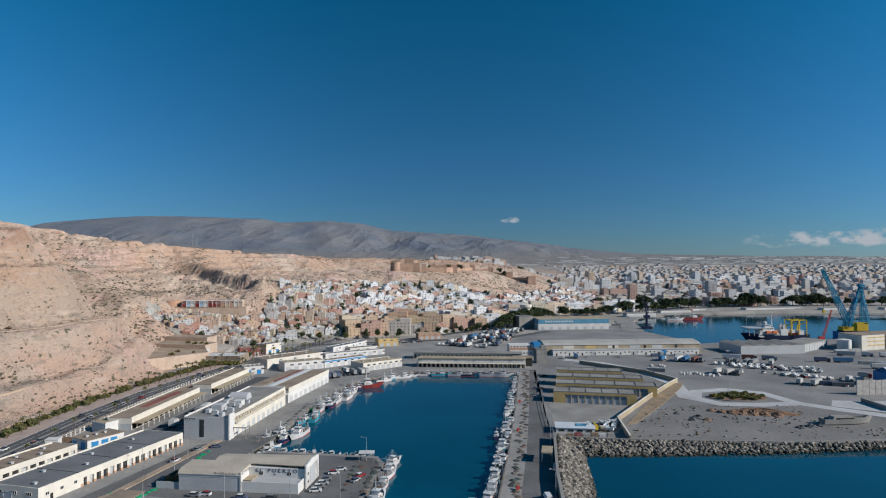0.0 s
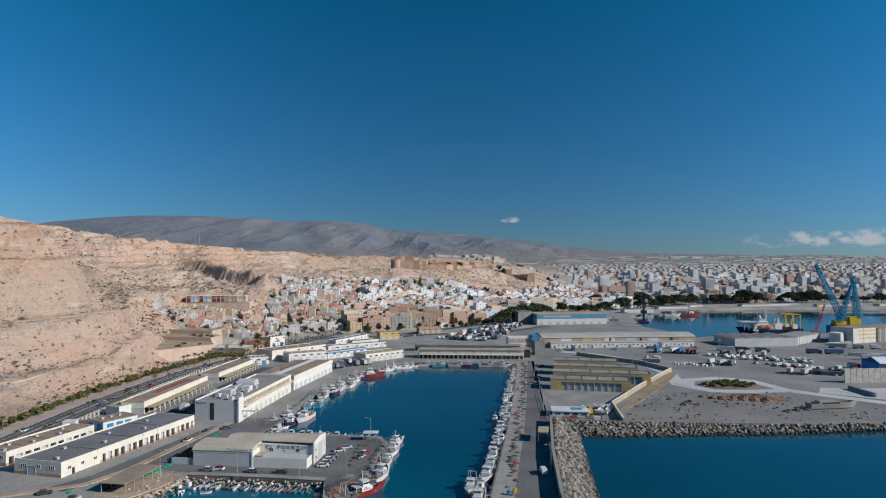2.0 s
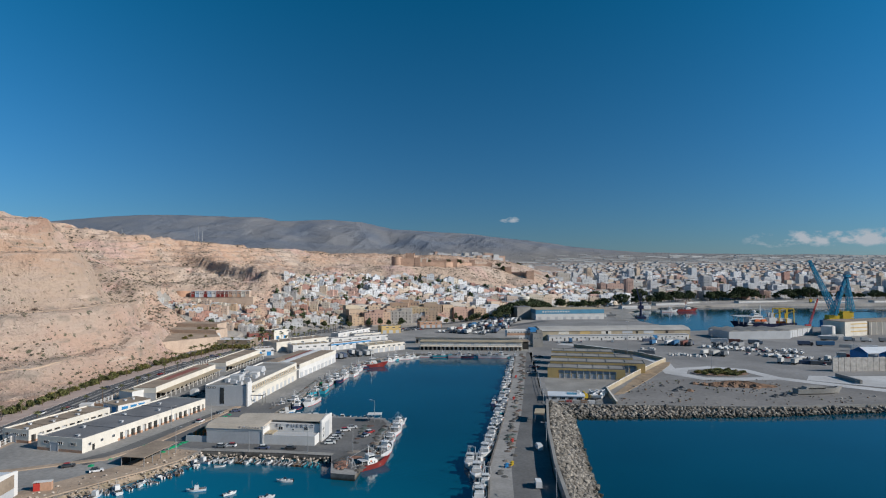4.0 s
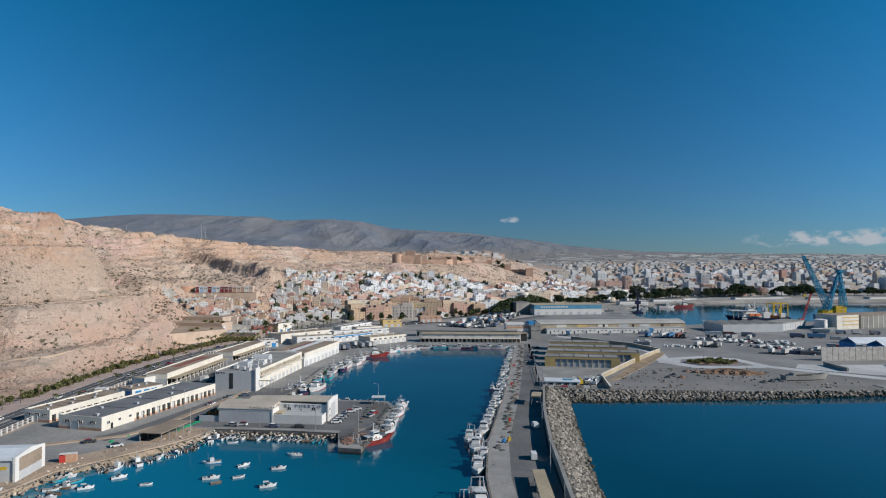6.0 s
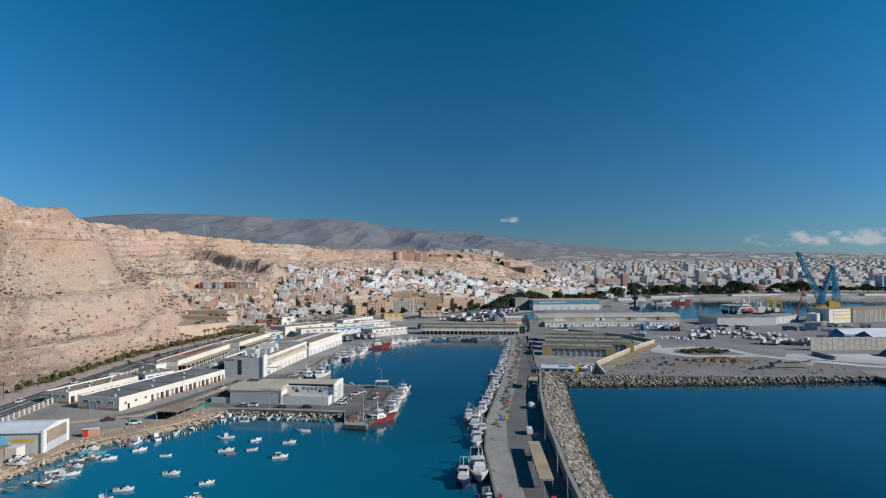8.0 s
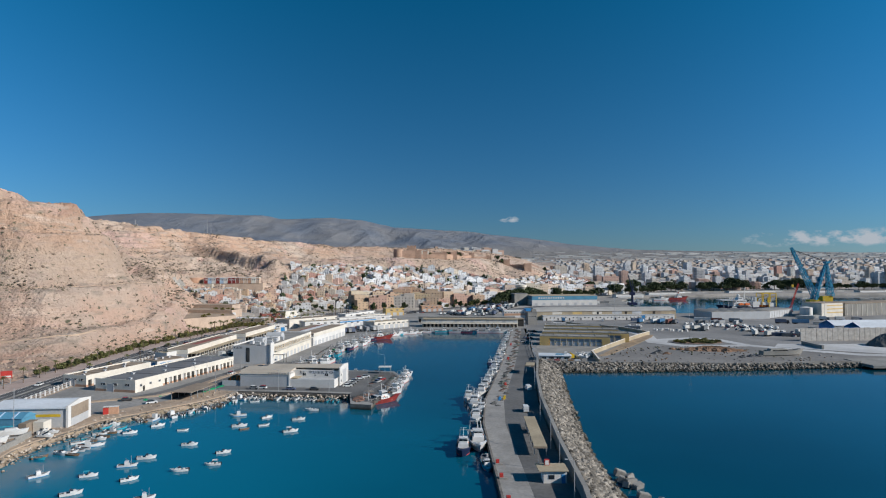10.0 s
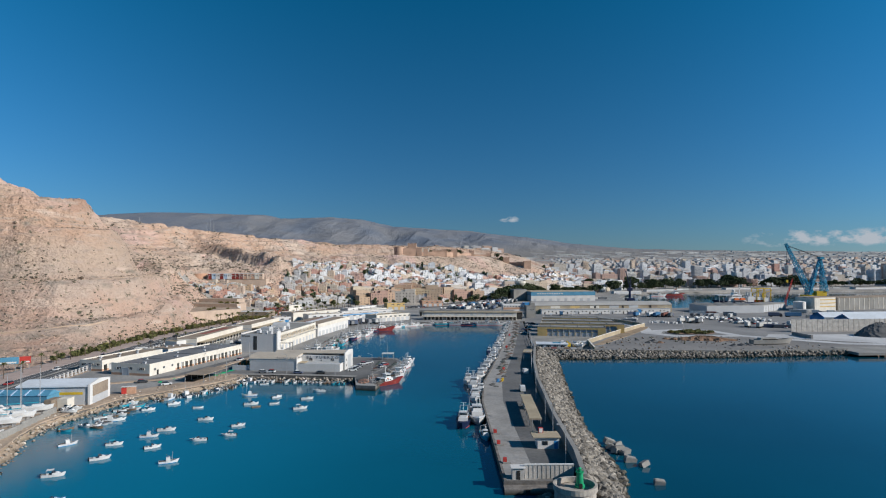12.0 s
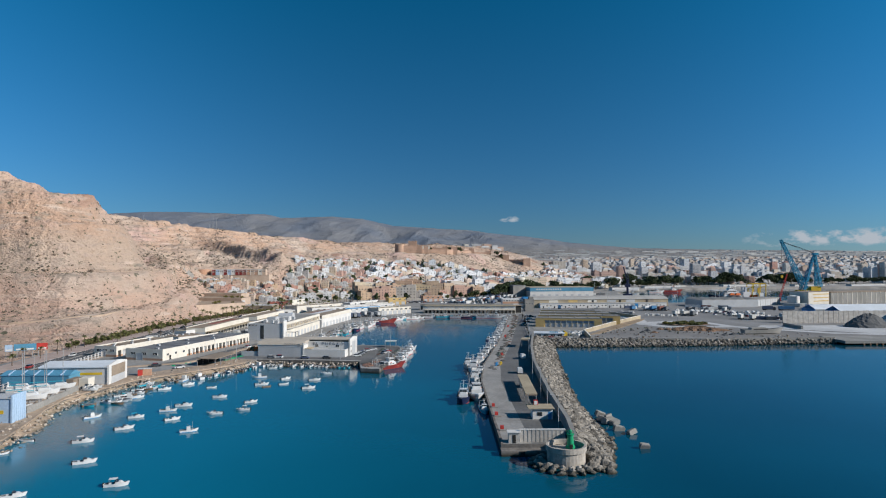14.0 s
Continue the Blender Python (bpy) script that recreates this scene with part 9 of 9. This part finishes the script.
def terrace_row():
    """Red, white and salmon terraced houses on their retaining wall under the cliffs."""
    t = thing("terrace_wall", pose(-300, 690, 27, 0, 0, 4), "long tan retaining wall under the terraced houses", "wall")
    part("wall", boxes((0, 84, 0, 22, -14, 5.5)), WALLTAN, t)
    bm = bmesh.new()
    tube(bm, 11.5, 11.5, -12, 12.5, n=28)
    part("round_end", bm, TERRA, t, "curved brown end wall", at=pose(2, 11, 0))
    for i in range(14):
        h = thing("terraced_house", pose(-284.5 + i * 4.6, 690.6 + i * .322, 32.5, 0, 0, 4), "small red terraced house with white frame" if i in (0, 3, 6, 7, 8) else "small pale terraced house with flat roof", "house", "terraced houses under the cliff")
        part("wall", boxes((0.15, 4.45, 0, 9, 0, 6.6)), (HULLRED, PALEBLUE, WHITE, HULLRED, PALEBLUE, WHITE, HULLRED, HULLRED, REDROOF, TERRA, WALLTAN, TERRA, CREAM, WALLTAN)[i], h)
        part("frame", boxes((-0.12, 0.12, -0.4, 9, 0, 7.0)), WHITE, h)
        part("roof", boxes((0.13, 4.47, -.4, 9.1, 6.6, 6.95)), WHITE, h)
        for k in range(2):
            part("window", WIN_TALL, None, h, at=on_wall(1.4 + k * 1.8, 0, 3.6, "s"))


terrace_row()


def fortress():
    t = thing("fortress", pose(0, 0, 0), "large tan stone hilltop fortress with towers and curtain walls", "fortress")

    def wall_run(x0, y0, x1, y1, base, top, w=3.0):
        m, L = along((x0, y0), (x1, y1), base - 14)
        part("curtain_wall", boxes((0, L, 0, w, 0, top - base + 14)), FORT, t, at=m)
        bm = bmesh.new()
        for i in range(int(L / 3)):
            box(bm, i * 3, i * 3 + 1.7, -0.1, 0.8, top - base + 14, top - base + 15.4)
        part("battlement", bm, FORT, t, at=m)

    def tower(x, y, base, top, r, round_=False):
        bm = bmesh.new()
        if round_:
            tube(bm, r * 1.08, r, base - 14, top, n=24)
            for i in range(12):
                a = i * math.pi / 6
                box(bm, r * .92 * math.cos(a) - .8, r * .92 * math.cos(a) + .8, r * .92 * math.sin(a) - .8, r * .92 * math.sin(a) + .8, top, top + 1.3)
        else:
            box(bm, -r, r, -r, r, base - 14, top)
            for i in range(3):
                for s in (-1, 1):
                    box(bm, -r + i * r * .8, -r + i * r * .8 + r * .4, s * r * .95 - .5, s * r * .95 + .5, top, top + 1.4)
        part("tower", bm, FORT, t, at=pose(x, y, 0))

    tower(-84, 1120, 62, 82, 9, True)
    tower(-60, 1134, 64, 88, 8)
    tower(-46, 1122, 62, 80, 5)
    tower(-34, 1124, 62, 78, 4)
    tower(2, 1134, 60, 77, 4)
    tower(20, 1150, 60, 77, 6)
    tower(57, 1222, 60, 76, 5)
    tower(92, 1232, 54, 70, 5)
    tower(128, 1226, 46, 62, 6)
    tower(168, 1205, 38, 54, 7)
    wall_run(-84, 1114, -46, 1118, 62, 79)
    wall_run(-46, 1118, 2, 1130, 60, 72)
    wall_run(2, 1130, 20, 1146, 60, 72)
    wall_run(20, 1146, 57, 1218, 60, 71)
    wall_run(57, 1218, 92, 1228, 56, 68)
    wall_run(92, 1228, 128, 1224, 48, 60)
    wall_run(128, 1224, 168, 1203, 40, 52)
    wall_run(-84, 1130, -70, 1210, 64, 77)
    wall_run(-70, 1175, 40, 1185, 64, 76)
    part("inner_palace", boxes((-50, -28, 1140, 1155, 50, 80)), CREAM, t)
    part("inner_palace", boxes((-20, 8, 1150, 1165, 50, 75)), FORT, t)


fortress()
for x, y, k in ((8, 1158, 1), (14, 1160, 0), (26, 1166, 1), (32, 1170, 0), (110, 1222, 1), (118, 1218, 0), (-26, 1150, 0)):
    TREES.put(x, y, spot_z(x, y) - .5, rng.uniform(0, 360), 1.4, k)

# ---- trees of the town and promenade ----
for x, y, a in spots([(62, 725), (96, 790), (136, 868), (240, 942), (320, 985), (420, 1052), (640, 1092)], 7.5, -2, 5, rng):
    (BIG if rng.random() < .6 else PALMS).put(x, y + rng.uniform(-4, 4), spot_z(x, y), rng.uniform(0, 360), rng.uniform(0.7, 1.1) if rng.random() < .8 else 1.3)
for x, y, a in spots([(640, 1092), (1000, 1070)], 11, -2, 5, rng):
    BIG.put(x, y + rng.uniform(-6, 6), spot_z(x, y), rng.uniform(0, 360), rng.uniform(0.7, 1.1))
for x, y, s in ((330, 1046, 1.5), (420, 1062, 1.4), (520, 1080, 1.6), (535, 1078, 1.3), (170, 900, 1.2), (140, 870, 1.0), (105, 800, 1.1), (92, 785, 1.0), (640, 1085, 1.5), (250, 1030, 1.2)):
    BIG.put(x, y, spot_z(x, y), rng.uniform(0, 360), s)
for _ in range(80):
    x = rng.uniform(-260, 140)
    y = front_y(x) + rng.choice((rng.uniform(-14, -4), rng.uniform(0, 330)))
    if y < 1080 and not in_hill(x, y) and not (-300 < x < -196 and 662 < y < 714):
        TREES.put(x, float(y), spot_z(x, y) - .3, rng.uniform(0, 360), rng.uniform(0.6, 1.2))
for _ in range(90):
    x, y = rng.uniform(180, 1100), rng.uniform(1080, 1600)
    TREES.put(x, y, spot_z(x, y) - .3, rng.uniform(0, 360), rng.uniform(0.9, 1.5))


def town_greenery():
    """Small garden and street trees between the houses, too small to pick apart."""
    verts, faces = [], []
    r = random.Random(31)
    for _ in range(330):
        x, y = (r.uniform(-270, 140), 0) if r.random() < .42 else (r.uniform(140, 1150), 0)
        y = float(front_y(x)) + r.uniform(-6, 360 if x < 140 else 700)
        if in_hill(x, y) or (-300 < x < -196 and 662 < y < 714):
            continue
        z, s = spot_z(x, y), r.uniform(0.7, 1.5)
        for _ in range(16):
            a, q, h = r.uniform(0, 6.3), r.uniform(0, 2.6) * s, r.uniform(1.5, 6.5) * s
            k, b = r.uniform(0.5, 1.2) * s, len(verts)
            for v in ICO_V:
                f = k * r.uniform(0.7, 1.3)
                verts.append((x + q * math.cos(a) + v.x * f, y + q * math.sin(a) + v.y * f, z + h + v.z * f))
            faces += [tuple(b + i for i in f) for f in ICO_F]
    me = bpy.data.meshes.new("town_greenery")
    me.from_pydata(verts, [], faces)
    me.materials.append(LEAFDARK)
    tagged(new("town_greenery", me), "dark green street and garden trees between the houses", "trees", kind="stuff")


town_greenery()
# ---- hillside: walls, track, scrub, masts ----
def hill_wall(p, q, h, label):
    n = max(2, int(math.dist(p, q) / 6))
    bm = bmesh.new()
    for i in range(n):
        f, g = i / n, (i + 1) / n
        x0, y0, x1, y1 = p[0] + (q[0] - p[0]) * f, p[1] + (q[1] - p[1]) * f, p[0] + (q[0] - p[0]) * g, p[1] + (q[1] - p[1]) * g
        z = min(spot_z(x0, y0), spot_z(x1, y1))
        prism(bm, [(x0, y0), (x1, y1), (x1 - 1.2, y1 + .2), (x0 - 1.2, y0 + .2)], z - 3, z + h)
    solid("retaining_wall", bm, WALLTAN, label, "wall", "retaining walls on the slope")


def terrace(pts, z, label):
    bm = bmesh.new()
    prism(bm, pts, -2, z)
    ob = solid("terrace", bm, SHORE, label, "terrace", "terraces at the slope foot")
    ob.data.materials.append(WALLTAN)
    for f in ob.data.polygons:
        f.material_index = 0 if f.normal.z > 0.5 else 1


terrace([(-214, 452), (-204, 462), (-181, 490), (-190, 508), (-255, 530), (-240, 480)], 11.0, "earth terrace behind a broad tan retaining wall")
terrace([(-250, 522), (-190.5, 508.2), (-188, 528), (-198, 534), (-250, 545)], 14.0, "middle earth terrace with tan retaining wall")
terrace([(-250, 545.2), (-199, 534.4), (-197, 552), (-246, 563)], 17.0, "upper earth terrace with tan retaining wall")
t = thing("stairway", pose(-181.5, 491, QZ, 0, 0, 116), "white outdoor stairway climbing to the earth terraces", "stairs")
for i in range(20):
    part("step", boxes((i * 0.95, i * 0.95 + 1.0, -2.2, 0, i * 0.45, i * 0.45 + 1.5)), WHITE, t)
for x, y, s in ((-203, 474, 1.6), (-205, 490, 1.4), (-192, 488, 1.0), (-210, 522, 1.5), (-198, 520, 1.2), (-202, 516, 1.6), (-192, 514, 1.3)):
    SHRUBS.put(x, y, 10.9 if y < 505 else 13.9, 0, s, 1)
hill_wall((-246, 572), (-283, 645), 6, "pinkish tan terrace wall under the houses")


TRACK = mat("pale_track_earth", (0.52, 0.39, 0.29), 0.95, 0.3, 0.1, 0.8)


def track(pts, w, label):
    rows = []
    for x, y, a in spots(pts, 5):
        d = Vector((math.cos(radians(a)), math.sin(radians(a))))
        rows.append((x, y, d))
    bm = bmesh.new()
    prev = None
    for x, y, d in rows:
        z = spot_z(x, y) + 0.35
        cur = [bm.verts.new((x + d.y * s * w, y - d.x * s * w, z + k)) for s, k in ((-1, 0), (1, 0), (1, -3), (-1, -3))]
        if prev:
            for i in range(4):
                bm.faces.new((prev[i], prev[(i + 1) % 4], cur[(i + 1) % 4], cur[i]))
        prev = cur
    solid("hill_track", bm, TRACK, label, "track", kind="structure")


track([(-300, 296), (-262, 302), (-240, 309), (-224, 318), (-219, 335), (-217, 356)], 1.3, "pale dirt track climbing from the coast road")
track([(-345, 345), (-282, 346), (-252, 366), (-238, 400), (-234, 440), (-245, 478), (-258, 520), (-276, 560)], 1.5, "pale dirt track across the hillside")


def scrub_field():
    verts, faces = [], []
    r = random.Random(9)
    for k in range(78000):
        y = r.uniform(120, 1400) if k < 60000 else r.uniform(930, 1380)
        x = r.uniform(-520, -196) if y < 800 else r.uniform(-500, 200)
        if not in_hill(x, y):
            continue
        z = spot_z(x, y)
        if vnoise(np.array([x / 35]), np.array([y / 35]), 5)[0] + r.uniform(-.25, .25) < (0.05 if z < 62 else 0.18) or z < 3.4:
            continue
        s = r.choice((0.25, 0.3, 0.4, 0.5, 0.7, 1.0)) * (1 if y < 500 else 1.5)
        b = len(verts)
        for v in ICO_V:
            k = r.uniform(0.7, 1.25)
            verts.append((x + v.x * s * k, y + v.y * s * k, z + v.z * s * 0.6 * k))
        faces += [tuple(b + i for i in f) for f in ICO_F]
    me = bpy.data.meshes.new("hill_scrub")
    me.from_pydata(verts, [], faces)
    me.materials.append(SCRUB)
    tagged(new("hill_scrub", me), "low dry grey-green scrub on the hillside", "scrub", kind="stuff")


scrub_field()
_boul = []
for _ in range(6000):
    y = rng.uniform(150, 900)
    x = rng.uniform(-460, -200)
    if in_hill(x, y):
        _boul.append((x, y, spot_z(x, y) + .1, rng.choice((0.6, 0.8, 1.0, 1.3, 1.7, 2.6))))
HILLROCK = mat("hill_boulder_rock", (0.40, 0.30, 0.225), 0.95, 0.3, 0.4, 2, bump=0.3, by_island=0.55)
rock_field("hill_boulders", _boul, HILLROCK, "tan boulders scattered over the hillside")
for x, y, h in ((-398, 1006, 26), (-404, 1008, 15), (-391, 1004, 19), (-443, 849, 9)):
    t = thing("radio_mast", pose(x, y, spot_z(x, y) - .5), "thin grey radio mast on the hilltop", "mast", "radio masts")
    bm = bmesh.new()
    tube(bm, 0.45, 0.2, 0, h, n=6)
    part("pole", bm, STEEL, t)
    part("equipment_hut", boxes((0.6, 3, -1.2, 1.2, 0, 2.4)), CONCRETE, t)
for x, y, c, w in ((-201.5, 219, SHEDBLUE, 9), (-195.5, 222.5, RED, 4.4), (-206.5, 215, PALEBLUE, 3)):
    t = thing("billboard", pose(x, y, QZ, 0, 0, 25), "roadside advertising billboard on steel legs", "billboard", "billboards")
    part("panel", boxes((-w / 2, w / 2, 0, 0.3, 2.9, 6.0)), c, t)
    part("picture_bar", boxes((-w * .4, w * .4, -0.05, 0, 3.2, 3.9)), WHITE, t)
    for s in (-.35, .35):
        part("leg", boxes((w * s - .12, w * s + .12, 0.05, 0.25, -1, 2.5)), STEEL, t)
